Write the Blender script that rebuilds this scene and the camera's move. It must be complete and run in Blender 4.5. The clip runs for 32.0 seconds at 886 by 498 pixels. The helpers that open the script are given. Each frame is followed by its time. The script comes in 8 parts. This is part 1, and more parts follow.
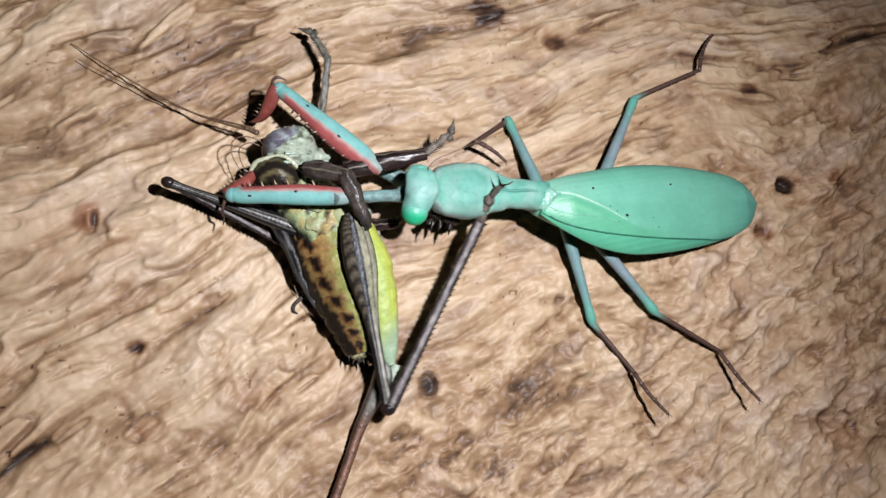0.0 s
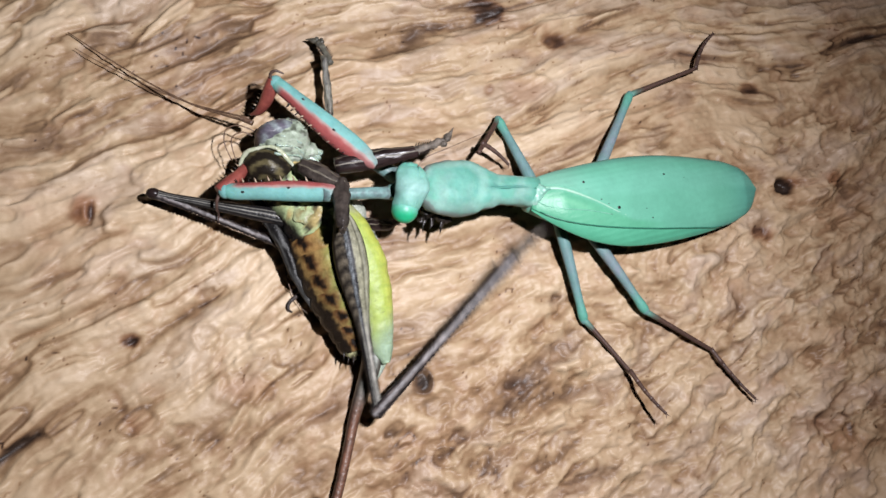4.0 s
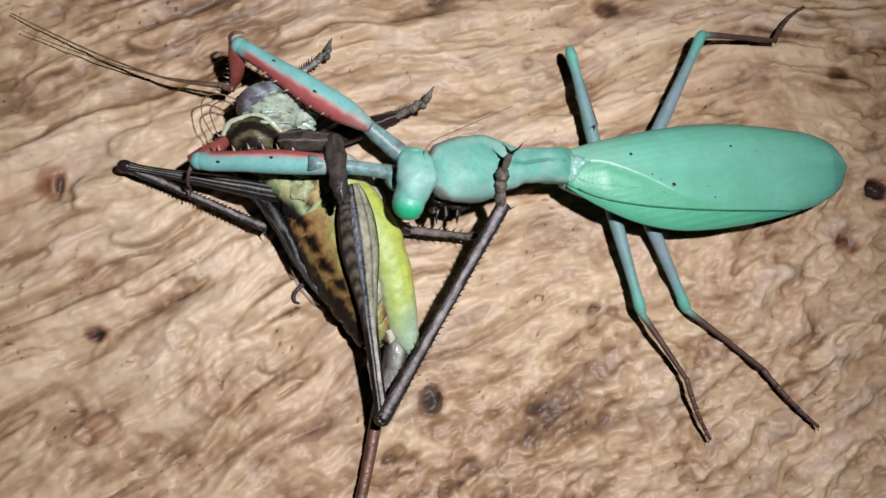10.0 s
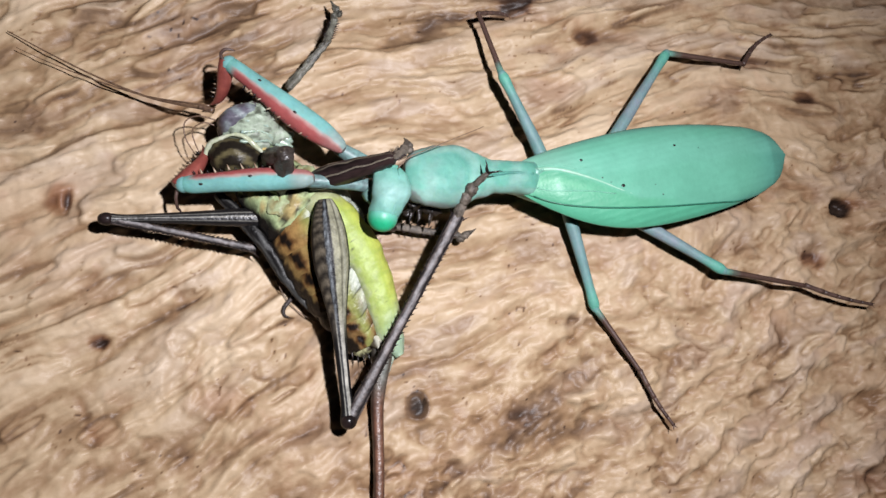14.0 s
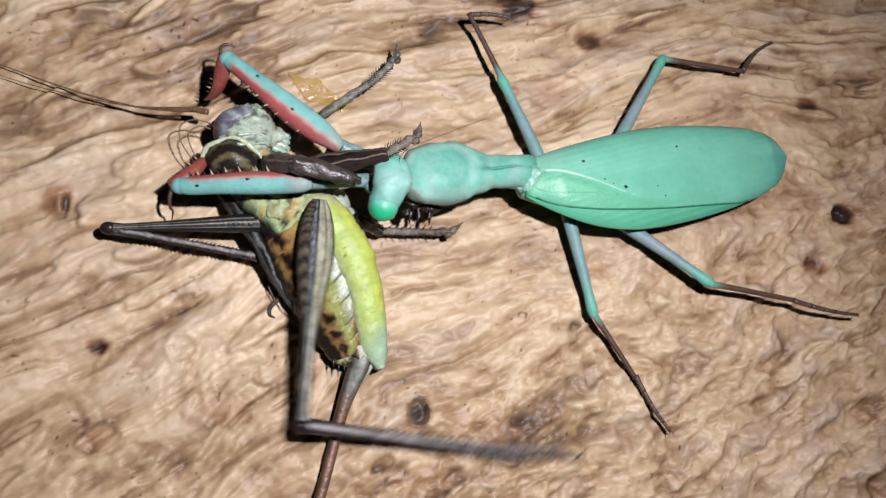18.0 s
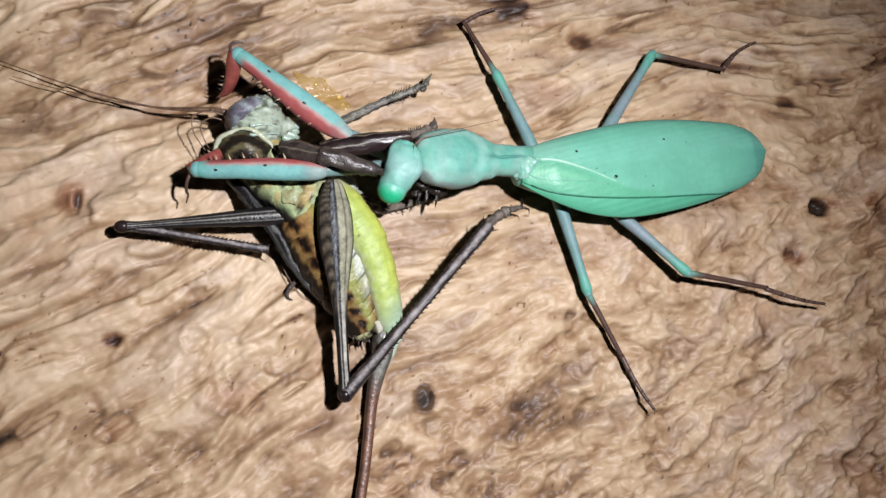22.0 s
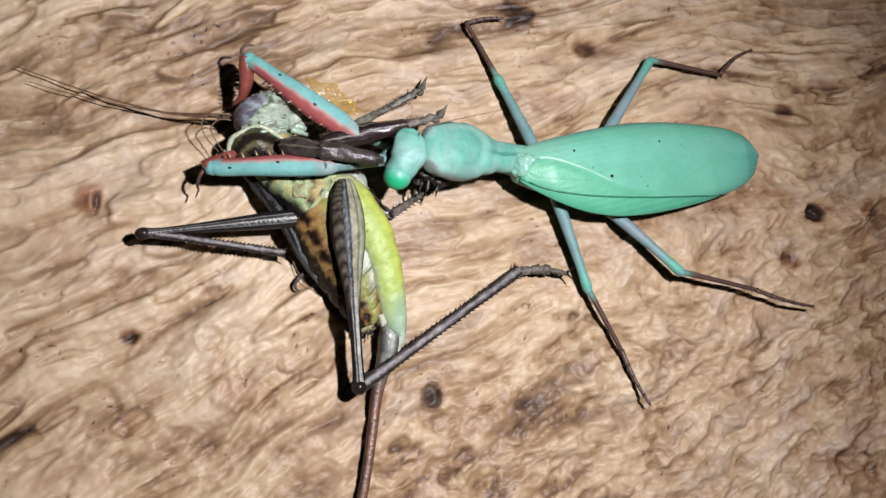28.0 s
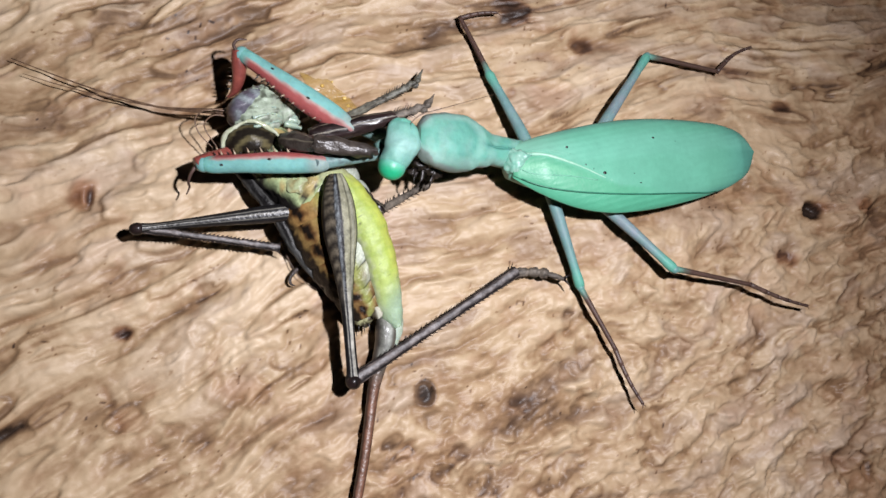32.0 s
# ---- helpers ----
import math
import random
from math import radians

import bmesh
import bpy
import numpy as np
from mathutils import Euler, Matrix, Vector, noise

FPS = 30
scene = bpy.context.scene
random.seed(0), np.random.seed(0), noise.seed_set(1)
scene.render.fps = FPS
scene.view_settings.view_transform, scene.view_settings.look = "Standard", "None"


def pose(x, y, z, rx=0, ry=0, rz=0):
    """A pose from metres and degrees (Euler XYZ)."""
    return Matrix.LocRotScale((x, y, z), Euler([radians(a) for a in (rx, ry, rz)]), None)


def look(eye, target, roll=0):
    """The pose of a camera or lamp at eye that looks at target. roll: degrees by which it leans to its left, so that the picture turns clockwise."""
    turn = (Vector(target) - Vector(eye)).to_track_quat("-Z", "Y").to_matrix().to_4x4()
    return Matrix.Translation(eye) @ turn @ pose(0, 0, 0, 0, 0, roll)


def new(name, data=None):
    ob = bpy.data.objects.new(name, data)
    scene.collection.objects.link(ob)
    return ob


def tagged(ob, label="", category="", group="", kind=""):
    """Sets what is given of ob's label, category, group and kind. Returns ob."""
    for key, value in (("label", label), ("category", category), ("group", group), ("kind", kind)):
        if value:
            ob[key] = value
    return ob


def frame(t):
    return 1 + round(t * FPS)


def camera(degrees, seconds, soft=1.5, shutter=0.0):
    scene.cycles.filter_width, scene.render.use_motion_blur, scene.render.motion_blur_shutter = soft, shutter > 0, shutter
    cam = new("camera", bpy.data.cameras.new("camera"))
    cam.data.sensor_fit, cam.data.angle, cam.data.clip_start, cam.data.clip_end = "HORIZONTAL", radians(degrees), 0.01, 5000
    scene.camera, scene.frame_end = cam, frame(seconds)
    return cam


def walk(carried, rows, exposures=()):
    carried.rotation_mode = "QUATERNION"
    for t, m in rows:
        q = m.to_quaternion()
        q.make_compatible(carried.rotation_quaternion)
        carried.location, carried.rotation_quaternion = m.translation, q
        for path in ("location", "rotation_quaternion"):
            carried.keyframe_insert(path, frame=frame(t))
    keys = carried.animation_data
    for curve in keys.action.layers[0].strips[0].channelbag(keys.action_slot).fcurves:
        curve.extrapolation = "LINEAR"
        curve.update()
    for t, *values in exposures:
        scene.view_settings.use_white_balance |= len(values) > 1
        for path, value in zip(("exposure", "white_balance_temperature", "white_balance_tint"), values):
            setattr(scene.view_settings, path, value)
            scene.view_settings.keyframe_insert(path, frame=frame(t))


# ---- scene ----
# A green mantis holds a bush cricket on weathered wood; a lamp beside the lens lights them at night.
MM = 0.001
cam = camera(60.0, 32.0, shutter=0.4)
PATH = [
    (0, -0.00, -0.00, 162.95, 11.66, -11.58, -0.00),
    (0.5, -0.31, -1.08, 164.85, 11.87, -11.66, -0.03),
    (1, 0.10, -1.41, 164.76, 12.21, -11.80, 0.01),
    (1.5, 0.93, -0.76, 162.99, 12.24, -11.74, 0.16),
    (2, 1.77, -1.22, 161.95, 12.01, -11.54, 0.30),
    (2.5, 1.41, -0.30, 161.74, 11.99, -11.48, 0.46),
    (3, 1.91, -0.76, 161.18, 12.00, -11.41, 0.61),
    (3.5, 1.99, -1.30, 162.72, 11.90, -11.35, 0.62),
    (5.5, 4.89, -1.97, 157.10, 12.23, -11.30, 0.64),
    (6, 7.30, -0.80, 152.93, 12.89, -9.93, 2.38),
    (6.5, 7.20, -1.34, 152.91, 13.01, -9.70, 2.51),
    (7, 9.32, -1.01, 150.72, 12.76, -9.06, 3.03),
    (7.5, 11.28, -2.17, 152.10, 12.76, -9.05, 3.77),
    (8, 12.16, -1.97, 152.37, 12.71, -9.06, 3.84),
    (8.5, 12.29, -1.17, 150.93, 12.67, -8.94, 3.96),
    (9, 13.09, -0.46, 149.21, 12.75, -8.87, 3.97),
    (9.5, 13.50, 1.38, 142.88, 12.49, -8.60, 4.01),
    (10, 12.76, 3.21, 139.99, 11.25, -8.01, 4.00),
    (10.5, 13.26, 2.72, 142.05, 11.26, -8.06, 4.02),
    (11, 13.29, 2.91, 144.03, 11.59, -8.20, 4.09),
    (11.5, 13.71, 2.98, 143.91, 11.75, -8.23, 4.14),
    (12, 13.83, 2.86, 143.47, 12.05, -8.19, 4.26),
    (12.5, 12.84, 1.87, 145.01, 11.95, -8.28, 4.20),
    (13, 12.28, 1.75, 146.06, 11.82, -8.50, 4.00),
    (13.5, 12.65, 1.34, 147.36, 12.07, -8.53, 3.95),
    (14, 13.13, 1.62, 148.32, 12.26, -8.51, 4.11),
    (14.5, 12.94, 1.47, 148.84, 12.44, -8.58, 4.20),
    (16.5, 12.57, 1.74, 148.88, 12.58, -8.84, 4.18),
    (17, 12.36, 2.94, 149.07, 12.72, -8.83, 4.32),
    (17.5, 12.00, 2.18, 147.92, 12.57, -9.09, 4.33),
    (18, 11.52, 2.25, 146.98, 12.41, -9.06, 4.28),
    (18.5, 10.99, 2.24, 145.34, 11.96, -9.25, 4.16),
    (19, 11.58, 2.50, 143.80, 11.66, -9.41, 4.09),
    (19.5, 11.32, 2.04, 143.20, 11.63, -9.33, 4.05),
    (20, 11.48, 2.19, 142.29, 11.62, -9.31, 4.10),
    (20.3, 10.86, 2.17, 143.01, 11.43, -9.28, 4.12),
    (20.5, 10.45, 2.42, 143.51, 11.37, -9.26, 4.14),
    (21, 4.61, 1.25, 148.73, 11.63, -10.16, 3.79),
    (21.1, 4.29, 1.14, 149.19, 11.62, -10.37, 3.72),
    (21.5, 3.45, 1.00, 150.93, 11.64, -11.33, 3.46),
    (22, 3.88, 1.29, 152.19, 11.71, -11.26, 3.47),
    (22.5, 2.44, 1.60, 154.19, 11.86, -11.32, 3.53),
    (23, 1.84, 1.21, 156.40, 12.12, -11.38, 3.65),
    (23.5, 1.01, 0.71, 156.39, 11.99, -11.59, 3.60),
    (24, -0.45, 0.60, 158.11, 11.86, -11.64, 3.61),
    (24.5, -0.11, 0.94, 158.82, 11.84, -11.58, 3.69),
    (25, 0.50, 1.39, 157.74, 11.81, -11.70, 3.82),
    (25.5, 0.67, 1.26, 157.31, 11.89, -11.60, 3.94),
    (27.5, 0.22, 0.92, 156.37, 11.53, -11.57, 3.80),
    (28, 0.52, 0.93, 156.06, 11.51, -11.67, 3.84),
    (28.5, 0.67, 0.45, 156.92, 11.62, -11.63, 3.84),
    (29, 0.45, 1.16, 156.80, 11.47, -11.67, 3.79),
    (29.5, 0.71, 0.73, 156.56, 11.56, -11.70, 3.88),
    (30, 0.43, 0.67, 157.59, 11.40, -11.77, 3.89),
    (30.5, 1.09, 0.24, 158.17, 11.45, -11.93, 3.87),
    (31, 1.80, 0.92, 157.84, 11.41, -11.75, 3.94),
    (31.5, 2.14, 0.95, 156.46, 11.40, -11.55, 4.02),
    (32, 2.58, 1.13, 156.06, 11.25, -11.42, 4.04),
]
walk(cam, [(t, pose(x * MM, y * MM, z * MM, rx, ry, rz)) for t, x, y, z, rx, ry, rz in PATH],
     [(0, -0.04), (9.2, -0.05), (10, -0.22), (10.7, -0.08), (11.2, -0.06), (12, -0.25), (13, -0.15), (14, -0.06), (32, -0.05)])

# ---- light: night, one small torch held beside the lens ----
world = bpy.data.worlds.new("night")
scene.world = world
world.use_nodes = True
world.node_tree.nodes["Background"].inputs["Color"].default_value = (0.55, 0.65, 1.0, 1)
world.node_tree.nodes["Background"].inputs["Strength"].default_value = 0.001
torch = bpy.data.lights.new("torch", "SPOT")
torch.energy, torch.shadow_soft_size, torch.color = 3.3, 0.003, (1.0, 0.985, 1.06)
torch.spot_size, torch.spot_blend = radians(138), 1.0
new("torch", torch).matrix_world = look((45 * MM, 29 * MM, 172 * MM), (-8 * MM, 32 * MM, 0))


# ---- materials ----
PAINT = 0.6          # share of light that the palest paint gives back


def node(nt, kind, **inputs):
    n = nt.nodes.new(kind)
    for key, value in inputs.items():
        n.inputs[key.replace("_", " ")].default_value = value
    return n


def mat(name, col, col2=None, rough=0.45, scale=400.0, bump=0.15, bscale=None, stretch=(1, 1, 1), spec=0.5, coat=0.0, sheen=0.0, sss=0.0, contrast=(0.35, 0.65)):
    """Two tones mixed by noise at two sizes, with a fine relief."""
    m = bpy.data.materials.new(name)
    m.use_nodes = True
    nt = m.node_tree
    b = nt.nodes["Principled BSDF"]
    co = nt.nodes.new("ShaderNodeTexCoord")
    mp = nt.nodes.new("ShaderNodeMapping")
    mp.inputs["Scale"].default_value = stretch
    nt.links.new(co.outputs["Object"], mp.inputs["Vector"])
    n1 = node(nt, "ShaderNodeTexNoise", Scale=scale, Detail=5.0, Roughness=0.6)
    n2 = node(nt, "ShaderNodeTexNoise", Scale=scale * 5, Detail=3.0)
    for n in (n1, n2):
        nt.links.new(mp.outputs["Vector"], n.inputs["Vector"])
    mx = nt.nodes.new("ShaderNodeMath")
    mx.operation = "MULTIPLY_ADD"
    nt.links.new(n2.outputs["Fac"], mx.inputs[0])
    mx.inputs[1].default_value = 0.35
    sub = nt.nodes.new("ShaderNodeMath")
    sub.operation = "SUBTRACT"
    nt.links.new(n1.outputs["Fac"], sub.inputs[0])
    sub.inputs[1].default_value = 0.175
    nt.links.new(sub.outputs[0], mx.inputs[2])
    ramp = nt.nodes.new("ShaderNodeValToRGB")
    ramp.color_ramp.elements[0].position, ramp.color_ramp.elements[1].position = contrast
    ramp.color_ramp.elements[0].color = (*(c * PAINT for c in (col2 or [c * 0.72 for c in col])), 1)
    ramp.color_ramp.elements[1].color = (*(c * PAINT for c in col), 1)
    nt.links.new(mx.outputs[0], ramp.inputs["Fac"])
    nt.links.new(ramp.outputs["Color"], b.inputs["Base Color"])
    b.inputs["Roughness"].default_value = rough
    b.inputs["Specular IOR Level"].default_value = spec * 0.7
    b.inputs["Coat Weight"].default_value = coat
    b.inputs["Coat Roughness"].default_value = 0.15
    b.inputs["Sheen Weight"].default_value = sheen
    if sss:
        b.inputs["Subsurface Weight"].default_value = sss
        b.inputs["Subsurface Radius"].default_value = (0.0012, 0.001, 0.0005)
        b.inputs["Subsurface Scale"].default_value = 1.0
    n3 = node(nt, "ShaderNodeTexNoise", Scale=bscale or scale * 4, Detail=3.0)
    nt.links.new(mp.outputs["Vector"], n3.inputs["Vector"])
    bp = node(nt, "ShaderNodeBump", Strength=bump, Distance=0.0002)
    nt.links.new(n3.outputs["Fac"], bp.inputs["Height"])
    nt.links.new(bp.outputs["Normal"], b.inputs["Normal"])
    return m


SEAM = mat("wing_seam", (0.035, 0.20, 0.125), (0.02, 0.13, 0.08), rough=0.45)
VEIN = mat("wing_vein", (0.36, 0.60, 0.45), (0.25, 0.52, 0.37), rough=0.45)
FAINT = mat("wing_faint_vein", (0.19, 0.47, 0.33), (0.14, 0.42, 0.29), rough=0.45)
MINT = mat("mantis_mint", (0.17, 0.46, 0.36), (0.13, 0.40, 0.30), rough=0.4, scale=160, bump=0.2, sss=0.15)
MINTPALE = mat("mantis_pale", (0.30, 0.49, 0.40), (0.13, 0.39, 0.29), rough=0.42, scale=260, bump=0.2)
COXA = mat("leg_coxa", (0.20, 0.36, 0.34), (0.10, 0.14, 0.14), rough=0.45, scale=300, bump=0.4)
CYAN = mat("leg_cyan", (0.22, 0.44, 0.41), (0.15, 0.36, 0.35), rough=0.35, scale=300, bump=0.2)
TEAL = mat("leg_teal", (0.13, 0.35, 0.29), (0.15, 0.24, 0.25), rough=0.4, scale=150, bump=0.25)
BROWNLEG = mat("leg_brown", (0.105, 0.06, 0.045), (0.055, 0.03, 0.024), rough=0.5, scale=500, bump=0.4)
RED = mat("raptorial_red", (0.27, 0.07, 0.052), (0.16, 0.036, 0.03), rough=0.38, scale=350, bump=0.2)
BLACK = mat("claw_black", (0.012, 0.010, 0.010), (0.02, 0.016, 0.015), rough=0.3)
SPINE = mat("spine_pale", (0.45, 0.36, 0.26), (0.25, 0.16, 0.1), rough=0.4)
DARK = mat("cricket_dark", (0.03, 0.018, 0.017), (0.005, 0.004, 0.004), rough=0.3, scale=350, bump=1.0, bscale=900, stretch=(0.3, 1, 1), spec=0.25, coat=0.05)
TIBIA = mat("cricket_tibia", (0.085, 0.068, 0.062), (0.025, 0.02, 0.018), rough=0.35, scale=500, bump=0.5, stretch=(0.3, 1, 1))
TAUPE = mat("cricket_taupe", (0.16, 0.14, 0.10), (0.09, 0.075, 0.055), rough=0.5, scale=700, bump=0.6, stretch=(0.5, 1, 1))
FACE = mat("cricket_face", (0.36, 0.46, 0.36), (0.27, 0.36, 0.30), rough=0.32, scale=380, bump=0.4, sss=0.15, coat=0.2)
PEARL = mat("cricket_pearl", (0.55, 0.57, 0.44), (0.38, 0.42, 0.26), rough=0.25, scale=420, bump=0.6, coat=0.3)
UMBER = mat("cricket_umber", (0.03, 0.022, 0.018), (0.006, 0.005, 0.004), rough=0.4, scale=450, bump=0.8)
FEELER = mat("feeler_brown", (0.20, 0.12, 0.07), (0.08, 0.045, 0.03), rough=0.45)


def painted_skin(name, rough=0.42, var=0.25, scale=350.0, bump=0.3, bscale=1600.0, spec=0.5, coat=0.0, sss=0.1):
    """A skin whose colours, some painted shade and gloss among them, are laid on the mesh, broken up by fine noise."""
    m = mat(name, (1.0, 1.0, 1.0), [1 - var] * 3, rough=rough, scale=scale, bump=bump, bscale=bscale, spec=spec, coat=coat, sss=sss)
    nt = m.node_tree
    b = nt.nodes["Principled BSDF"]
    noisy = b.inputs["Base Color"].links[0].from_socket
    at = nt.nodes.new("ShaderNodeAttribute")
    at.attribute_name = "painted_skin"
    mix = nt.nodes.new("ShaderNodeMix")
    mix.data_type, mix.blend_type = "RGBA", "MULTIPLY"
    mix.inputs["Factor"].default_value = 1.0
    nt.links.new(at.outputs["Color"], mix.inputs["A"])
    nt.links.new(noisy, mix.inputs["B"])
    nt.links.new(mix.outputs["Result"], b.inputs["Base Color"])
    return m


SKIN = painted_skin("mantis_skin", rough=0.55, var=0.22, scale=260, bump=0.3, spec=0.35)
WINGSKIN = painted_skin("wing_skin", rough=0.45, var=0.12, scale=160, bump=0.3, bscale=1800, sss=0.0)
EYESKIN = painted_skin("mantis_eye_skin", rough=0.42, var=0.15, scale=400, bump=0.1, spec=0.4)
SOFT = painted_skin("cricket_soft_skin", rough=0.36, var=0.4, scale=420, bump=0.8, bscale=1100, spec=0.16, sss=0.0)
FLANK = painted_skin("cricket_flank_skin", rough=0.5, var=0.22, scale=500, bump=0.5, bscale=1300, spec=0.35, sss=0.15)
SHINY = painted_skin("cricket_glossy_shell", rough=0.38, var=0.5, scale=600, bump=0.7, bscale=1500, spec=0.6, coat=0.25, sss=0.0)
HARD = painted_skin("cricket_shell", rough=0.45, var=0.5, scale=600, bump=0.9, bscale=1500, spec=0.2, sss=0.0)
SMOKY = mat("cricket_smoky_shell", (0.062, 0.050, 0.042), (0.022, 0.017, 0.015), rough=0.35, scale=500, bump=0.6, spec=0.4)
DUSTY = mat("cricket_dusty_foot", (0.17, 0.14, 0.11), (0.035, 0.028, 0.022), rough=0.6, scale=600, bump=1.0)
MOTTLE = mat("cricket_mottled_grey", (0.19, 0.185, 0.145), (0.04, 0.036, 0.03), rough=0.4, scale=700, bump=0.9)


AMBERWET = mat("amber_fluid", (0.62, 0.38, 0.06), (0.50, 0.28, 0.04), rough=0.25, scale=300, bump=0.3)
AMBERWET.node_tree.nodes["Principled BSDF"].inputs["Alpha"].default_value = 0.38
BEAD = mat("olive_fluid", (0.30, 0.28, 0.12), (0.20, 0.19, 0.07), rough=0.12, scale=300, bump=0.1, coat=0.6, sss=0.3)
DROP = mat("amber_droplet", (0.75, 0.55, 0.2), (0.7, 0.45, 0.12), rough=0.08, scale=300, bump=0.0, coat=1.0)


def wood_material():
    m = bpy.data.materials.new("weathered_wood")
    m.use_nodes = True
    nt = m.node_tree
    b = nt.nodes["Principled BSDF"]
    tone = nt.nodes.new("ShaderNodeAttribute")
    tone.attribute_name = "tone"
    red = nt.nodes.new("ShaderNodeAttribute")
    red.attribute_name = "rust"
    co = nt.nodes.new("ShaderNodeTexCoord")
    fine = node(nt, "ShaderNodeTexNoise", Scale=900.0, Detail=5.0, Roughness=0.65)
    mid = node(nt, "ShaderNodeTexNoise", Scale=160.0, Detail=4.0, Roughness=0.6)
    rot = nt.nodes.new("ShaderNodeMapping")
    rot.inputs["Rotation"].default_value = (0, 0, radians(-25))
    rot.inputs["Scale"].default_value = (0.5, 1, 1)
    nt.links.new(co.outputs["Object"], rot.inputs["Vector"])
    for n in (fine, mid):
        nt.links.new(rot.outputs["Vector"], n.inputs["Vector"])
    a = nt.nodes.new("ShaderNodeMath")
    a.operation = "MULTIPLY_ADD"
    nt.links.new(fine.outputs["Fac"], a.inputs[0])
    a.inputs[1].default_value = 0.11
    nt.links.new(tone.outputs["Fac"], a.inputs[2])
    a2 = nt.nodes.new("ShaderNodeMath")
    a2.operation = "MULTIPLY_ADD"
    nt.links.new(mid.outputs["Fac"], a2.inputs[0])
    a2.inputs[1].default_value = 0.22
    nt.links.new(a.outputs[0], a2.inputs[2])
    a3 = nt.nodes.new("ShaderNodeMath")
    a3.operation = "SUBTRACT"
    nt.links.new(a2.outputs[0], a3.inputs[0])
    a3.inputs[1].default_value = 0.16
    ramp = nt.nodes.new("ShaderNodeValToRGB")
    stops = ((0.0, (0.03, 0.019, 0.013)), (0.2, (0.13, 0.076, 0.043)), (0.42, (0.31, 0.195, 0.106)), (0.65, (0.468, 0.336, 0.204)), (1.0, (0.615, 0.472, 0.318)))
    el = ramp.color_ramp.elements
    while len(el) < len(stops):
        el.new(0.5)
    for e, (p, c) in zip(el, stops):
        e.position, e.color = p, (*(v * PAINT for v in c), 1)
    nt.links.new(a3.outputs[0], ramp.inputs["Fac"])
    mix = nt.nodes.new("ShaderNodeMix")
    mix.data_type = "RGBA"
    mix.blend_type = "MULTIPLY"
    nt.links.new(red.outputs["Fac"], mix.inputs["Factor"])
    nt.links.new(ramp.outputs["Color"], mix.inputs["A"])
    mix.inputs["B"].default_value = (0.78, 0.58, 0.52, 1)
    grey = nt.nodes.new("ShaderNodeAttribute")
    grey.attribute_name = "ash"
    wash = nt.nodes.new("ShaderNodeMix")
    wash.data_type = "RGBA"
    wash.blend_type = "MULTIPLY"
    nt.links.new(grey.outputs["Fac"], wash.inputs["Factor"])
    nt.links.new(mix.outputs["Result"], wash.inputs["A"])
    wash.inputs["B"].default_value = (0.80, 0.82, 0.98, 1)
    nt.links.new(wash.outputs["Result"], b.inputs["Base Color"])
    b.inputs["Roughness"].default_value = 0.46
    b.inputs["Specular IOR Level"].default_value = 0.19
    bp = node(nt, "ShaderNodeBump", Strength=0.22, Distance=0.0005)
    nt.links.new(fine.outputs["Fac"], bp.inputs["Height"])
    nt.links.new(bp.outputs["Normal"], b.inputs["Normal"])
    return m


# ---- the wood: one sheet, fine where it is seen, falling away as the flank of a great log ----
_table = np.random.RandomState(7).rand(256, 256).astype(np.float32) * 2 - 1


def vnoise(x, y, seed=0):
    """Smooth value noise between -1 and 1."""
    x, y = np.asarray(x) + 37.7 * seed, np.asarray(y) + 91.3 * seed
    i, j = np.floor(x).astype(int), np.floor(y).astype(int)
    fx, fy = x - i, y - j
    fx, fy = fx * fx * fx * (fx * (fx * 6 - 15) + 10), fy * fy * fy * (fy * (fy * 6 - 15) + 10)
    t = lambda a, b: _table[a & 255, b & 255]
    top = t(i, j) * (1 - fx) + t(i + 1, j) * fx
    low = t(i, j + 1) * (1 - fx) + t(i + 1, j + 1) * fx
    return top * (1 - fy) + low * fy


def fnoise(x, y, seed=0, octaves=3):
    total, amp, size = 0, 0.6, 1.0
    for k in range(octaves):
        total = total + amp * vnoise(x * size, y * size, seed + 11 * k)
        amp, size = amp * 0.5, size * 2.03
    return total


def soft(x, a, b):
    t = np.clip((x - a) / (b - a), 0, 1)
    return t * t * (3 - 2 * t)


def away(x, y, points):
    """Distance from a bent line, in millimetres."""
    best = np.full(x.shape, 1e9)
    for (ax, ay), (bx, by) in zip(points, points[1:]):
        dx, dy = bx - ax, by - ay
        t = np.clip(((x - ax) * dx + (y - ay) * dy) / (dx * dx + dy * dy), 0, 1)
        best = np.minimum(best, np.hypot(x - ax - t * dx, y - ay - t * dy))
    return best


HEIGHT = {}


def wood_z(x, y):
    """Height of the wood at a place, in millimetres."""
    i, j = np.searchsorted(HEIGHT["y"], y), np.searchsorted(HEIGHT["x"], x)
    return float(HEIGHT["z"][i, j])


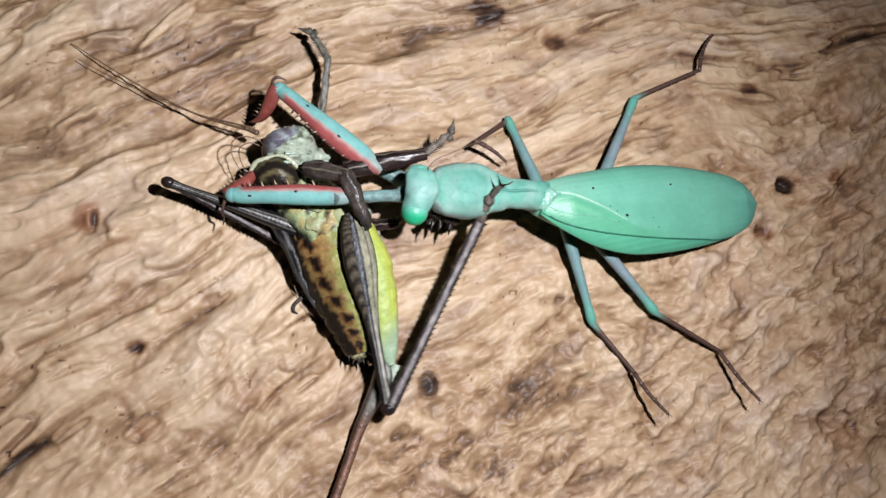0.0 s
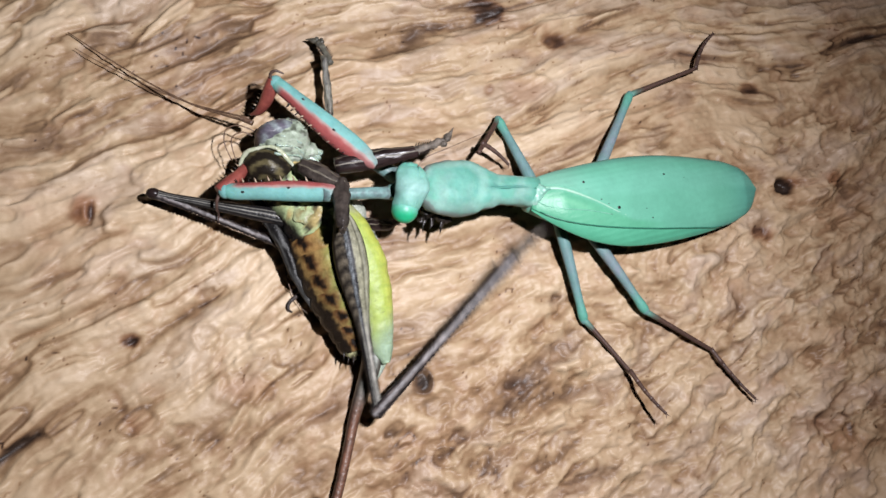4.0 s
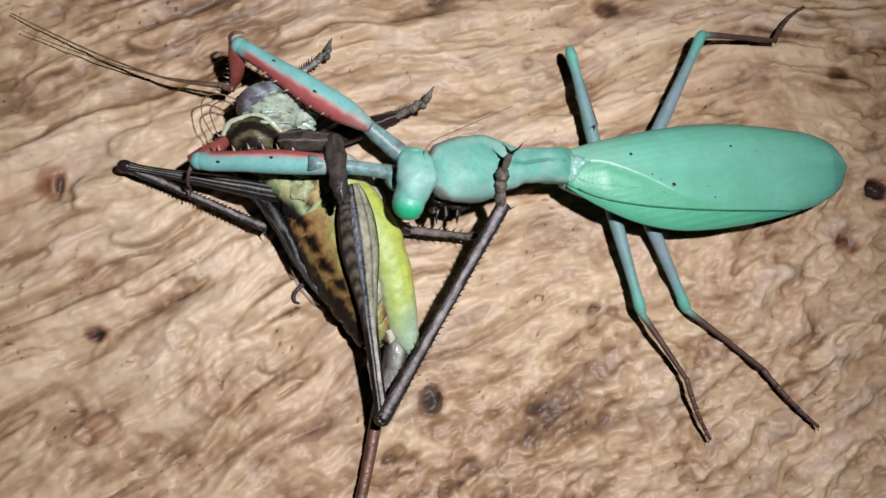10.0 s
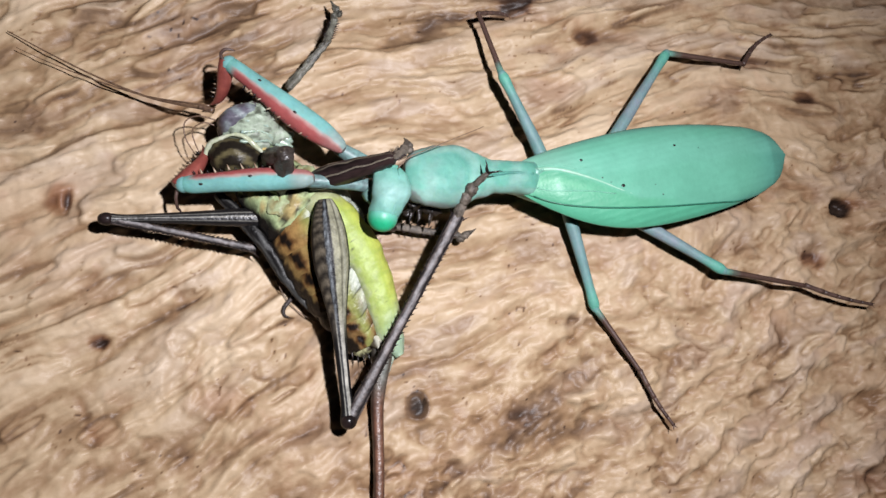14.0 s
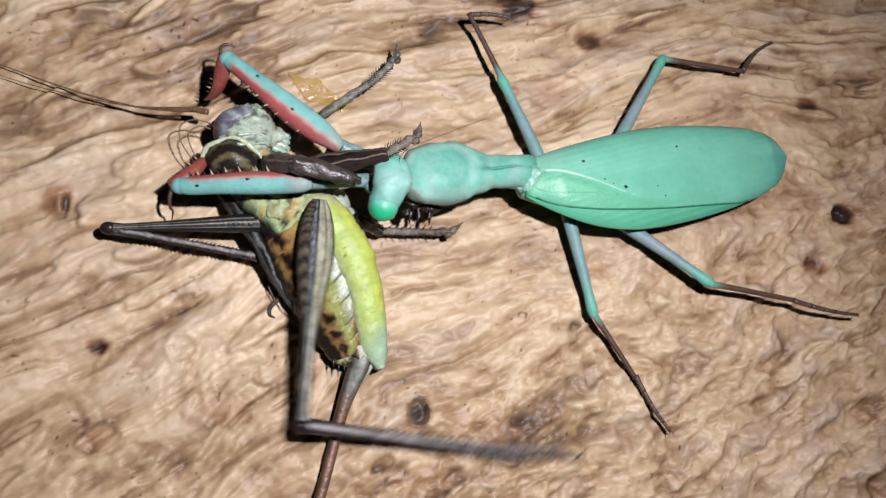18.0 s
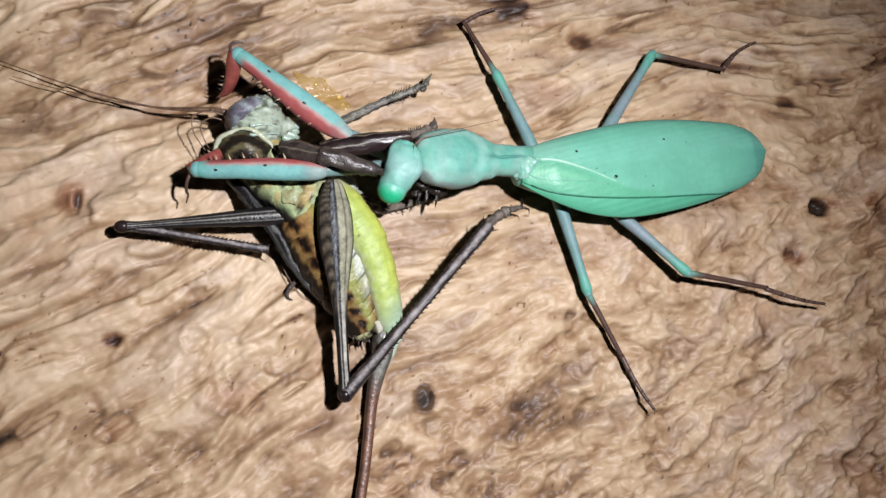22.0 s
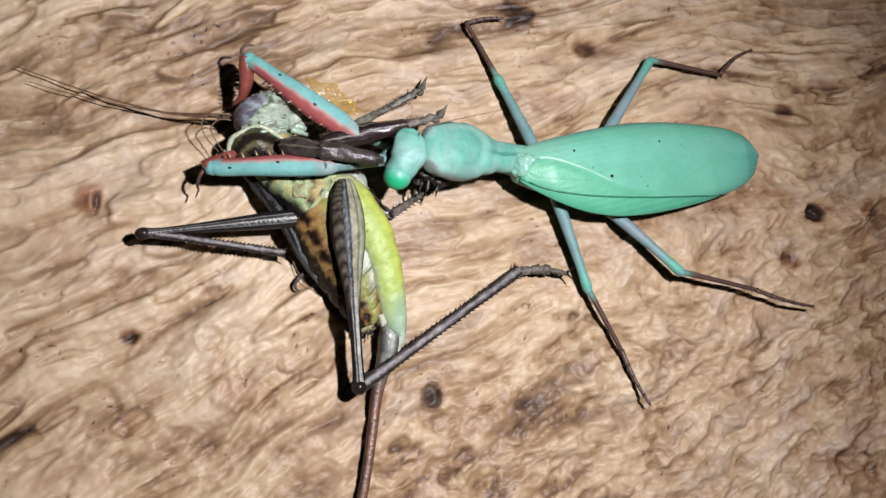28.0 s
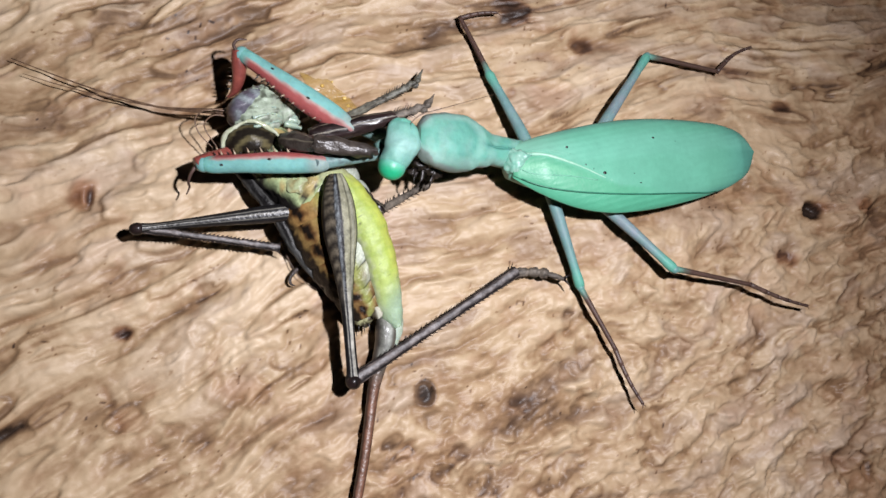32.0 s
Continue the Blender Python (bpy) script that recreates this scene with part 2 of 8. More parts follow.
def wood():
    fine = 0.36
    xs = np.concatenate([-78 - np.geomspace(6, 700, 34)[::-1], np.arange(-78, 172, fine), 172 + np.geomspace(6, 700, 34)])
    ys = np.concatenate([-40 - np.geomspace(6, 700, 34)[::-1], np.arange(-40, 124, fine), 124 + np.geomspace(6, 700, 34)])
    X, Y = np.meshgrid(xs, ys)
    cx, cy = X - 45, Y - 40
    ang = radians(26) - 0.002 * np.clip(cy, -130, 130)
    warp = lambda s: 4.5 * vnoise(X / 40, Y / 40, s) + 1.1 * vnoise(X / 14, Y / 14, s + 1) + 0.3 * vnoise(X / 5, Y / 5, s + 2)
    wx, wy = cx + warp(1), cy + warp(4)
    u, v = wx * np.cos(ang) + wy * np.sin(ang), -wx * np.sin(ang) + wy * np.cos(ang)
    v = v + 1.3 * fnoise(u / 16, v / 9, 71)
    burl = soft(X - 1.2 * Y + 14 * vnoise(X / 26, Y / 26, 5), 0, 60)          # curly grain on one side
    diag = radians(34)
    bu, bv = wx * np.cos(diag) + wy * np.sin(diag), -wx * np.sin(diag) + wy * np.cos(diag)
    bu, bv = bu + 1.6 * fnoise(bu / 8, bv / 6, 72), bv + 1.5 * fnoise(bu / 8, bv / 6, 73)

    def torn(field, count, lip):
        """Torn layers: the height of the steps, and the distance from each step's edge in millimetres (minus: on the lower side)."""
        k = field * count
        gy, gx = np.gradient(k, ys, xs)
        w = k - np.floor(k)
        d = (w - 0.5) / np.maximum(np.hypot(gx, gy), 0.05)
        return np.floor(k) + soft(d, -lip, lip), d, w

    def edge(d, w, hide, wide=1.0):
        """Relief shading painted on a layer's edge: a thin dark crack, a shaded lower side and a lit lip."""
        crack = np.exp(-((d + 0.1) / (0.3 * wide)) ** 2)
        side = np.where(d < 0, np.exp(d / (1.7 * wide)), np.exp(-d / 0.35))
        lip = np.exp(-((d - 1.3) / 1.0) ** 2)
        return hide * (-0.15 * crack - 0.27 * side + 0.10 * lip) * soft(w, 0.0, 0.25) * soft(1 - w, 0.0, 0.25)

    mix = lambda a, b: a * (1 - burl) + b * burl
    sheets = mix(fnoise(u / 46, v / 8, 6), fnoise(bu / 18, bv / 7.5, 7))
    leaves = mix(fnoise(u / 24, v / 4.4, 31), fnoise(bu / 9, bv / 4.4, 32))
    h1, d1, w1 = torn(sheets, 1.7, 0.7)
    h2, d2, w2 = torn(leaves, 1.1, 0.5)
    show1 = soft(fnoise(u / 22, v / 8, 17), -0.15, 0.3)
    show2 = soft(fnoise(u / 12, v / 5, 33), 0.0, 0.35)
    calm = np.ones(X.shape)          # places where the painted edge shading is left out
    for x, y, r in ((52, 3.5, 10), (46, -3, 6), (59, 9, 5), (-32, 7, 6), (-16, -3, 7), (-4, -6, 9), (4, -4, 7)):
        calm = calm * (1 - np.exp(-(np.hypot(X - x, Y - y) / r) ** 4))
    show1, show2 = show1 * calm, show2 * calm
    speck = fnoise(X / 1.3, Y / 1.3, 12)
    cloud = mix(fnoise(u / 26, v / 4.6, 38, 4), fnoise(bu / 9, bv / 4.2, 39, 4))
    blot = fnoise(wx / 3.6, wy / 3.0, 18)
    broad = fnoise(u / 60, v / 11, 14)
    fold = mix(fnoise(u / 18, v / 2.9, 36), fnoise(bu / 7, bv / 3.2, 37))
    Z = 0.7 * h1 * mix(1.0, 0.7) + 0.4 * h2 + mix(1.0, 1.3) * cloud + mix(0.7, 0.5) * fold + 0.6 * blot * mix(0.5, 1.1) + 0.10 * speck + 1.2 * vnoise(X / 40, Y / 40, 13) + 0.8 * fnoise(u / 30, v / 6.5, 35)
    # the relief's own fields also tint the wood, painting in its light and shade
    tone = 0.715 + 0.2 * broad + mix(0.22, 0.2) * cloud + 0.13 * fold + blot * mix(0.08, 0.12) + 0.04 * speck
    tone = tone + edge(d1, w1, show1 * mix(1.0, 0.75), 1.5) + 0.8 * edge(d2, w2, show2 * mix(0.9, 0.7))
    flake = soft(mix(fnoise(u / 11, v / 3.4, 51), fnoise(bu / 5.5, bv / 3.4, 52)), 0.06, 0.16)
    flake2 = soft(mix(fnoise(u / 7, v / 2.4, 53), fnoise(bu / 3.4, bv / 2.2, 54)), 0.12, 0.22)
    tone = tone + 0.045 - 0.10 * flake - 0.07 * flake2 * show2
    Z = Z - 0.3 * flake - 0.16 * flake2
    chip = mix(fnoise(u / 4.6, v / 1.7, 55), fnoise(bu / 2.6, bv / 1.7, 56))
    chip2 = mix(fnoise(u / 2.2, v / 1.0, 57), fnoise(bu / 1.5, bv / 1.0, 58))
    tone = tone + 0.08 * (soft(chip, -0.12, 0.12) - 0.5) + 0.09 * np.clip(chip, -0.5, 0.5) + mix(0.07, 0.035) * np.clip(chip2, -0.5, 0.5)
    Z = Z + mix(0.12, 0.1) * soft(chip, -0.25, 0.25) + 0.1 * chip + mix(0.05, 0.03) * chip2
    pores = soft(vnoise(X / 0.75, Y / 0.75, 40), 0.82, 0.95) * soft(fnoise(X / 9, Y / 9, 41), 0.05, 0.3)
    tone = np.maximum(tone, 0.34) - 0.4 * pores
    rust = 0.16 * soft(fnoise(X / 16, Y / 12, 19), 0.10, 0.5) + 0.20 * soft(fnoise(wx / 5, wy / 4, 34), 0.15, 0.5) + 0.16 * soft(X, 50, 140)

    ash = 0.5 * soft(mix(fnoise(u / 13, v / 4.5, 61), fnoise(bu / 8, bv / 5, 62)), 0.0, 0.35) * soft(X + Y, -60, 30)

    def stain_or_shade(points, width, dark, depth=0.0, red=0.0):
        nonlocal Z, tone, rust
        bend = min(1.0, 0.1 + width / 8)
        dark = dark * 0.72 if width < 1.9 and dark > 0 else dark
        d = away(X + bend * (2.2 * vnoise(X / 7, Y / 7, 20) + 0.8 * vnoise(X / 2, Y / 2, 21)), Y + bend * (2.2 * vnoise(X / 7, Y / 7, 22) + 0.8 * vnoise(X / 2, Y / 2, 23)), points)
        m = np.exp(-(d / width) ** 2) * (0.75 + 0.35 * fnoise(u / 9, v / 2, 24))
        tone, Z, rust = tone - dark * m, Z - depth * m, rust + red * m

    def spot(x, y, rx, ry, dark, depth=0.0, red=0.0, ring=0.0):
        nonlocal Z, tone, rust
        d = np.hypot((X - x) / rx, (Y - y) / ry) + 0.22 * vnoise(X / 2.2, Y / 2.2, 25)
        m = np.exp(-d ** 4)
        tone, Z, rust = tone - dark * m, Z - depth * m, rust + red * m
        if ring:
            r = np.exp(-((d - 1.15) / 0.22) ** 2)
            tone, Z = tone - ring * r, Z + 0.35 * r
    stain_or_shade([(-56.6, -16.3), (-48.8, -9.2), (-42.9, -3.9), (-33.7, 3.0), (-27.2, 9.6), (-22.0, 15.2), (-14.6, 20.4), (-6.0, 26.1)], 1.0, 0.40, 0.9)
    stain_or_shade([(-56.5, -17.3), (-48.7, -9.5), (-41.4, -3.3), (-29.8, 6.5), (-22.8, 13.3), (-9.9, 21.9)], 3.2, 0.2, 0.2)
    stain_or_shade([(-62.9, 57.4), (-50.3, 57.7), (-39.8, 62.9)], 8.0, 0.14, 0.3)
    stain_or_shade([(-60.1, 69.9), (-47.2, 71.2), (-30.5, 74.7), (-15.4, 78.2), (-9.6, 84.2)], 3.6, 0.16, 0.4)
    stain_or_shade([(-51.9, 52.1), (-37.4, 60.6), (-26.6, 67.9)], 3.0, 0.14, 0.3)
    stain_or_shade([(9.5, 72.5), (20.9, 79.0), (27.5, 85.4), (46.7, 91.8)], 1.6, 0.34, 0.8)
    stain_or_shade([(108.2, 75.3), (115.0, 80.4), (134.2, 91.6), (157.7, 100.5)], 2.2, 0.16, 0.5)
    stain_or_shade([(109.5, 27.8), (99.3, 9.3), (84.6, -9.4)], 1.4, 0.25, 0.6)
    stain_or_shade([(49.5, 90.6), (75.3, 85.8), (101.3, 86.8)], 1.5, 0.22, 0.4, 0.3)
    stain_or_shade([(-6.3, -8.7), (11.6, -5.5), (30.5, 0.1)], 1.5, 0.2, 0.4)
    stain_or_shade([(-36.3, -14.6), (-18.1, -8.6), (2.4, -2.1)], 1.6, 0.22, 0.4)
    stain_or_shade([(-23.8, 27.3), (-10.6, 32.6), (0.9, 35.6)], 1.5, 0.18, 0.4)
    stain_or_shade([(-54.5, 17.3), (-42.9, 24.4), (-28.5, 31.9)], 1.8, 0.2, 0.4)
    stain_or_shade([(144.5, 107.4), (142.5, 37.5), (133.5, -20.4)], 16.0, 0.06, 0.0, 0.2)
    spot(120.4, 54.3, 2.4, 2.0, 1.1, 3.0)
    spot(122.9, 55.5, 2.6, 1.2, 0.3, 0.5, 0.4)
    spot(-41.0, 38.6, 2.6, 2.8, 0.30, -0.9, 0.9)
    spot(-39.4, 37.9, 0.8, 2.2, 0.5, 0.9)
    spot(-29.2, 11.8, 1.9, 1.6, 0.46, 0.6, 0.9)
    spot(-28.7, 11.6, 1.3, 0.9, 0.14, 0.2)
    spot(30.1, 4.6, 1.8, 2.1, 0.6, 0.8, 0.0, 0.25)
    spot(35.9, -10.9, 2.6, 1.8, 0.18, 0.3, 0.0, 0.2)
    spot(127.9, -4.7, 4.2, 4.0, 0.2, 0.4, 0.2, 0.25)
    spot(53.3, 73.5, 5.6, 3.6, 0.10, -0.2, 0.45, 0.12)
    spot(-32.1, 39.8, 3.0, 1.5, 0.16, 0.1, 0.0, 0.1)
    spot(-6.8, 2.9, 5.2, 3.0, 0.02, -0.3, 0.5, 0.16)
    spot(44.6, 93.0, 4.5, 3.0, 0.42, -0.4, 0.6)
    spot(61.5, 86.7, 3.2, 2.0, 0.42, 0.3, 0.6)
    spot(113.7, 80.0, 2.6, 2.0, 0.45, 0.3, 0.6)
    spot(113.3, 41.7, 3.0, 1.8, 0.5, 0.3, 0.6)
    spot(135.1, 57.0, 3.4, 2.2, 0.28, 0.3, 0.6)
    spot(45.0, 72.5, 1.2, 1.6, 0.3, 0.3, 0.4)
    spot(-14.6, 13.1, 2.4, 2.4, 0.14, 0.2, 0.0, 0.16)
    spot(59.4, 18.7, 2.4, 2.0, 0.06, 0.1, 0.0, 0.1)
    # broad patches from here also set the wood's brightness by region
    stain_or_shade([(32.9, -16.0), (60.4, -9.4), (80.2, -9.7)], 14.0, 0.09, 0.0, 0.15)
    stain_or_shade([(-50.2, 35.6), (-30.9, 48.6), (-20.9, 34.6)], 12.0, -0.10)
    # far corner: browner wood, with the lamp's falloff painted in as well
    stain_or_shade([(115.5, 104.1), (142.5, 90.8), (161.0, 99.2)], 20.0, 0.1)
    stain_or_shade([(46.7, 94.7), (63.5, 83.2), (85.5, 80.8)], 14.0, 0.12)
    stain_or_shade([(103.1, 15.7), (123.3, -5.0), (138.4, -18.0)], 18.0, -0.08)
    stain_or_shade([(14.2, -15.6), (35.3, -9.2), (47.9, 2.5)], 12.0, 0.11)
    stain_or_shade([(-57.2, 14.5), (-45.6, 20.3), (-37.5, 23.4), (-24.7, 25.0)], 1.0, 0.34, 0.6)
    stain_or_shade([(-11.8, 13.1), (-9.5, 14.3), (-0.7, 18.6), (8.6, 18.2)], 1.0, 0.32, 0.6)
    stain_or_shade([(-9.1, -10.8), (-1.8, -5.4), (8.0, -2.2), (20.0, 1.5)], 1.9, 0.14, 0.2, 0.1)
    stain_or_shade([(-7.5, 0.2), (-1.7, 0.9), (4.5, 0.4)], 1.2, 0.22, 0.3)
    stain_or_shade([(-8.1, 10.9), (-3.2, 12.9), (0.7, 14.8)], 0.8, 0.3, 0.4)
    stain_or_shade([(-46.8, 16.2), (-38.8, 20.1), (-33.4, 23.3)], 1.8, 0.26, 0.4)
    stain_or_shade([(-31.0, 0.6), (-29.0, -2.4), (-26.6, -5.6)], 1.0, 0.26, 0.3, 0.4)
    stain_or_shade([(35.3, 8.1), (38.1, 7.6), (41.4, 8.9), (44.6, 11.6), (47.8, 14.6)], 0.5, 0.2, 0.15)
    stain_or_shade([(50.8, 12.1), (53.1, 12.8), (51.9, 13.7), (54.7, 15.5), (58.1, 16.6)], 0.5, 0.2, 0.15)
    spot(-26.2, -4.0, 3.2, 2.4, -0.04, -0.2, 0.4, 0.14)
    stain_or_shade([(-55.9, 30.2), (-43.8, 34.7), (-28.9, 36.6), (-21.2, 39.4)], 0.9, 0.26, 0.6)
    stain_or_shade([(-51.2, 45.0), (-36.5, 49.5), (-22.4, 56.7)], 1.0, 0.28, 0.6)
    stain_or_shade([(15.9, 9.5), (30.4, 14.4), (48.1, 13.5)], 1.0, 0.16, 0.3)
    stain_or_shade([(39.2, 19.5), (56.2, 23.7), (62.9, 25.2)], 0.9, 0.16, 0.3)
    stain_or_shade([(42.9, 3.7), (55.8, 9.9), (69.1, 10.1)], 1.0, 0.12, 0.2)
    stain_or_shade([(85.2, 3.9), (101.5, 13.1), (121.7, 21.5)], 1.0, 0.24, 0.6)
    stain_or_shade([(113.7, 84.2), (128.9, 92.2), (150.8, 97.7)], 1.4, 0.26, 0.6)
    stain_or_shade([(63.9, 92.1), (90.8, 91.9), (115.1, 99.2)], 1.4, 0.24, 0.6)
    stain_or_shade([(14.8, 60.8), (27.6, 69.9), (42.3, 75.4), (57.7, 78.2)], 1.0, 0.24, 0.6)
    stain_or_shade([(-37.2, -4.1), (-26.1, -1.0), (-18.9, 3.5)], 1.3, 0.26, 0.6)
    stain_or_shade([(-53.0, -14.3), (-39.9, -8.3), (-23.1, -13.8)], 9.0, 0.05, 0.2)
    stain_or_shade([(23.1, 9.5), (41.6, 2.5), (58.3, 5.0)], 10.0, 0.17)
    stain_or_shade([(-52.9, 41.3), (-40.1, 29.1), (-20.2, 22.8)], 22.0, -0.09)
    stain_or_shade([(-6, -6), (20, 2), (42, 6)], 14.0, 0.08)
    far = np.maximum(0, np.abs(-cx * np.sin(radians(23)) + cy * np.cos(radians(23))) - 110)
    Z = Z - far ** 2 / 700
    Z = Z - Z[(X > -60) & (X < 150) & (Y > -20) & (Y < 105)].mean() - 0.5
    HEIGHT.update(x=xs, y=ys, z=Z)
    ny, nx = X.shape
    me = bpy.data.meshes.new("log_surface")
    co = np.stack([X, Y, Z], -1).reshape(-1, 3) * MM
    idx = np.arange(nx * ny).reshape(ny, nx)
    quads = np.stack([idx[:-1, :-1], idx[:-1, 1:], idx[1:, 1:], idx[1:, :-1]], -1).reshape(-1, 4)
    me.vertices.add(len(co))
    me.vertices.foreach_set("co", co.astype(np.float32).ravel())
    me.loops.add(quads.size)
    me.loops.foreach_set("vertex_index", quads.astype(np.int32).ravel())
    me.polygons.add(len(quads))
    me.polygons.foreach_set("loop_start", np.arange(0, quads.size, 4, dtype=np.int32))
    me.polygons.foreach_set("use_smooth", np.ones(len(quads), dtype=bool))
    me.update(calc_edges=True)
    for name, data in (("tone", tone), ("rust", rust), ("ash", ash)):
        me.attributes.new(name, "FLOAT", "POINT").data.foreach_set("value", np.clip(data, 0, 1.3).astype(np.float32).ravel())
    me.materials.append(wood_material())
    return tagged(new("log_surface", me), "weathered pale brown bare log with wavy grain, stains and knots", "log", kind="structure")


wood()


# ---- shapes, in millimetres ----
def smooth(rows, sub):
    """Rows of numbers, with rounded in-between rows."""
    p = np.array(rows, float)
    if sub < 2 or len(p) < 3:
        return p
    out = []
    for i in range(len(p) - 1):
        a, b, c, d = p[max(i - 1, 0)], p[i], p[i + 1], p[min(i + 2, len(p) - 1)]
        for t in np.arange(sub) / sub:
            out.append(0.5 * (2 * b + (c - a) * t + (2 * a - 5 * b + 4 * c - d) * t * t + (3 * b - a - 3 * c + d) * t ** 3))
    out.append(p[-1])
    return np.array(out)


class Geo:
    def __init__(self):
        self.v, self.f, self.m = [], [], []

    def rings(self, rings, slot=0):
        """Skin over closed rings of points; slot: a number, or a function of the way along and the angle round (0 to 1)."""
        base, n = len(self.v), len(rings[0])
        for r in rings:
            self.v.extend(map(tuple, r))
        k = len(rings)
        for i in range(k - 1):
            for j in range(n):
                a, b = base + i * n + j, base + i * n + (j + 1) % n
                self.f.append((a, b, b + n, a + n))
                self.m.append(slot(i / (k - 1), (j + 0.5) / n) if callable(slot) else slot)
        for i, order in ((0, -1), (k - 1, 1)):
            self.f.append(tuple(base + i * n + j for j in range(n))[::order])
            self.m.append(slot(i / (k - 1), 0.25) if callable(slot) else slot)
        return self

    def loft(self, rows, slot=0, n=14, sub=4, power=1.0):
        """Rows of x, y, z, half width, half height along x. Angle 0 is +y, 0.25 the top."""
        rows = smooth(rows, sub)
        rows[:, 3:] = np.maximum(rows[:, 3:], 0.02)
        ang = np.arange(n) / n * 2 * np.pi
        c, s = np.cos(ang), np.sin(ang)
        c, s = np.sign(c) * np.abs(c) ** power, np.sign(s) * np.abs(s) ** power
        return self.rings([np.stack([np.full(n, x), y + w * c, z + h * s], 1) for x, y, z, w, h in rows], slot)

    def tube(self, rows, slot=0, n=8, sub=4):
        """Rows of x, y, z, radius along any bent line."""
        rows = smooth(rows, sub)
        p, out = rows[:, :3], []
        for i in range(len(p)):
            d = p[min(i + 1, len(p) - 1)] - p[max(i - 1, 0)]
            d = d / (np.linalg.norm(d) + 1e-9)
            side = np.cross((0, 0, 1), d)
            side = np.array((0, 1.0, 0)) if np.linalg.norm(side) < 1e-3 else side / np.linalg.norm(side)
            up = np.cross(d, side)
            ang = np.arange(n)[:, None] / n * 2 * np.pi
            out.append(p[i] + max(rows[i, 3], 0.01) * (np.cos(ang) * side + np.sin(ang) * up))
        return self.rings(out, slot)

    def ball(self, c, r, slot=0, n=14):
        k = n // 2 + 1
        lat = np.linspace(-np.pi / 2 + 0.05, np.pi / 2 - 0.05, k)
        ang = np.arange(n) / n * 2 * np.pi
        return self.rings([np.stack([np.full(n, c[0] + r[0] * np.sin(a)), c[1] + r[1] * np.cos(a) * np.cos(ang), c[2] + r[2] * np.cos(a) * np.sin(ang)], 1) for a in lat], slot)

    def spike(self, a, b, r, slot=0):
        a, b = np.array(a, float), np.array(b, float)
        return self.tube([(*a, r), (*(a * 0.45 + b * 0.55), r * 0.55), (*b, 0.02)], slot, n=5, sub=1)

    def shell(self, grid, thick, slot=0):
        """A curved sheet from a grid of points, with thickness downwards."""
        g = np.array(grid, float)
        ny, nx = g.shape[:2]
        base = len(self.v)
        low = g - (0, 0, thick)
        self.v.extend(map(tuple, g.reshape(-1, 3)))
        self.v.extend(map(tuple, low.reshape(-1, 3)))
        at = lambda i, j, k=0: base + k * nx * ny + i * nx + j
        def face(q, i, j):
            self.f.append(q)
            self.m.append(slot(i / (ny - 1), j / (nx - 1)) if callable(slot) else slot)
        for i in range(ny - 1):
            for j in range(nx - 1):
                face((at(i, j), at(i, j + 1), at(i + 1, j + 1), at(i + 1, j)), i, j)
                face((at(i + 1, j, 1), at(i + 1, j + 1, 1), at(i, j + 1, 1), at(i, j, 1)), i, j)
        for i in range(ny - 1):
            for j in (0, nx - 1):
                face((at(i, j), at(i + 1, j), at(i + 1, j, 1), at(i, j, 1)), i, j)
        for j in range(nx - 1):
            for i in (0, ny - 1):
                face((at(i, j), at(i, j + 1), at(i, j + 1, 1), at(i, j, 1)), i, j)
        return self


def part(name, geo, mats, parent, label="", lump=0.0, grain=1.2, tint=None):
    me = bpy.data.meshes.new(name)
    plain = geo.v
    if lump:
        geo.v = [tuple(Vector(v) + lump * noise.noise_vector(Vector(v) / grain) + 0.4 * lump * noise.noise_vector(Vector(v) / grain * 2.7)) for v in geo.v]
    me.from_pydata([tuple(c * MM for c in v) for v in geo.v], [], geo.f)
    if tint:
        data = me.color_attributes.new("painted_skin", "FLOAT_COLOR", "POINT").data
        data.foreach_set("color", np.array([(*tint(*v), 1.0) for v in plain], np.float32).ravel())
    for m in mats if isinstance(mats, (list, tuple)) else [mats]:
        me.materials.append(m)
    me.polygons.foreach_set("material_index", geo.m)
    me.polygons.foreach_set("use_smooth", [True] * len(me.polygons))
    bm = bmesh.new()
    bm.from_mesh(me)
    bmesh.ops.recalc_face_normals(bm, faces=bm.faces)
    bm.to_mesh(me)
    bm.free()
    ob = new(name, me)
    ob.parent = parent
    if label:
        tagged(ob, label)
    return ob


PART = {}


def ease(x, a, b):
    t = min(max((x - a) / (b - a), 0.0), 1.0)
    return t * t * (3 - 2 * t)


def blend(a, b, t):
    return tuple(p + (q - p) * t for p, q in zip(a, b))


def band(x, c, w):
    """1 on the line c, fading to 0 at a distance w."""
    return ease(w - abs(x - c), 0.0, w * 0.7)


def poses(rows):
    return [(t, pose(x * MM, y * MM, z * MM, rx, ry, rz)) for t, x, y, z, rx, ry, rz in rows]


# ---- the mantis ----
mantis = tagged(new("praying_mantis"), "sea-green praying mantis with folded wings gripping its prey", "mantis")


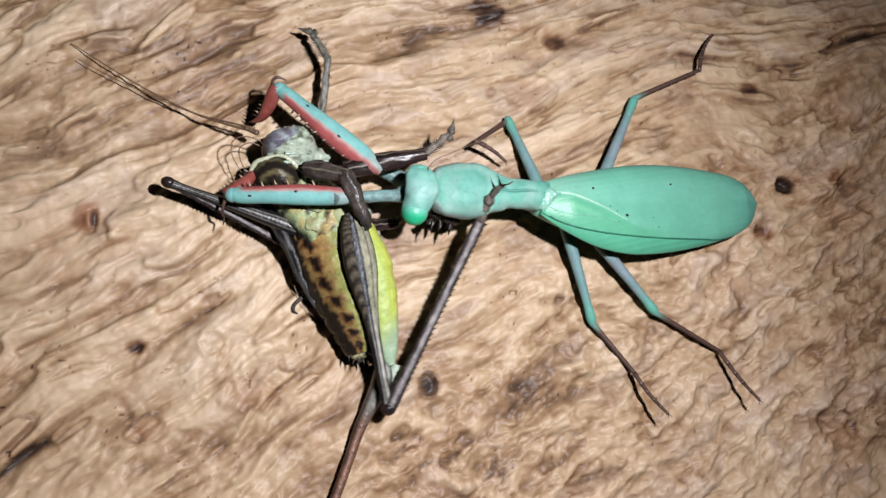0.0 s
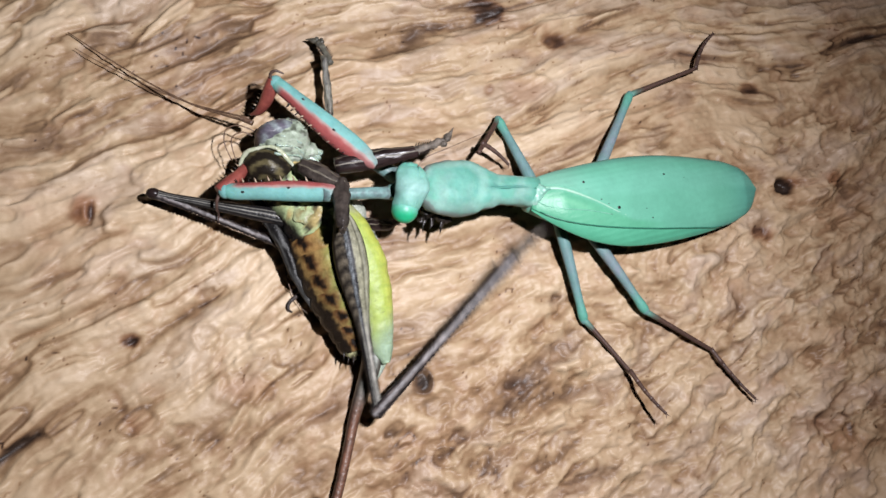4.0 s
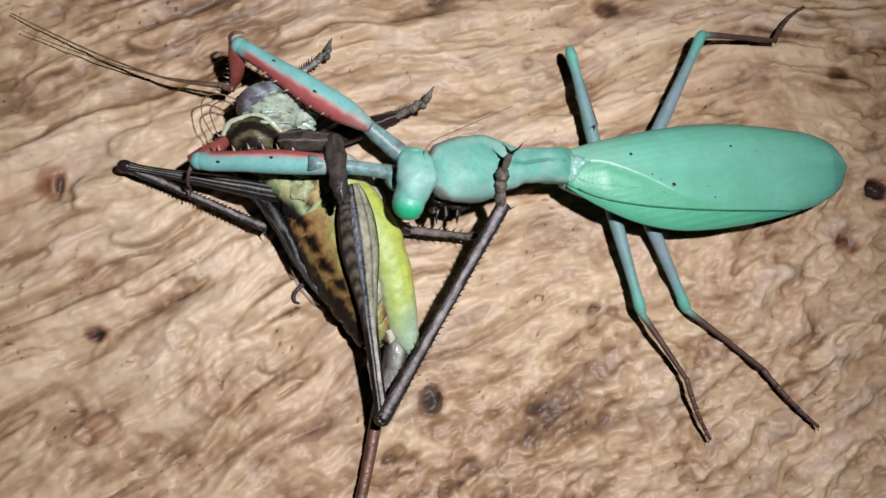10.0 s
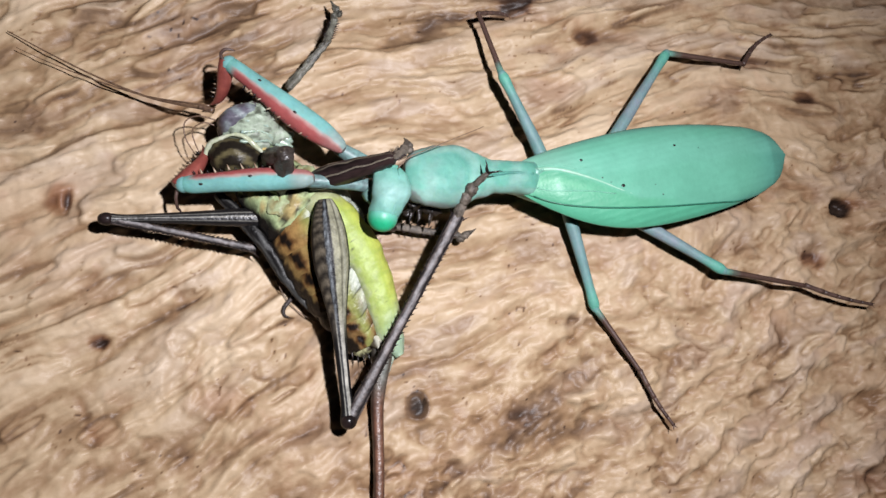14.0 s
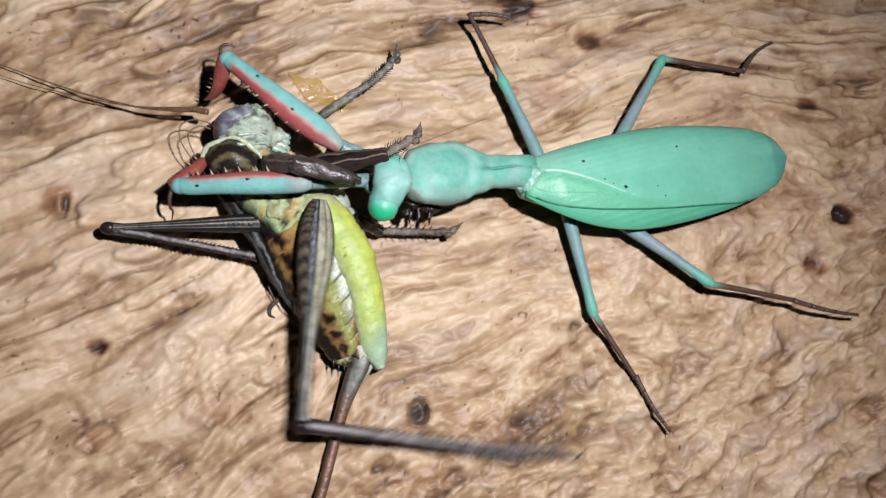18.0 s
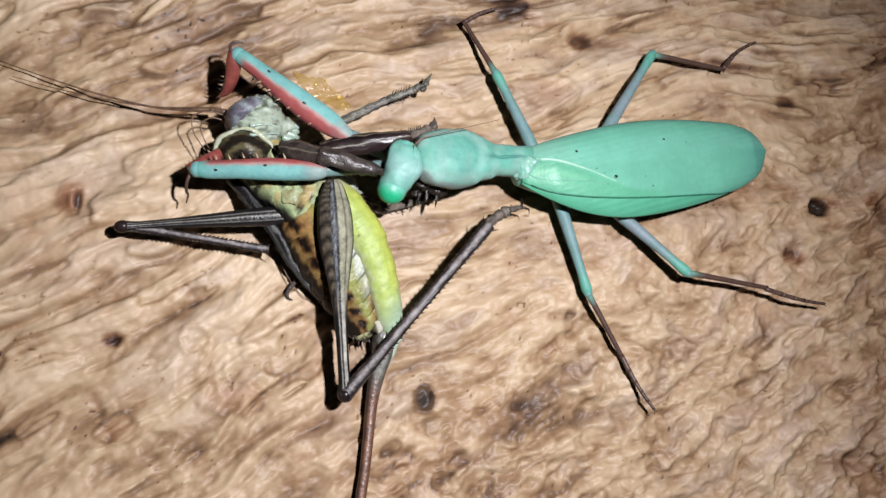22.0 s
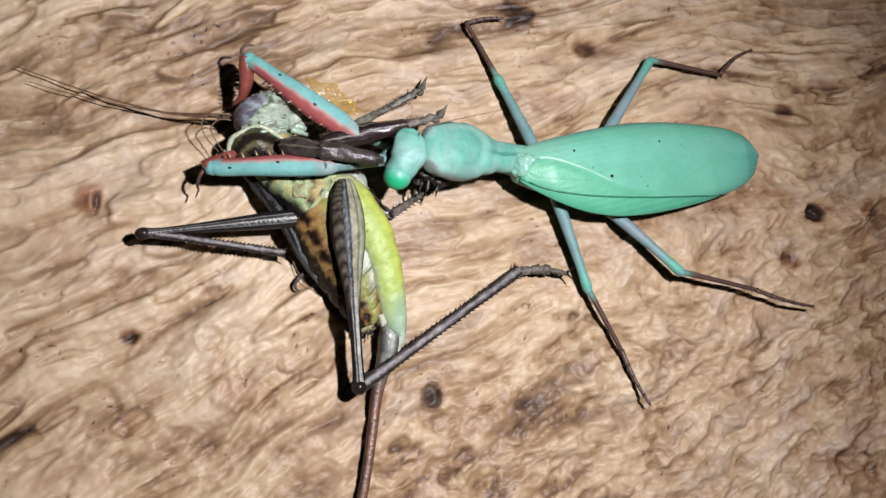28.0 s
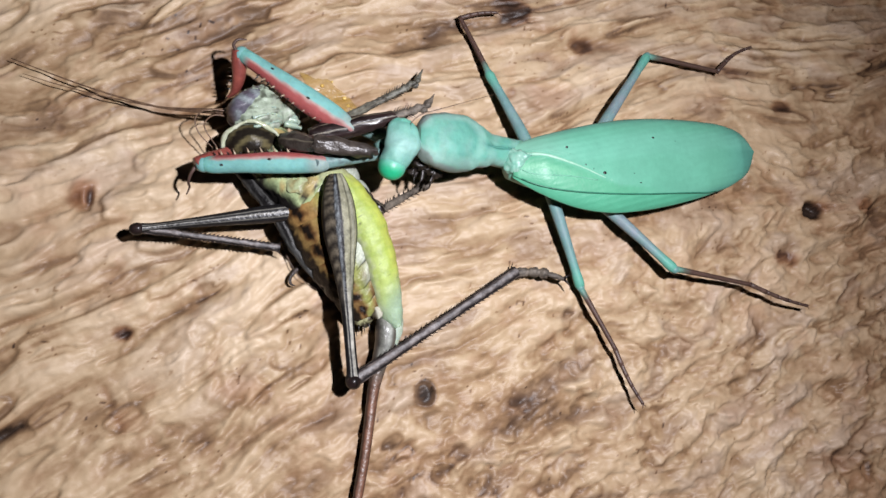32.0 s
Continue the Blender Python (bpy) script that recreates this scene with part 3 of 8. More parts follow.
def mantis_wings():
    L = 58.8
    along = np.array([0.0, 0.033, 0.084, 0.209, 0.335, 0.424, 0.513, 0.62, 0.735, 0.867, 0.947, 0.98, 1.0]) * L
    upper = [3.2, 3.8, 4.7, 6.2, 7.5, 8.1, 8.4, 8.3, 7.8, 6.8, 5.1, 3.3, 0.1]
    lower = [-3.3, -4.9, -7.0, -10.4, -12.0, -12.1, -11.8, -11.0, -9.8, -7.8, -5.5, -3.5, -0.1]
    x = (1 - (1 - np.linspace(0, 1, 96)) ** 1.7) * L
    rounded = lambda ys: np.convolve(np.pad(np.interp(x, along, ys), 3, mode="reflect", reflect_type="odd"), np.ones(7) / 7, "valid")
    top, bot = rounded(upper), rounded(lower)
    seam = np.maximum(rounded([-3.0, -4.4, -6.2, -7.8, -8.6, -8.9, -9.1, -9.1, -9.1, -9.0, -9.0, -9.0, -9.0]), bot)
    yc, w = (top + bot) / 2, (top - bot) / 2
    Y, W = (lambda q: np.interp(q, x, yc)), (lambda q: np.interp(q, x, w))
    dome = lambda q, y: 0.3 + 4.2 * np.sqrt(np.clip(1 - ((y - Y(q)) / (W(q) + 0.3)) ** 2, 0.0, 1)) * (0.62 + 0.38 * np.sin(np.pi * np.clip(q / L * 0.9 + 0.12, 0, 1))) * np.clip((L + 1.5 - q) / 6, 0.15, 1) ** 0.5 * np.clip(0.35 + q / 9, 0.35, 1)
    body = Geo().loft([(0, 0, -1.5, 3.0, 3.0), (8, -1.2, -1.5, 5.0, 3.6), (25, -2, -1.8, 7.6, 3.6), (40, -1.8, -1.6, 7.2, 3.0), (50, -1, -1.0, 4.6, 1.8), (55, -0.4, -0.4, 2.2, 0.8)], n=20)
    ab = PART["m_abdomen"] = part("abdomen", body, MINT, mantis, "pale green segmented belly under the wings")
    vein = [(0.8, 1.0), (3.5, 0.8), (6.9, 0.1), (13.2, -2.4), (18.0, -4.8), (22.0, -6.5)]
    crest = lambda q: np.interp(q, [a for a, _ in vein] + [34, L], [b for _, b in vein] + [-7.6, -8.0])
    for name, y0, y1, lift in (("under", bot, np.minimum(seam + 1.6, top - 0.1), -0.35), ("over", seam, top, 0.0)):
        t = np.linspace(0, 1, 40)
        grid = []
        for i in range(len(x)):
            y = y0[i] + (y1[i] - y0[i]) * t
            rib = 0.035 * np.sin((y - 0.16 * x[i]) * 5.0) * np.clip(x[i] / 8, 0, 1)
            grid.append(np.stack([np.full(40, x[i]), y, dome(x[i], y) + lift + rib], 1))
        g = Geo().shell(grid, 0.22)
        over = name == "over"
        pt = lambda px, py, dz, r: (px, py, dome(px, py) + lift + dz, r)
        if over:
            g.tube([pt(a, b, -0.1, 0.52 - 0.021 * a) for a, b in vein], 1, n=8)
            for q in range(3):
                g.tube([pt(a, crest(a) + (0.5 + 0.9 * q) * (a / 14) ** 0.8, -0.03, 0.07) for a in np.linspace(2.5, 8 + 2 * q, 8)], 4, n=5, sub=2)
            g.tube([pt(a, b, 0.02, 0.13) for a, b in ((0.8, -1.6), (3.5, -3.2), (7, -4.0), (12, -4.6), (17, -5.6))], 4, n=5)
            g.tube([pt(a, np.interp(a, x, seam) + 0.12, 0.02, 0.15) for a in np.linspace(1.5, 0.8 * L, 16)], 2, n=6, sub=2)
            for a, b, r in ((11.4, 1.7, 0.27), (18.8, -4.2, 0.34), (31.8, 3.1, 0.25), (14.8, -2.3, 0.15), (16.4, -3.3, 0.11), (27.0, -6.6, 0.15), (25.6, -4.6, 0.1), (37, 2.2, 0.09)):
                g.ball(pt(a, b, 0.02, 0)[:3], (r * 1.25, r, 0.09), 3, n=8)
        def skin_colour(px, py, pz):
            q = (py - Y(px)) / (W(px) + 0.1)
            patch = 0.5 + 0.5 * noise.noise(Vector((px * 0.11, py * 0.22, 3)))
            if not over:
                return blend(blend((0.085, 0.37, 0.225), (0.075, 0.31, 0.215), ease(px, 30, 50)), (0.10, 0.40, 0.24), 0.5 * patch)
            c = blend((0.15, 0.44, 0.31), (0.12, 0.395, 0.265), patch)
            # darker rim and tip, then a broad sheen painted as a paler band
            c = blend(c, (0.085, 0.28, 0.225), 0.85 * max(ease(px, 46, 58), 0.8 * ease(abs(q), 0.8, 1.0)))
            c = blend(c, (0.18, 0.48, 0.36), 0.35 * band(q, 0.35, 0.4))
            c = blend(c, (0.24, 0.47, 0.36), 0.55 * (1 - ease(px, 2, 16)) * ease(py - crest(px), 0.0, 1.5))
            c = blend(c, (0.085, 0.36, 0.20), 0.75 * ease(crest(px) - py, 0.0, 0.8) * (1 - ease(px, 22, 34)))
            return blend(c, (0.16, 0.47, 0.28), 0.6 * band(py - crest(px) + 2.4, 0, 0.9) * (1 - ease(px, 9, 15)))
        part("forewing", g, [WINGSKIN, VEIN, SEAM, BLACK, FAINT] if over else [WINGSKIN], ab, "sea-green leathery forewing with a pale vein and dark specks" if over else "darker green forewing tucked under the other", tint=skin_colour)
    axil = Geo()
    axil.loft([(-1.4, 0, -0.8, 1.5, 0.8), (-0.8, 0, -0.1, 2.2, 1.2), (-0.1, 0, 0.6, 2.5, 1.4), (0.8, 0, 1.2, 2.4, 1.4), (1.8, 0.3, 1.9, 1.7, 1.2), (2.8, 0.5, 2.3, 0.7, 0.8), (3.8, 0.6, 2.6, 0.3, 0.4)], n=32)
    part("wing_base", axil, MINTPALE, ab, "whitish crinkled wing base", 0.4, 0.7)


def mantis_front():
    g = Geo()
    g.loft([(-1.5, 0, -0.8, 3.3, 3.0), (1, 0, 0, 3.3, 3.1), (4, 0, 0, 3.1, 3.0), (8, 0, 0.2, 3.3, 2.6), (11, 0, 0.3, 4.2, 2.8), (14, 0, 0.4, 5.3, 3.0), (17, 0, 0.4, 6.0, 3.1), (20, 0, 0.3, 5.8, 3.0), (22.5, 0, 0.1, 5.1, 2.8), (24.2, 0, -0.1, 4.2, 2.4), (25.2, 0, -0.3, 2.6, 1.8)],
           lambda u, a: 1 if (a < 0.035 or a > 0.955 or 0.455 < a < 0.545) else 0, n=36, sub=6, power=0.85)
    g.loft([(12.6, 0.3, 2.6, 0.6, 0.3), (14.6, 0.2, 2.6, 2.9, 0.75), (17.5, 0, 2.65, 3.9, 0.9), (20.4, -0.2, 2.45, 3.2, 0.75), (22.6, -0.2, 2.1, 0.8, 0.3)], 0, n=24, sub=5)
    g.tube([(1.0, 0, 2.9, 0.3), (5, 0.1, 2.75, 0.32), (9, 0, 2.75, 0.34), (12.5, 0.3, 3.0, 0.2)], 0, n=8)
    def skin_colour(px, py, pz):
        w = np.interp(px, [0, 8, 11, 14, 17, 20, 22.5, 25], [3.3, 3.2, 4.0, 5.3, 5.9, 5.4, 4.9, 2.2])
        c = blend((0.135, 0.40, 0.31), (0.115, 0.36, 0.27), 1 - ease(px, 2, 11))
        c = blend(c, (0.24, 0.45, 0.38), 0.55 * ease(noise.noise(Vector((px * 0.35, py * 0.35, 9))), -0.1, 0.4))
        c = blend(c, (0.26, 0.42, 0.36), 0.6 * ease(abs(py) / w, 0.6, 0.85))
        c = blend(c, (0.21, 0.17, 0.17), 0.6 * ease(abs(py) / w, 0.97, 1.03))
        # shading of the neck groove and the dome's crescent fold, painted in
        c = blend(c, (0.06, 0.24, 0.19), 0.75 * band(py, 0.1, 0.7) * (1 - ease(px, 11, 14)) * ease(px, 1, 4))
        oval = math.hypot((px - 17.8) / 1.15, py) + 0.25 * noise.noise(Vector((px * 0.6, py * 0.6, 1)))
        c = blend(c, (0.085, 0.31, 0.24), 0.5 * band(oval, 3.6, 0.9) * ease(18.0 - px, -1.0, 2.0))
        return blend(c, (0.28, 0.48, 0.41), 0.45 * band(oval, 4.6, 1.2) * ease(9.5 - 0.4 * px - 0.4 * py, 0.0, 4.0))
    PART["m_pronotum"] = part("pronotum", g, [SKIN], mantis, "smooth waisted mint-green pronotum", 0.4, 3.4, skin_colour)
    # leg joints, coloured darker to carry the shadow under the pronotum
    base = Geo()
    for x, y, z, r in ((22.5, 4.2, -3.8, 1.2), (20.5, 5.0, -4.0, 0.9), (18.6, 5.2, -4.4, 1.0), (23.6, 5.6, -4.8, 0.7)):
        base.ball((x, y, z), (r * 1.3, r, r), 0, n=14)
    for x, y in ((21.5, 6.6), (19.2, 7.0), (23.0, 7.2)):
        base.spike((x, y - 1.5, -4.2), (x + 0.6, y + 1.0, -5.0), 0.4)
    part("coxal_joint", base, UMBER, PART["m_pronotum"], "dark brown leg joints under the pronotum", 0.7, 0.8)
    h = Geo()
    h.loft([(-6.2, 0.5, -0.4, 1.4, 1.5), (-4.5, 0.3, 0, 2.7, 2.4), (-2, -0.3, 0.5, 3.0, 2.7), (0, -0.6, 0.7, 3.5, 2.8), (2, -0.5, 0.5, 3.5, 2.6), (4.5, 0.0, 0, 2.9, 2.1), (6.0, 0.2, -0.4, 1.4, 1.3)], 0, n=30, sub=6)
    h.loft([(-2.4, 1.6, -2.6, 0.5, 1.2), (-1.2, 2.6, -3.8, 1.2, 1.6), (0, 3.2, -4.4, 1.5, 1.8), (1.2, 2.6, -3.8, 1.2, 1.6), (2.4, 1.6, -2.6, 0.5, 1.2)], 0, n=12)
    h.tube([(-5, -1.2, 1.9, 0.14), (-2, -1.7, 2.7, 0.16), (2, -1.7, 2.7, 0.16), (5, -1.2, 1.9, 0.14)], 0, n=5)
    h.v = [(x * 0.9, y * 0.97, z) for x, y, z in h.v]
    def skin_colour(px, py, pz):
        c = blend((0.20, 0.46, 0.38), (0.27, 0.50, 0.44), 1 - ease(abs(px), 0.5, 3.0))
        c = blend(c, (0.13, 0.44, 0.34), ease(px, 3.2, 5.5))
        c = blend(c, (0.04, 0.43, 0.24), ease(-px, 3.0, 5.4))
        return blend(c, (0.12, 0.22, 0.19), 0.8 * ease(py, 2.6, 3.6))
    head = PART["m_head"] = part("head", h, [SKIN], mantis, "pale mint triangular head bent over the prey", 0.25, 1.8, skin_colour)
    for s in (-1, 1):
        part("eye", Geo().ball((-4.1, 0.2, 0.1) if s < 0 else (3.9, 0.2, -0.3), (2.7, 2.7, 2.6) if s < 0 else (1.8, 2.0, 2.0), 0, n=26), EYESKIN, head, "glossy emerald compound eye" if s < 0 else "sea-green compound eye",
             tint=lambda px, py, pz: blend(blend((0.16, 0.46, 0.36), (0.02, 0.42, 0.20), ease(-px, 3.6, 5.6)), (0.015, 0.30, 0.14), 0.5 * ease(py, 1.2, 2.6)))
    part("antenna", Geo().tube([(3.6, -0.6, 1.2, 0.13), (6.6, -2.2, 1.6, 0.12), (9.5, -6.5, 1.8, 0.09), (15.2, -15.0, 1.0, 0.05)], 0, n=5), FEELER, head, "hair-thin brown antenna")


def raptorial(key, mirror):
    """One grasping foreleg: coxa, two-coloured spined femur, curved red tibia. mirror: which side is red."""
    m = mirror
    k = 1.0 if key == "u" else 0.75
    c = Geo().loft([(0, 0, -3.5, 1.8 * k, 1.8 * k), (5, 0, -2.5, 1.9 * k, 1.9 * k), (11, 0, -1.0, 1.6 * k, 1.6 * k), (15 if key == "u" else 21, 0, 0, 1.3, 1.3)], 0, n=24)
    PART["m_cox_" + key] = part("coxa", c, COXA, mantis, "pale blue-green foreleg coxa", 0.15, 1.5)
    L = 25.8 if key == "u" else 22.6
    fat = 1.04 if key == "u" else 0.86
    g = Geo()
    g.loft([(-1.3, 0, -0.3, 0.8, 0.8), (-0.5, 0, -0.1, 1.35, 1.25), (0.8, 0, 0, 1.7, 1.5), (4, 0.1 * m, 0, 2.25 * fat, 1.7), (9, 0.25 * m, 0, 2.45 * fat, 1.7), (15, 0.15 * m, 0, 2.1 * fat, 1.6), (20, 0, 0, 1.7, 1.45), (L - 0.8, 0, 0, 1.45, 1.4), (L + 0.6, 0, 0, 0.9, 0.9)],
           0, n=40, sub=9)
    rnd = random.Random(5 + len(key) + int(m))
    spines = []
    for i in range(13):
        x = 5 + i * 1.25
        big = i % 2
        y = m * (2.1 if x < 14 else 1.7)
        spines.append((SPINE if big else BLACK, (x, y, 0.5), (x + 0.4, y + m * (1.0 if big else 0.6), 0.7 + 0.3 * rnd.random()), 0.26 if big else 0.2))
        spines.append((BLACK, (x + 0.5, y, -0.7), (x + 0.8, y + m * 0.8, -1.1), 0.22))
    for x, y, z in ((9.5, 0.4, 1.66), (18.5, -0.5, 1.38)):
        g.ball((x, m * y, z), (0.42, 0.26, 0.14), 1, n=8)
    def skin_colour(px, py, pz):
        w = np.interp(px, [0, 4, 9, 15, 20, L], [1.5, 2.2, 2.4, 2.1, 1.7, 1.4])
        s = m * py / w + 0.12 * noise.noise(Vector((px * 0.6, py, pz)))
        edge = 0.04 * ease(px, 16, L)
        c = blend((0.16, 0.43, 0.41), (0.22, 0.46, 0.42), 0.5 + 0.5 * noise.noise(Vector((px * 0.5, 3, 0))))
        c = blend(c, (0.44, 0.27, 0.24), ease(s, 0.1 + edge, 0.3 + edge))
        c = blend(c, (0.34, 0.08, 0.075), ease(s, 0.3 + edge, 0.55 + edge))
        c = blend(c, (0.17, 0.44, 0.39), ease(px, L - 3.2, L - 1.0))
        return blend(c, (0.38, 0.25, 0.23), 0.4 * (1 - ease(px, 0.5, 4)))
    f = PART["m_fem_" + key] = part("fore_femur", g, [SKIN, BLACK], mantis, "two-toned turquoise and red femur lined with spines", tint=skin_colour)
    for paint, a, b, r in spines:
        part("spine", Geo().spike(a, b, r), paint, f)
    part("knee", Geo().ball((L - 0.3, 0, 0), (1.5, 1.55, 1.5), 0, n=12), CYAN, f)
    t = Geo()
    t.tube([(-0.4, 0, 0, 1.35), (2, 0.5 * m, 0.1, 1.5), (5, 0.9 * m, 0, 1.25), (7.5, 0.6 * m, -0.3, 0.85), (9.2, -0.4 * m, -0.8, 0.3), (10.0, -1.2 * m, -1.2, 0.05)], lambda u, a: 1 if u > 0.82 else 0, n=10)
    for i in range(8):
        x = 1.6 + i * 0.85
        t.spike((x, -0.4 * m, -0.1), (x + 0.3, -1.45 * m, -0.5), 0.2, 1 if i % 2 else 2)
    tb = PART["m_tib_" + key] = part("fore_tibia", t, [RED, BLACK, SPINE], mantis, "curved brick-red spined tibia")
    curl = [(0, 0, 0.8, 0.36), (-1.2, -0.9 * m, 1.2, 0.32), (-2.4, -0.3 * m, 1.0, 0.28), (-2.7, 1.2 * m, 0.4, 0.14)] if key == "u" else [(0, 0, -0.6, 0.4), (-1.6, 0.5 * m, -1.6, 0.32), (-2.4, 1.2 * m, -3.4, 0.28), (-2.2, 1.6 * m, -5.0, 0.2), (-3.2, 2.2 * m, -6.0, 0.12)]
    part("fore_tarsus", Geo().tube(curl, 0, n=6), BROWNLEG, tb, "thin dark hooked fore tarsus")


def walking_leg(key, lf, lt, ls):
    """Femur, tibia and tarsus of a walking leg."""
    g = Geo().loft([(-6.0, 0, -0.6, 1.25, 1.25), (1, 0, 0, 1.3, 1.3), (lf * 0.35, 0, 0.1, 1.15, 1.15), (lf * 0.75, 0, 0.1, 0.95, 0.95), (lf * 0.95, 0, 0, 1.1, 1.1), (lf + 0.5, 0, 0, 0.7, 0.7)],
                   0, n=14, sub=8)
    skin_colour = lambda px, py, pz: blend(blend((0.15, 0.36, 0.32), (0.24, 0.22, 0.28) if key[3] == "h" else (0.18, 0.24, 0.27), 0.95 * band(px / lf, 0.3, 0.6) * (0.6 + 0.4 * noise.noise(Vector((px * 0.4, py, 7))))), (0.13, 0.42, 0.32), ease(px / lf, 0.7, 0.95))
    PART[key + "f"] = part("femur", g, [SKIN], mantis, "slim blue-green femur", tint=skin_colour)
    part("knee", Geo().ball((lf, 0, 0.05), (1.0, 0.9, 0.9), 0, n=12), TEAL, PART[key + "f"])
    t = Geo().tube([(-0.3, 0, 0, 0.72), (lt * 0.3, 0, 0.1, 0.58), (lt * 0.7, 0, 0, 0.52), (lt + 0.4, 0, -0.1, 0.48)], 0, n=9)
    for i in range(3):
        t.spike((lt - 0.5, 0, 0), (lt + 0.7, (i - 1) * 0.7, -0.4), 0.16, 0)
    skin_colour = lambda px, py, pz: blend((0.15, 0.34, 0.27), (0.085, 0.046, 0.034), ease(px, 0.4, 3.0))
    PART[key + "t"] = part("tibia", t, [SKIN], mantis, "dark brown thin tibia", tint=skin_colour)
    s = Geo()
    n = 5
    for i in range(n):
        a, b = ls * (i / n) ** 0.8, ls * ((i + 1) / n) ** 0.8
        bend = lambda q: (1.3 if key == "m_uh" else 0.6) * np.sin(q / ls * 2.6) * (1 if key in ("m_um", "m_uh") else -1)
        s.tube([(a, bend(a), 0, 0.56 - 0.045 * i), ((a + b) / 2, bend((a + b) / 2), 0, 0.50 - 0.045 * i), (b, bend(b), 0, 0.56 - 0.05 * i)], 0, n=7, sub=2)
    s.spike((ls, bend(ls), 0), (ls + 0.9, bend(ls) + 0.5, -0.4), 0.16)
    s.spike((ls, bend(ls), 0), (ls + 0.9, bend(ls) - 0.5, -0.4), 0.16)
    PART[key + "s"] = part("tarsus", s, BROWNLEG, mantis, "jointed brown tarsus with two claws")


mantis_wings()
mantis_front()
raptorial("u", 1)
raptorial("l", -1)
walking_leg("m_um", 17.2, 14.5, 8.4)
walking_leg("m_lm", 18.9, 14.8, 12.5)
walking_leg("m_lh", 18.2, 18.6, 14.8)
walking_leg("m_uh", 21.2, 18.8, 12.2)

# ---- the bush cricket ----
cricket = tagged(new("bush_cricket"), "captured dark bush cricket with lime-green belly and long ovipositor", "cricket")


def cricket_head():
    h = Geo()
    h.loft([(1.6, 0.3, 0, 4.4, 3.6), (4.5, 0.5, 0.2, 6.6, 4.6), (7.5, 0.3, 0.3, 7.2, 5.0), (10.5, -0.2, 0.2, 5.7, 4.4), (12.8, -0.6, 0, 3.6, 3.2), (14.2, -0.8, -0.3, 1.4, 1.4)], 0, n=40, sub=8)
    h.loft([(4.5, -6.2, -0.4, 0.8, 1.2), (6, -7.0, -0.2, 2.0, 2.2), (8, -7.1, -0.2, 2.2, 2.2), (9.6, -6.6, -0.4, 1.2, 1.4)], 0, n=16)
    def skin_colour(px, py, pz):
        # dark noise blotches stand in for shaded crevices of the face
        c = blend((0.42, 0.50, 0.38), (0.10, 0.11, 0.08), 0.9 * ease(noise.noise(Vector((px, py, pz)) * 0.6), 0.05, 0.4))
        c = blend(c, (0.50, 0.54, 0.46), 0.7 * ease(-py, 2.0, 5.0) * ease(noise.noise(Vector((px, py, pz + 5)) * 0.9), -0.1, 0.3))
        return blend(c, (0.13, 0.10, 0.09), ease(py - 0.1 * px, 4.4, 6.0))
    head = PART["k_head"] = part("head", h, [SOFT], cricket, "pale grey-green wrinkled head", 0.6, 1.2, skin_colour)
    # the crown's paler bluish streaks are gloss painted on by noise
    part("crown", Geo().loft([(3.6, 4.9, 1.2, 1.2, 1.8), (6.0, 4.5, 1.9, 3.0, 3.3), (9.0, 3.0, 2.2, 3.7, 3.5), (11.6, 1.2, 1.7, 3.0, 2.9), (13.8, -0.2, 0.6, 1.4, 1.5)], 0, n=30, sub=7), SOFT, head, "glossy violet-grey crown of the head", 0.25, 2.2,
         lambda px, py, pz: blend(blend((0.13, 0.12, 0.15), (0.29, 0.33, 0.34), ease(noise.noise(Vector((px * 0.35 + py * 0.2, py * 0.5 - px * 0.3, 4))), -0.15, 0.35)), (0.11, 0.07, 0.055), ease(py - 0.35 * px, 2.6, 5.0)))
    part("eye", Geo().ball((7.4, 7.2, 1.0), (0.9, 0.8, 0.9), 0, n=14), UMBER, head, "small dark brown eye")
    for q in range(4):
        part("mouthpart", Geo().tube([(4.2 + 1.4 * q, -6.6, 0.6 - q * 0.3, 1.0), (4.0 + 1.3 * q, -8.8 - 0.3 * q, 0.0, 0.85), (3.4 + 1.5 * q, -10.6 + 0.4 * q, -0.8, 0.5)], 0, n=10), FACE, head, "pale blunt mouthpart", 0.35, 0.8)
    for q, (x, r) in enumerate(((3.6, 6.0), (5.4, 6.4), (7.4, 6.3))):
        ang = np.linspace(1.5, 2.8, 12)
        part("face_fold", Geo().tube([(x + 0.9 * math.sin(a * 3 + q), 0.3 + r * 1.04 * np.cos(a), 0.3 + r * 0.74 * np.sin(a), 0.34 + 0.14 * math.sin(a * 5 + q)) for a in ang], 0, n=8, sub=2), FACE, head, "wet whitish fold of the face", 0.3, 0.7)
    for d, s in ((0.0, 1.0), (1.4, 0.72)):
        part("palp", Geo().tube([(7.2 - d, 7.2, 0.6, 0.2), (7.4 - d, 7.2 + 4.5 * s, 1.4, 0.18), (5.4 - d, 7.2 + 7.6 * s, 1.0, 0.17), (1.6, 7.2 + 7.0 * s, 0.4, 0.15), (-2.4, 6.6 + 4.2 * s, 0.2, 0.12)], 0, n=6), FEELER, head, "thin curled brown palp")
    small = Matrix.Translation((0.2 * MM, -0.7 * MM, 0)) @ Matrix.Diagonal((0.74, 0.78, 0.86, 1))
    for ob in [head] + list(head.children):
        ob.data.transform(small)
    p = Geo()
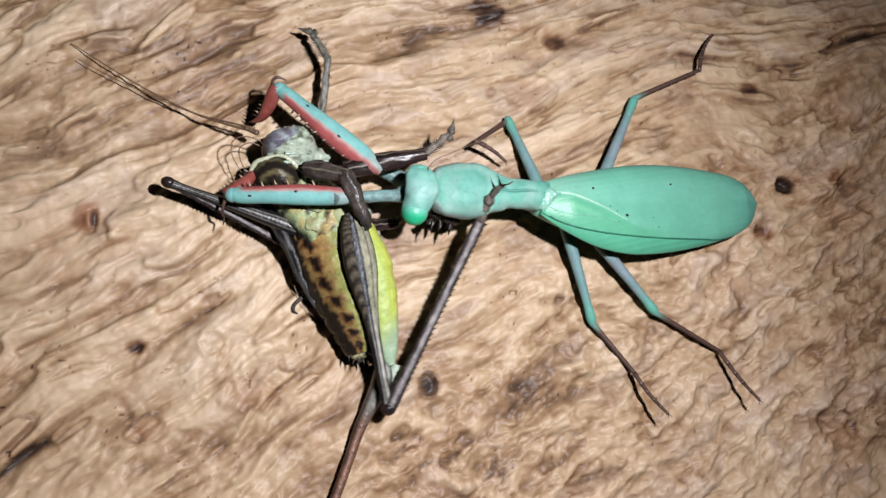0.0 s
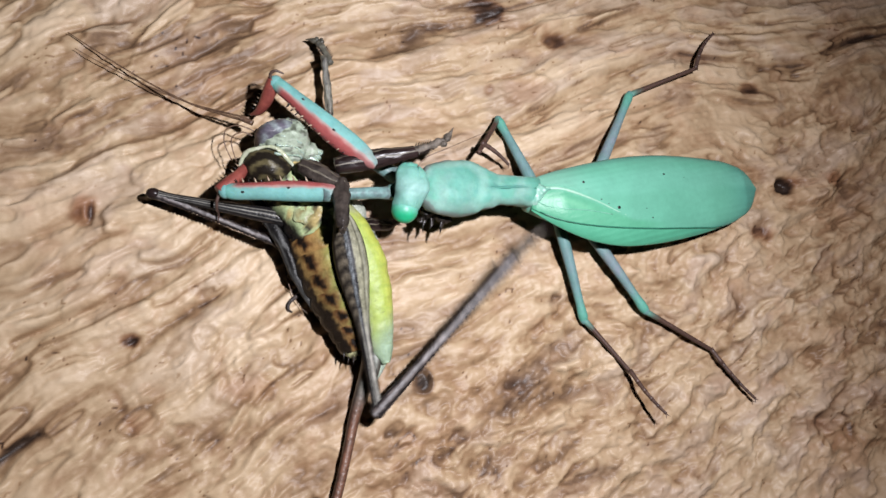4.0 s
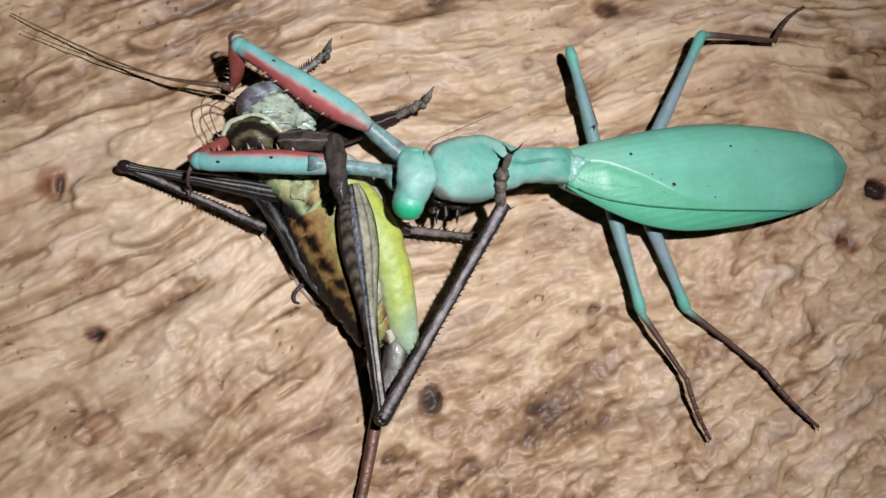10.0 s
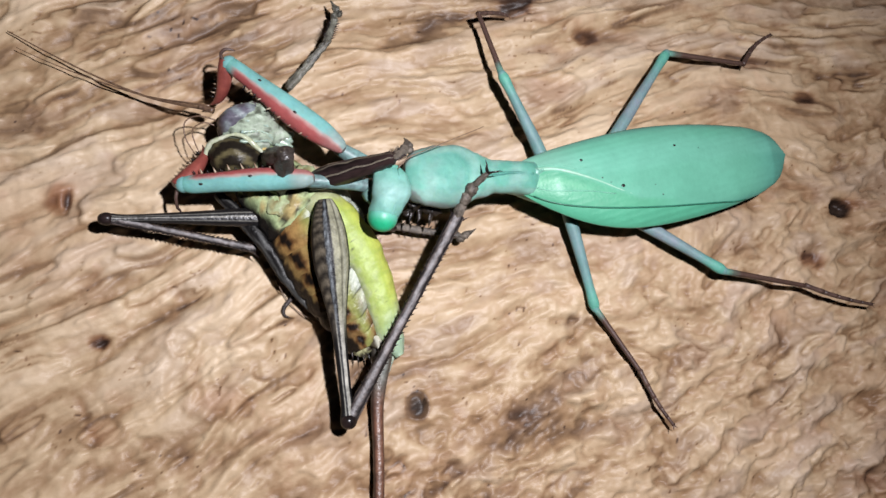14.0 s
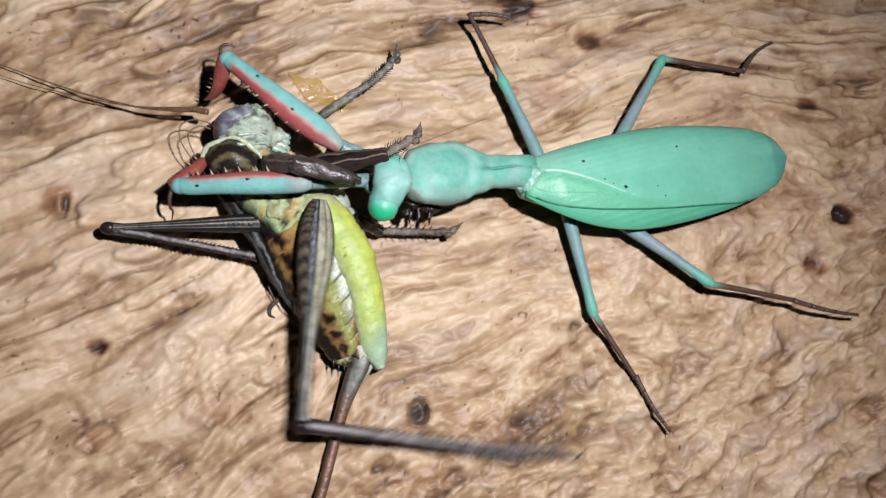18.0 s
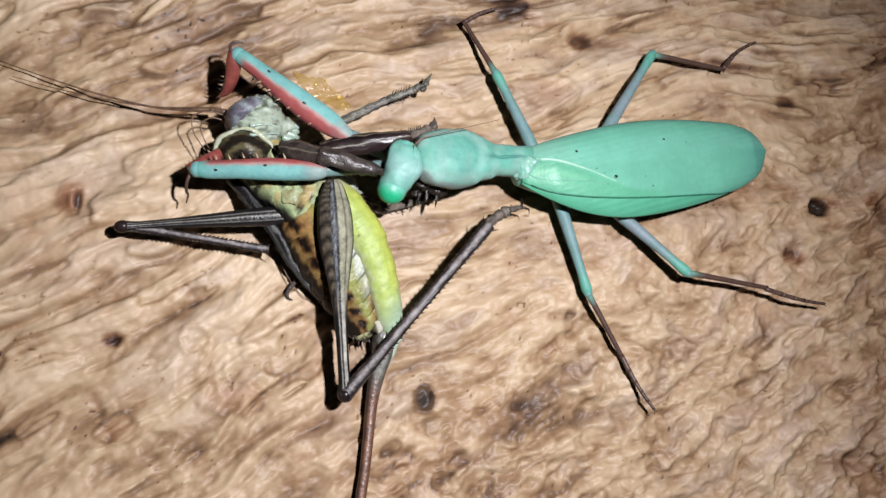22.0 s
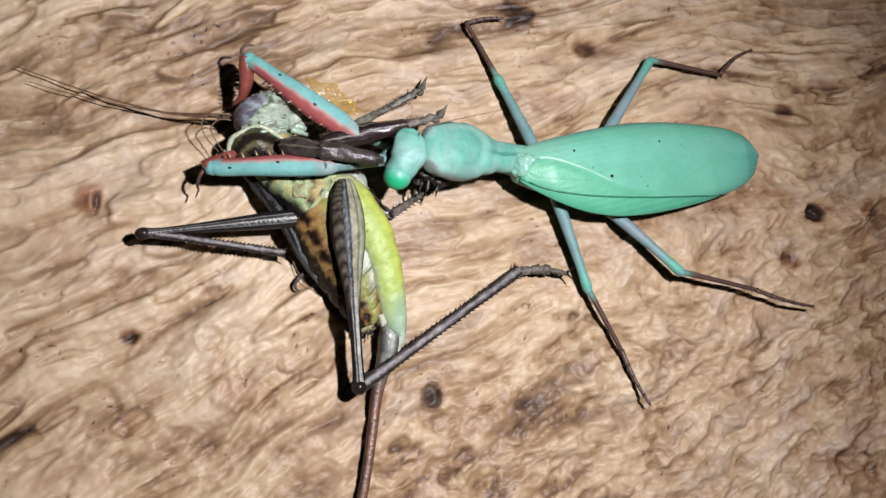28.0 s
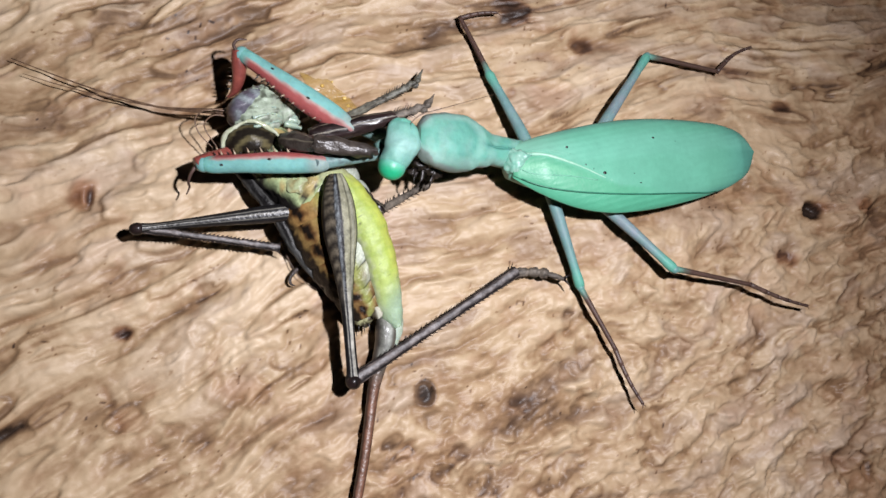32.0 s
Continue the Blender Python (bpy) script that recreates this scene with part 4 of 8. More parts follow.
    p.loft([(-3.8, 0.4, 0.3, 3.2, 3.0), (-2, 0.4, 0.8, 4.8, 4.0), (0, 0.4, 0.9, 5.1, 4.3), (1.6, 0.4, 0.7, 4.4, 3.9), (2.8, 0.3, 0.3, 2.8, 2.8)], 0, n=30, sub=7)
    def shell(px, py, pz):
        hatch = math.sin(2.4 * math.hypot(px + 3.5, py) + 0.8 * noise.noise(Vector((px, py, pz))))
        return blend((0.018, 0.014, 0.010), (0.15, 0.125, 0.06), 0.8 * ease(hatch, 0.1, 0.8) * ease(pz, 2.0, 4.0))
    part("pronotum", p, SOFT, head, "dark olive-brown saddle-shaped pronotum", 0.3, 1.3, shell)
    ang = np.linspace(-0.1, np.pi + 0.1, 26)
    rim = Geo().tube([(-1.6 + 4.6 * np.sin(a) + 0.2 * np.sin(a * 5), 0.3 + 5.5 * np.cos(a), 1.6 + 2.6 * np.sin(a), 0.42 + 0.08 * np.sin(a * 4)) for a in ang], 0, n=8, sub=2)
    part("pronotum_rim", rim, PEARL, head, "raised cream rim of the pronotum", 0.15, 0.8)


def feelers():
    g = Geo().tube([(0, 0, 0, 0.34), (6, 0.3, -1.4, 0.27), (14, 0.2, -3.0, 0.22), (24, -0.6, -2.9, 0.18), (33, -1.8, -2.2, 0.14), (43, -3.4, -1.0, 0.09)], 0, n=6)
    a = PART["k_ant"] = part("antenna", g, FEELER, cricket, "long thread-like brown antenna")
    part("antenna_base", Geo().tube([(-1.2, 0, 0, 0.6), (0.6, 0, 0, 0.55), (1.6, 0.1, 0.3, 0.35)], 0, n=8), FEELER, a)
    part("second_antenna", Geo().tube([(0, -0.8, -0.3, 0.27), (6, -0.3, -1.6, 0.2), (14, 0.2, -3.0, 0.16), (24, 0.2, -2.8, 0.12), (33, -0.2, -2.1, 0.1), (40, -0.8, -1.2, 0.06)], 0, n=6), FEELER, a, "long thread-like brown antenna")


def cricket_body():
    t = Geo()
    t.loft([(-1, 0, -0.5, 4.2, 3.6), (3, 0, -0.3, 5.4, 4.0), (8, 0, -0.2, 6.6, 4.4), (12, 0, 0.2, 7.6, 5.4), (15, 0, 0.2, 7.6, 5.8)], 0, n=36, sub=7)
    # shaded crevices are painted on the thorax as dark noise blotches
    th = PART["k_thorax"] = part("thorax", t, [SOFT], cricket, "pale green thorax with dark side", 0.7, 1.8,
                                   lambda px, py, pz: blend(blend(blend((0.44, 0.54, 0.28), (0.46, 0.36, 0.15), ease(noise.noise(Vector((px, py, pz)) * 0.4), 0.05, 0.4)), (0.05, 0.045, 0.03), ease(noise.noise(Vector((px + 9, py, pz)) * 0.7), 0.25, 0.4)), (0.015, 0.013, 0.012), ease(-py, 5.0, 6.0)))
    for x, y, w in ((9.0, 1.0, 3.2), (11.6, -2.6, 2.6), (11.5, 4.6, 2.4)):
        part("sclerite", Geo().loft([(x - 2.4, y, 3.4, w * 0.5, 0.4), (x - 0.6, y + 0.2, 4.4, w, 0.7), (x + 1.6, y + 0.5, 5.0, w * 0.7, 0.5)], 0, n=18, sub=5), SOFT, th, "soft pale plate of the thorax", 0.5, 1.3,
             lambda px, py, pz: blend((0.40, 0.46, 0.26), (0.30, 0.26, 0.12), ease(noise.noise(Vector((px, py, pz)) * 0.8), -0.1, 0.4)))
    core = Geo().loft([(-2, 0.5, -0.8, 6.0, 4.6), (4, 1.1, -0.8, 7.7, 5.2), (12, 1.8, -0.8, 8.1, 5.3), (20, 1.8, -0.8, 6.8, 4.7), (26, 0.6, -0.6, 4.6, 3.4), (29, 0.3, -0.3, 2.0, 1.8), (30, 0.2, 0, 0.4, 0.4)], 0, n=20)
    ab = PART["k_abdomen"] = part("abdomen", core, [UMBER], cricket, "swollen segmented abdomen")
    xs = np.array([-1.5, 3.0, 7.4, 11.8, 16.0, 20.0, 23.6, 26.4, 28.8])
    W = lambda x: np.interp(x, [-2, 4, 12, 20, 27, 32], [6.9, 8.8, 9.2, 7.9, 5.3, 3.1])
    H = lambda x: np.interp(x, [-2, 4, 12, 20, 27, 32], [5.0, 5.8, 5.9, 5.4, 4.2, 2.8])
    C = lambda x: np.interp(x, [-2, 4, 12, 20, 27, 32], [0.5, 1.1, 1.8, 1.8, 1.1, 0.3])
    slant = lambda y: 0.5 * max(0.0, y - 1.0)          # the rings lean forward beside the flank
    for i in range(8):
        a, b = xs[i], xs[i + 1] + 0.35
        g = Geo()
        def skin_colour(px, py, pz, a=a, b=b, i=i):
            px = px + slant(py)
            u, y = (px - a) / (b - a), (py - C(px)) / W(px) + 0.06 * noise.noise(Vector((px, py, pz)) * 0.6)
            rag = 0.10 * noise.noise(Vector((px * 0.9, py * 0.9, pz + 3)))
            wet = noise.noise(Vector((px * 0.5, py * 1.1, pz + 11)))
            late = ease(i + 0.8 * wet, 4.2, 6.0)
            c = blend((0.25, 0.165, 0.06), (0.29, 0.31, 0.09), ease(y + 0.15 * wet, -0.5, -0.2))
            c = blend(c, (0.36, 0.21, 0.075), 0.9 * ease(2.8 - i, 0, 2) * ease(-y, 0.0, 0.4))
            c = blend(c, (0.24, 0.135, 0.055), 0.8 * late * ease(abs(y + 0.1) + 0.3 * wet, 0.0, 0.3))
            pearl = ease(y + 0.12 * wet + 0.12 * u, -0.02, 0.2) * (1 - late)
            c = blend(c, blend((0.62, 0.66, 0.56), (0.42, 0.47, 0.40), 0.6 * band(np.mod(6 * u + wet, 1.0), 0.5, 0.4)), 0.95 * pearl)
            c = blend(c, (0.10, 0.045, 0.02), 0.85 * late * ease(y, 0.02, 0.2) * ease(u + 0.4 * wet, 0.35, 0.7))
            # black gaps painted along the creases between rings
            c = blend(c, (0.02, 0.015, 0.01), max(0.95 * ease(u, 0.86, 0.95), 0.6 * (1 - ease(u, 0.02, 0.12))) * ease(y + rag, -0.25, 0.05) * ease(i, 0.5, 2.5))
            line = np.interp(px, [8, 16, 20, 26], [0.72, 0.68, 0.54, 0.42])
            wedge = 0.15 - 0.3 * abs(u - 0.4) - abs(y + line - 0.1 * u) + rag
            c = blend(c, (0.11, 0.045, 0.016), 0.85 * ease(wedge, -0.10, 0.02))
            c = blend(c, (0.012, 0.008, 0.006), ease(wedge, 0.0, 0.07))
            # dark left margin, partly painted shade, and an underside darkened by height
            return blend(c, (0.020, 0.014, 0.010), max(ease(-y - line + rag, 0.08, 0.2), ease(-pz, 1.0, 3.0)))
        rows = []
        for k, q in enumerate(np.linspace(0, 1, 7)):
            x = a + (b - a) * q
            f = (0.95, 0.985, 1.004, 1.013, 1.01, 0.995, 0.95)[k]
            rows.append((x, C(x), -0.8, W(x) * f, H(x) * f))
        g.loft(rows, 0, n=84, sub=3)
        g.v = [(x - slant(y), y, z) for x, y, z in g.v]
        part("abdomen_segment", g, SOFT, ab, "olive and pearly abdominal ring with a black wedge", 0.16, 1.1, skin_colour)
    flank = Geo()
    rows = []
    inner = lambda x: np.interp(x, [-4, 4, 10, 18, 24, 28, 31, 34], [-0.6, 0.3, 2.1, 2.9, 2.1, 1.7, 2.2, 3.6])
    outer = lambda x: np.interp(x, [-4, 4, 12, 20, 25, 30, 33, 34.5], [5.2, 9.4, 10.9, 9.9, 8.6, 7.0, 5.6, 4.4])
    for x in np.linspace(-3.5, 33.5, 38):
        puff = 1 + 0.015 * np.sin(x * 1.45)
        rows.append((x, (inner(x) + outer(x)) / 2, 0.2, (outer(x) - inner(x)) / 2 * puff * np.clip((x + 5.5) / 6, 0.3, 1), (H(x) + 0.25 - 0.12 * max(0, x - 27)) * puff * np.clip((x + 6) / 6, 0.4, 1)))
    flank.loft(rows, 0, n=44, sub=5, power=0.78)
    def skin_colour(px, py, pz):
        y = (py - inner(px)) / (outer(px) - inner(px))
        c = blend((0.40, 0.50, 0.13), (0.52, 0.57, 0.10), ease(y, 0.55, 0.95))
        rim = y + 0.12 * noise.noise(Vector((px * 0.8, py, pz)))
        c = blend(c, (0.54, 0.58, 0.36), 0.8 * ease(0.30 - rim, 0, 0.2))
        # crease shading painted as darker bands between the flank's segments
        c = blend(c, (0.30, 0.42, 0.08), 0.35 * band(np.mod(px + 0.8, 4.33), 2.1, 0.5))
        c = blend(c, (0.36, 0.46, 0.06), 0.5 * band(y + 0.03 * noise.noise(Vector((px * 0.5, 0, 0))), 0.66, 0.06))
        c = blend(c, (0.05, 0.05, 0.02), 0.8 * ease(noise.noise(Vector((px * 1.6, py * 1.6, pz * 1.6))), 0.62, 0.72))
        c = blend(c, (0.40, 0.41, 0.25), 0.85 * (1 - ease(px + noise.noise(Vector((px, py, pz)) * 0.5), 0.5, 4.5)))
        return blend(c, (0.36, 0.49, 0.33), ease(px + 5 * (y - 0.5), 23.5, 31))
    part("flank", flank, FLANK, ab, "bright lime-green swollen flank with a mint rear end", 0.16, 1.8, skin_colour)
    claw = Geo().tube([(13.5, -5.5, -3.6, 0.45), (14.5, -8.6, -4.2, 0.45), (15.4, -10.4, -4.4, 0.36), (16.6, -10.9, -4.6, 0.28), (17.4, -10.2, -4.8, 0.08)], 0, n=7)
    part("middle_foot", claw, TIBIA, ab, "small curled dusky foot beside the belly")
    part("hair", Geo().tube([(2, -6.5, -1.5, 0.12), (9, -9.2, -3.6, 0.11), (16, -8.8, -4.2, 0.09), (20.5, -6.2, -4.2, 0.06)], 0, n=5), FEELER, ab, "thin trailing bristle")
    leg = Geo().tube([(-9, -11.6, -1.4, 1.0), (-3, -9.8, -0.2, 1.3), (4, -8.1, 0.0, 1.4), (11, -7.5, -0.8, 1.1), (18, -6.2, -1.4, 0.6), (22, -4.8, -1.8, 0.3)], 0, n=22, sub=8)
    # the leg's gloss is a grey streak painted along its top
    def sheen(px, py, pz):
        return blend((0.010, 0.009, 0.009), (0.16, 0.16, 0.15), 0.5 * band(pz - py * 0.3, np.interp(px, [-9, -3, 4, 11, 22], [3.0, 3.9, 3.8, 2.5, 0.2]), 0.18))
    part("middle_femur", leg, HARD, ab, "black glossy leg folded along the belly", 0.3, 1.6, sheen)
    tail = Geo()
    for x, y, z, r in ((27.6, -0.8, 0.2, 2.0), (28.8, -2.0, 0.4, 1.2), (29.2, -0.4, 0.6, 1.1), (29.9, -1.3, 0.2, 0.9), (28.2, 0.8, 0.4, 1.2)):
        tail.ball((x, y, z), (r * 1.2, r, r), 0, n=16)
    for x, y in ((29.4, -2.4), (30.0, -1.4), (30.0, -0.5), (28.4, -3.0)):
        tail.spike((x, y, 0.8), (x + 1.9, y - 0.7, 0.8), 0.26, 1)
    part("tail_tip", tail, [SOFT, UMBER], ab, "wrinkled olive tail tip with dark bristles", 0.3, 0.9,
         lambda px, py, pz: blend((0.34, 0.33, 0.18), (0.04, 0.03, 0.02), ease(noise.noise(Vector((px, py, pz)) * 0.9), -0.15, 0.2)))
    knob = Geo().ball((29.0, 1.6, 2.0), (1.5, 1.3, 1.2), 0, n=22)
    # one side of the cream knob is painted dark as shading
    part("tail_knob", knob, SOFT, ab, "cream knob at the root of the ovipositor", 0.4, 0.9,
         lambda px, py, pz: blend((0.60, 0.58, 0.46), (0.10, 0.08, 0.05), ease(1.5 - py + 0.5 * noise.noise(Vector((px, py, pz)) * 1.3), 0.0, 0.7)))
    o = Geo().loft([(-3, 1.3, 0, 1.5, 1.6), (-1, 1.9, 0.2, 2.1, 2.0), (2, 2.0, 0.1, 2.0, 1.8), (6, 1.4, -0.2, 1.55, 1.3), (11, 0.8, -0.3, 1.2, 0.95), (17, 0.7, -0.3, 1.05, 0.85), (24, 0.5, -0.1, 1.0, 0.75), (31, 0, 0.2, 0.95, 0.65), (34.5, -0.3, 0.5, 0.4, 0.3)], 0, n=28, sub=6)
    axis = lambda x: np.interp(x, [-3, -1, 2, 6, 11, 17, 24, 31], [1.3, 1.9, 2.0, 1.4, 0.8, 0.7, 0.5, 0.0])
    def shade(px, py, pz):
        q = (py - axis(px)) / np.interp(px, [0, 6, 11, 31], [2.0, 1.5, 1.2, 0.95])
        c = blend((0.21, 0.21, 0.18), (0.19, 0.085, 0.05), ease(px, 4, 12))
        c = blend(c, (0.46, 0.48, 0.43), 0.6 * band(q, 0.35, 0.35) * (1 - ease(px, 2, 9)))
        c = blend(c, (0.03, 0.018, 0.014), 0.85 * max(ease(-q, 0.35, 0.8), 0.8 * ease(q, 0.6, 0.9)))
        return blend(c, (0.32, 0.19, 0.13), 0.45 * band(q, 0.1, 0.35) * ease(px, 6, 12))
    PART["k_ovi"] = part("ovipositor", o, SHINY, cricket, "long curved chestnut-brown ovipositor", tint=shade)
    sheath = Geo().loft([(-3.5, 4.0, -0.3, 1.2, 1.5), (-1, 4.0, -0.3, 1.3, 1.4), (2, 3.6, -0.5, 1.0, 1.1), (5, 2.6, -0.7, 0.7, 0.8), (8, 1.6, -0.8, 0.3, 0.4)], 0, n=18, sub=5)
    part("sheath", sheath, FLANK, PART["k_ovi"], "pale translucent sheath beside the ovipositor", 0.15, 1.2,
         lambda px, py, pz: blend((0.44, 0.53, 0.42), (0.38, 0.36, 0.28), ease(px, 1, 7)))


def hind_leg(key, lf, lt, wide):
    g = Geo()
    w = wide
    if w > 3:
        prof = [(-1.5, 0.35), (0.5, 0.62), (lf * 0.12, 0.88), (lf * 0.26, 0.9), (lf * 0.4, 0.66), (lf * 0.54, 0.42), (lf * 0.72, 0.31), (lf * 0.93, 0.31), (lf, 0.42), (lf + 1.1, 0.22)]
    else:
        prof = [(-10.0, 1.1), (-5.0, 1.3), (0.0, 1.25), (lf * 0.3, 0.95), (lf * 0.6, 0.68), (lf * 0.86, 0.55), (lf * 0.97, 0.72), (lf + 0.7, 0.6), (lf + 1.2, 0.3)]
    g.loft([(x, 0, 0, w * k, w * k * 0.82) for x, k in prof], 0, n=80, sub=8)
    big = w > 3
    def skin_colour(px, py, pz):
        u = px / lf
        a = math.atan2(pz / 0.8, py) / (2 * math.pi) % 1.0
        s = math.cos(2 * math.pi * a) + 0.05 * noise.noise(Vector((px * 0.3, 5, 0)))
        grain = 0.5 + 0.5 * noise.noise(Vector((px * 0.8, py * 2, pz)))
        stripe = lambda p, q: ease(s, p - 0.04, p + 0.04) * ease(q - s, -0.04, 0.04)
        waver = 0.05 * noise.noise(Vector((px * 0.7, 2, 7)))
        c = blend((0.37, 0.36, 0.25), (0.25, 0.24, 0.16), grain)
        rib = 0.5 + 0.5 * math.sin(px * 7.0 + 6 * abs(s + 0.5))
        c = blend(c, blend((0.15, 0.125, 0.09), (0.022, 0.018, 0.015), rib), stripe(-2, -0.24 + waver))
        c = blend(c, (0.007, 0.006, 0.008), max(stripe(-0.3 + waver, 0.12 + waver), 0.85 * stripe(0.5, 0.56), stripe(-2, -0.88), stripe(0.9, 2), 1 if a > 0.52 else 0))
        # a bluish glint line painted inside the black band
        c = blend(c, (0.36, 0.40, 0.42), (0.35 + 0.5 * noise.noise(Vector((px * 1.3, py * 3, 9)))) * stripe(-0.24 + waver, -0.04 + waver))
        c = blend(c, (0.45, 0.45, 0.36), 0.5 * stripe(0.62, 0.76))
        low = ease(u, 0.44, 0.66)
        # silver highlight lines painted along the dark thin part
        d = blend((0.012, 0.011, 0.012), (0.46, 0.44, 0.38), max(0.95 * stripe(0.1, 0.62), 0.75 * stripe(-0.36, -0.2)) if big else max(0.7 * stripe(0.02, 0.16), 0.5 * stripe(-0.4, -0.28), 0.4 * stripe(0.5, 0.6)))
        return blend(c, d, low if big else 1.0)
    f = PART[key + "f"] = part("hind_femur", g, HARD if big else SHINY, cricket, "swollen striped taupe and black hind femur", tint=skin_colour)
    part("knee", Geo().ball((lf, 0, 0), (1.5, max(w * 0.42, 1.2), max(w * 0.45, 1.15)), 0, n=16), DARK, f, "dark rounded knee")
    t = Geo()
    r = 0.2 * w + 0.5
    t.loft([(-0.8, 0, 0, r * 0.9, r * 0.9), (1, 0, 0, r * 1.1, r), (lt * 0.3, 0, 0.2, r * 0.85, r * 0.85), (lt * 0.7, 0, 0.1, r * 0.85, r * 0.8), (lt - 0.5, 0, 0, r * 1.05, r * 0.95), (lt + 0.3, 0, 0, r * 0.8, r * 0.7)], 0, n=32, sub=14, power=0.75)
    spines = []
    for q in (-1, 1):
        spines += [((x, q * r * 0.75, r * 0.35), (x + 0.5, q * (r + 0.18), r * 0.7), 0.17) for x in (lt * (0.07 + 0.03 * i) for i in range(30))]
        spines.append(((lt - 0.5, q * r * 0.6, 0), (lt + 1.4, q * (r + 0.8), -0.5), 0.25))
    def skin_colour(px, py, pz):
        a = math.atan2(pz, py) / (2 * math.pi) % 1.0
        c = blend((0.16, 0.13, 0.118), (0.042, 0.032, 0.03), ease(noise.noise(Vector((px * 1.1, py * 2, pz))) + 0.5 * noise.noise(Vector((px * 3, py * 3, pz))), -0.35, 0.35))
        # a whitish highlight painted along the top, with dark lines beside it
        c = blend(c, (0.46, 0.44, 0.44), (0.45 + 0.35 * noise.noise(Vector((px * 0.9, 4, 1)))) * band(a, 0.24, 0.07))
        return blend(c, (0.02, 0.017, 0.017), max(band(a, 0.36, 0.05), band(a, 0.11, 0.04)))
    shin = PART[key + "t"] = part("hind_tibia", t, HARD, cricket, "long grey-brown hind tibia with two rows of spines", 0.16, 0.7, skin_colour)
    for a, b, e in spines:
        part("spine", Geo().spike(a, b, e), DARK, shin)


def cricket_tarsus(key, name, ls, parent, r=0.75):
    s = Geo()
    for i, (a, b, k) in enumerate(((0, 0.3, 1.1), (0.28, 0.52, 1.2), (0.5, 0.68, 1.35), (0.66, 1.0, 0.7))):
        y = lambda q: 0.8 * np.sin(q * 3.0)
        s.tube([(ls * a, y(a), 0, r * k * 0.7), (ls * (a + b) / 2, y((a + b) / 2), -0.1, r * k), (ls * b, y(b), 0, r * k * 0.7)], 0, n=14, sub=5)
    for q in (-1, 1):
        s.tube([(ls, y(1), 0, 0.28), (ls + 1.2, y(1) + q * 1.1, 0.1, 0.2), (ls + 1.6, y(1) + q * 1.8, -0.8, 0.04)], 1, n=5, sub=2)
    PART[key] = part(name, s, [DUSTY, DARK], parent, "dusky padded foot with two hooked claws", 0.22, 0.6)


def slim_leg(key, a, b, la, lb, ra, rb, na, nb, foot=True, mt=None):
    mt = mt or DARK
    # the thin taupe lines are highlights painted on the dark shell
    g = Geo().loft([(-1.2, 0, 0, ra * 0.8, ra * 0.8), (la * 0.25, 0, 0, ra * 1.05, min(ra, 1.8)), (la * 0.7, 0, 0, ra * 0.85, min(ra * 0.75, 1.4)), (la, 0, 0, min(ra, 1.3) * 0.9, min(ra, 1.3) * 0.85), (la + 0.8, 0, 0, ra * 0.4, ra * 0.4)], lambda u, q: 1 if 0.27 < q < 0.31 or 0.13 < q < 0.16 else 0, n=40)
    PART[a] = part(na, g, [mt, TAUPE], cricket, "dark glossy leg segment", 0.3, 1.0)
    t = Geo().loft([(-0.6, 0, 0, rb * 0.9, rb * 0.9), (lb * 0.3, 0, 0, rb, rb * 0.9), (lb * 0.8, 0, 0, rb * 0.8, rb * 0.75), (lb, 0, 0, rb * (0.95 if foot else 0.5), rb * (0.9 if foot else 0.4)), (lb + 0.5, 0, 0, rb * 0.3, rb * 0.3)], 0, n=20)
    for i in range(7 if foot else 0):
        x = lb * (0.15 + 0.12 * i)
        for s in (-1, 1):
            t.spike((x, s * rb * 0.7, 0.2), (x + 0.7, s * (rb + 0.6), 0.3), 0.16, 1)
    if foot:
        for q in range(4):
            t.ball((lb + 0.4 + q * 0.9, 0.5 * math.sin(q * 2.3), 0.1), (0.75, rb * (1.0 - 0.09 * q), rb * 0.85), 0, n=12)
        t.tube([(lb, 0, 0, rb * 0.7), (lb + 1.2, 0.3, 0, rb * 1.0), (lb + 2.4, 0.2, -0.1, rb * 0.7), (lb + 3.4, 0.8, -0.2, rb * 0.9), (lb + 4.4, 1.6, -0.4, rb * 0.4), (lb + 5.2, 2.4, -0.8, 0.08)], 0, n=7, sub=3)
    PART[b] = part(nb, t, [mt if mt is not DARK else DUSTY, DARK], cricket, "dusky spined shin and foot", 0.15 if foot else 0.5, 0.8)


cricket_head()
feelers()
cricket_body()
hind_leg("k_r", 38.1, 41.3, 3.6)
cricket_tarsus("k_rs", "hind_tarsus", 10.5, cricket, 0.9)
hind_leg("k_g", 23.6, 26.2, 1.4)
slim_leg("k_m", "k_mf", "k_mt", 6.5, 11.0, 1.3, 0.8, "middle_femur", "middle_tibia")
slim_leg("k_k", "k_kf", "k_ks", 15.0, 4.2, 2.0, 0.85, "fore_tibia", "fore_tarsus")
slim_leg("k_d", "k_df", "k_dt", 8.0, 11.0, 1.9, 1.6, "fore_coxa", "fore_femur", foot=False, mt=SMOKY)
slim_leg("k_l", "k_lf", "k_ls", 11.0, 5.0, 0.85, 0.75, "fore_tibia", "fore_tarsus", mt=MOTTLE)



# ---- the fluid that drips from the prey and dries on the wood ----
DRIP = [(8.8, 62.7, 8.0), (14.0, 62.4, 7.0)]


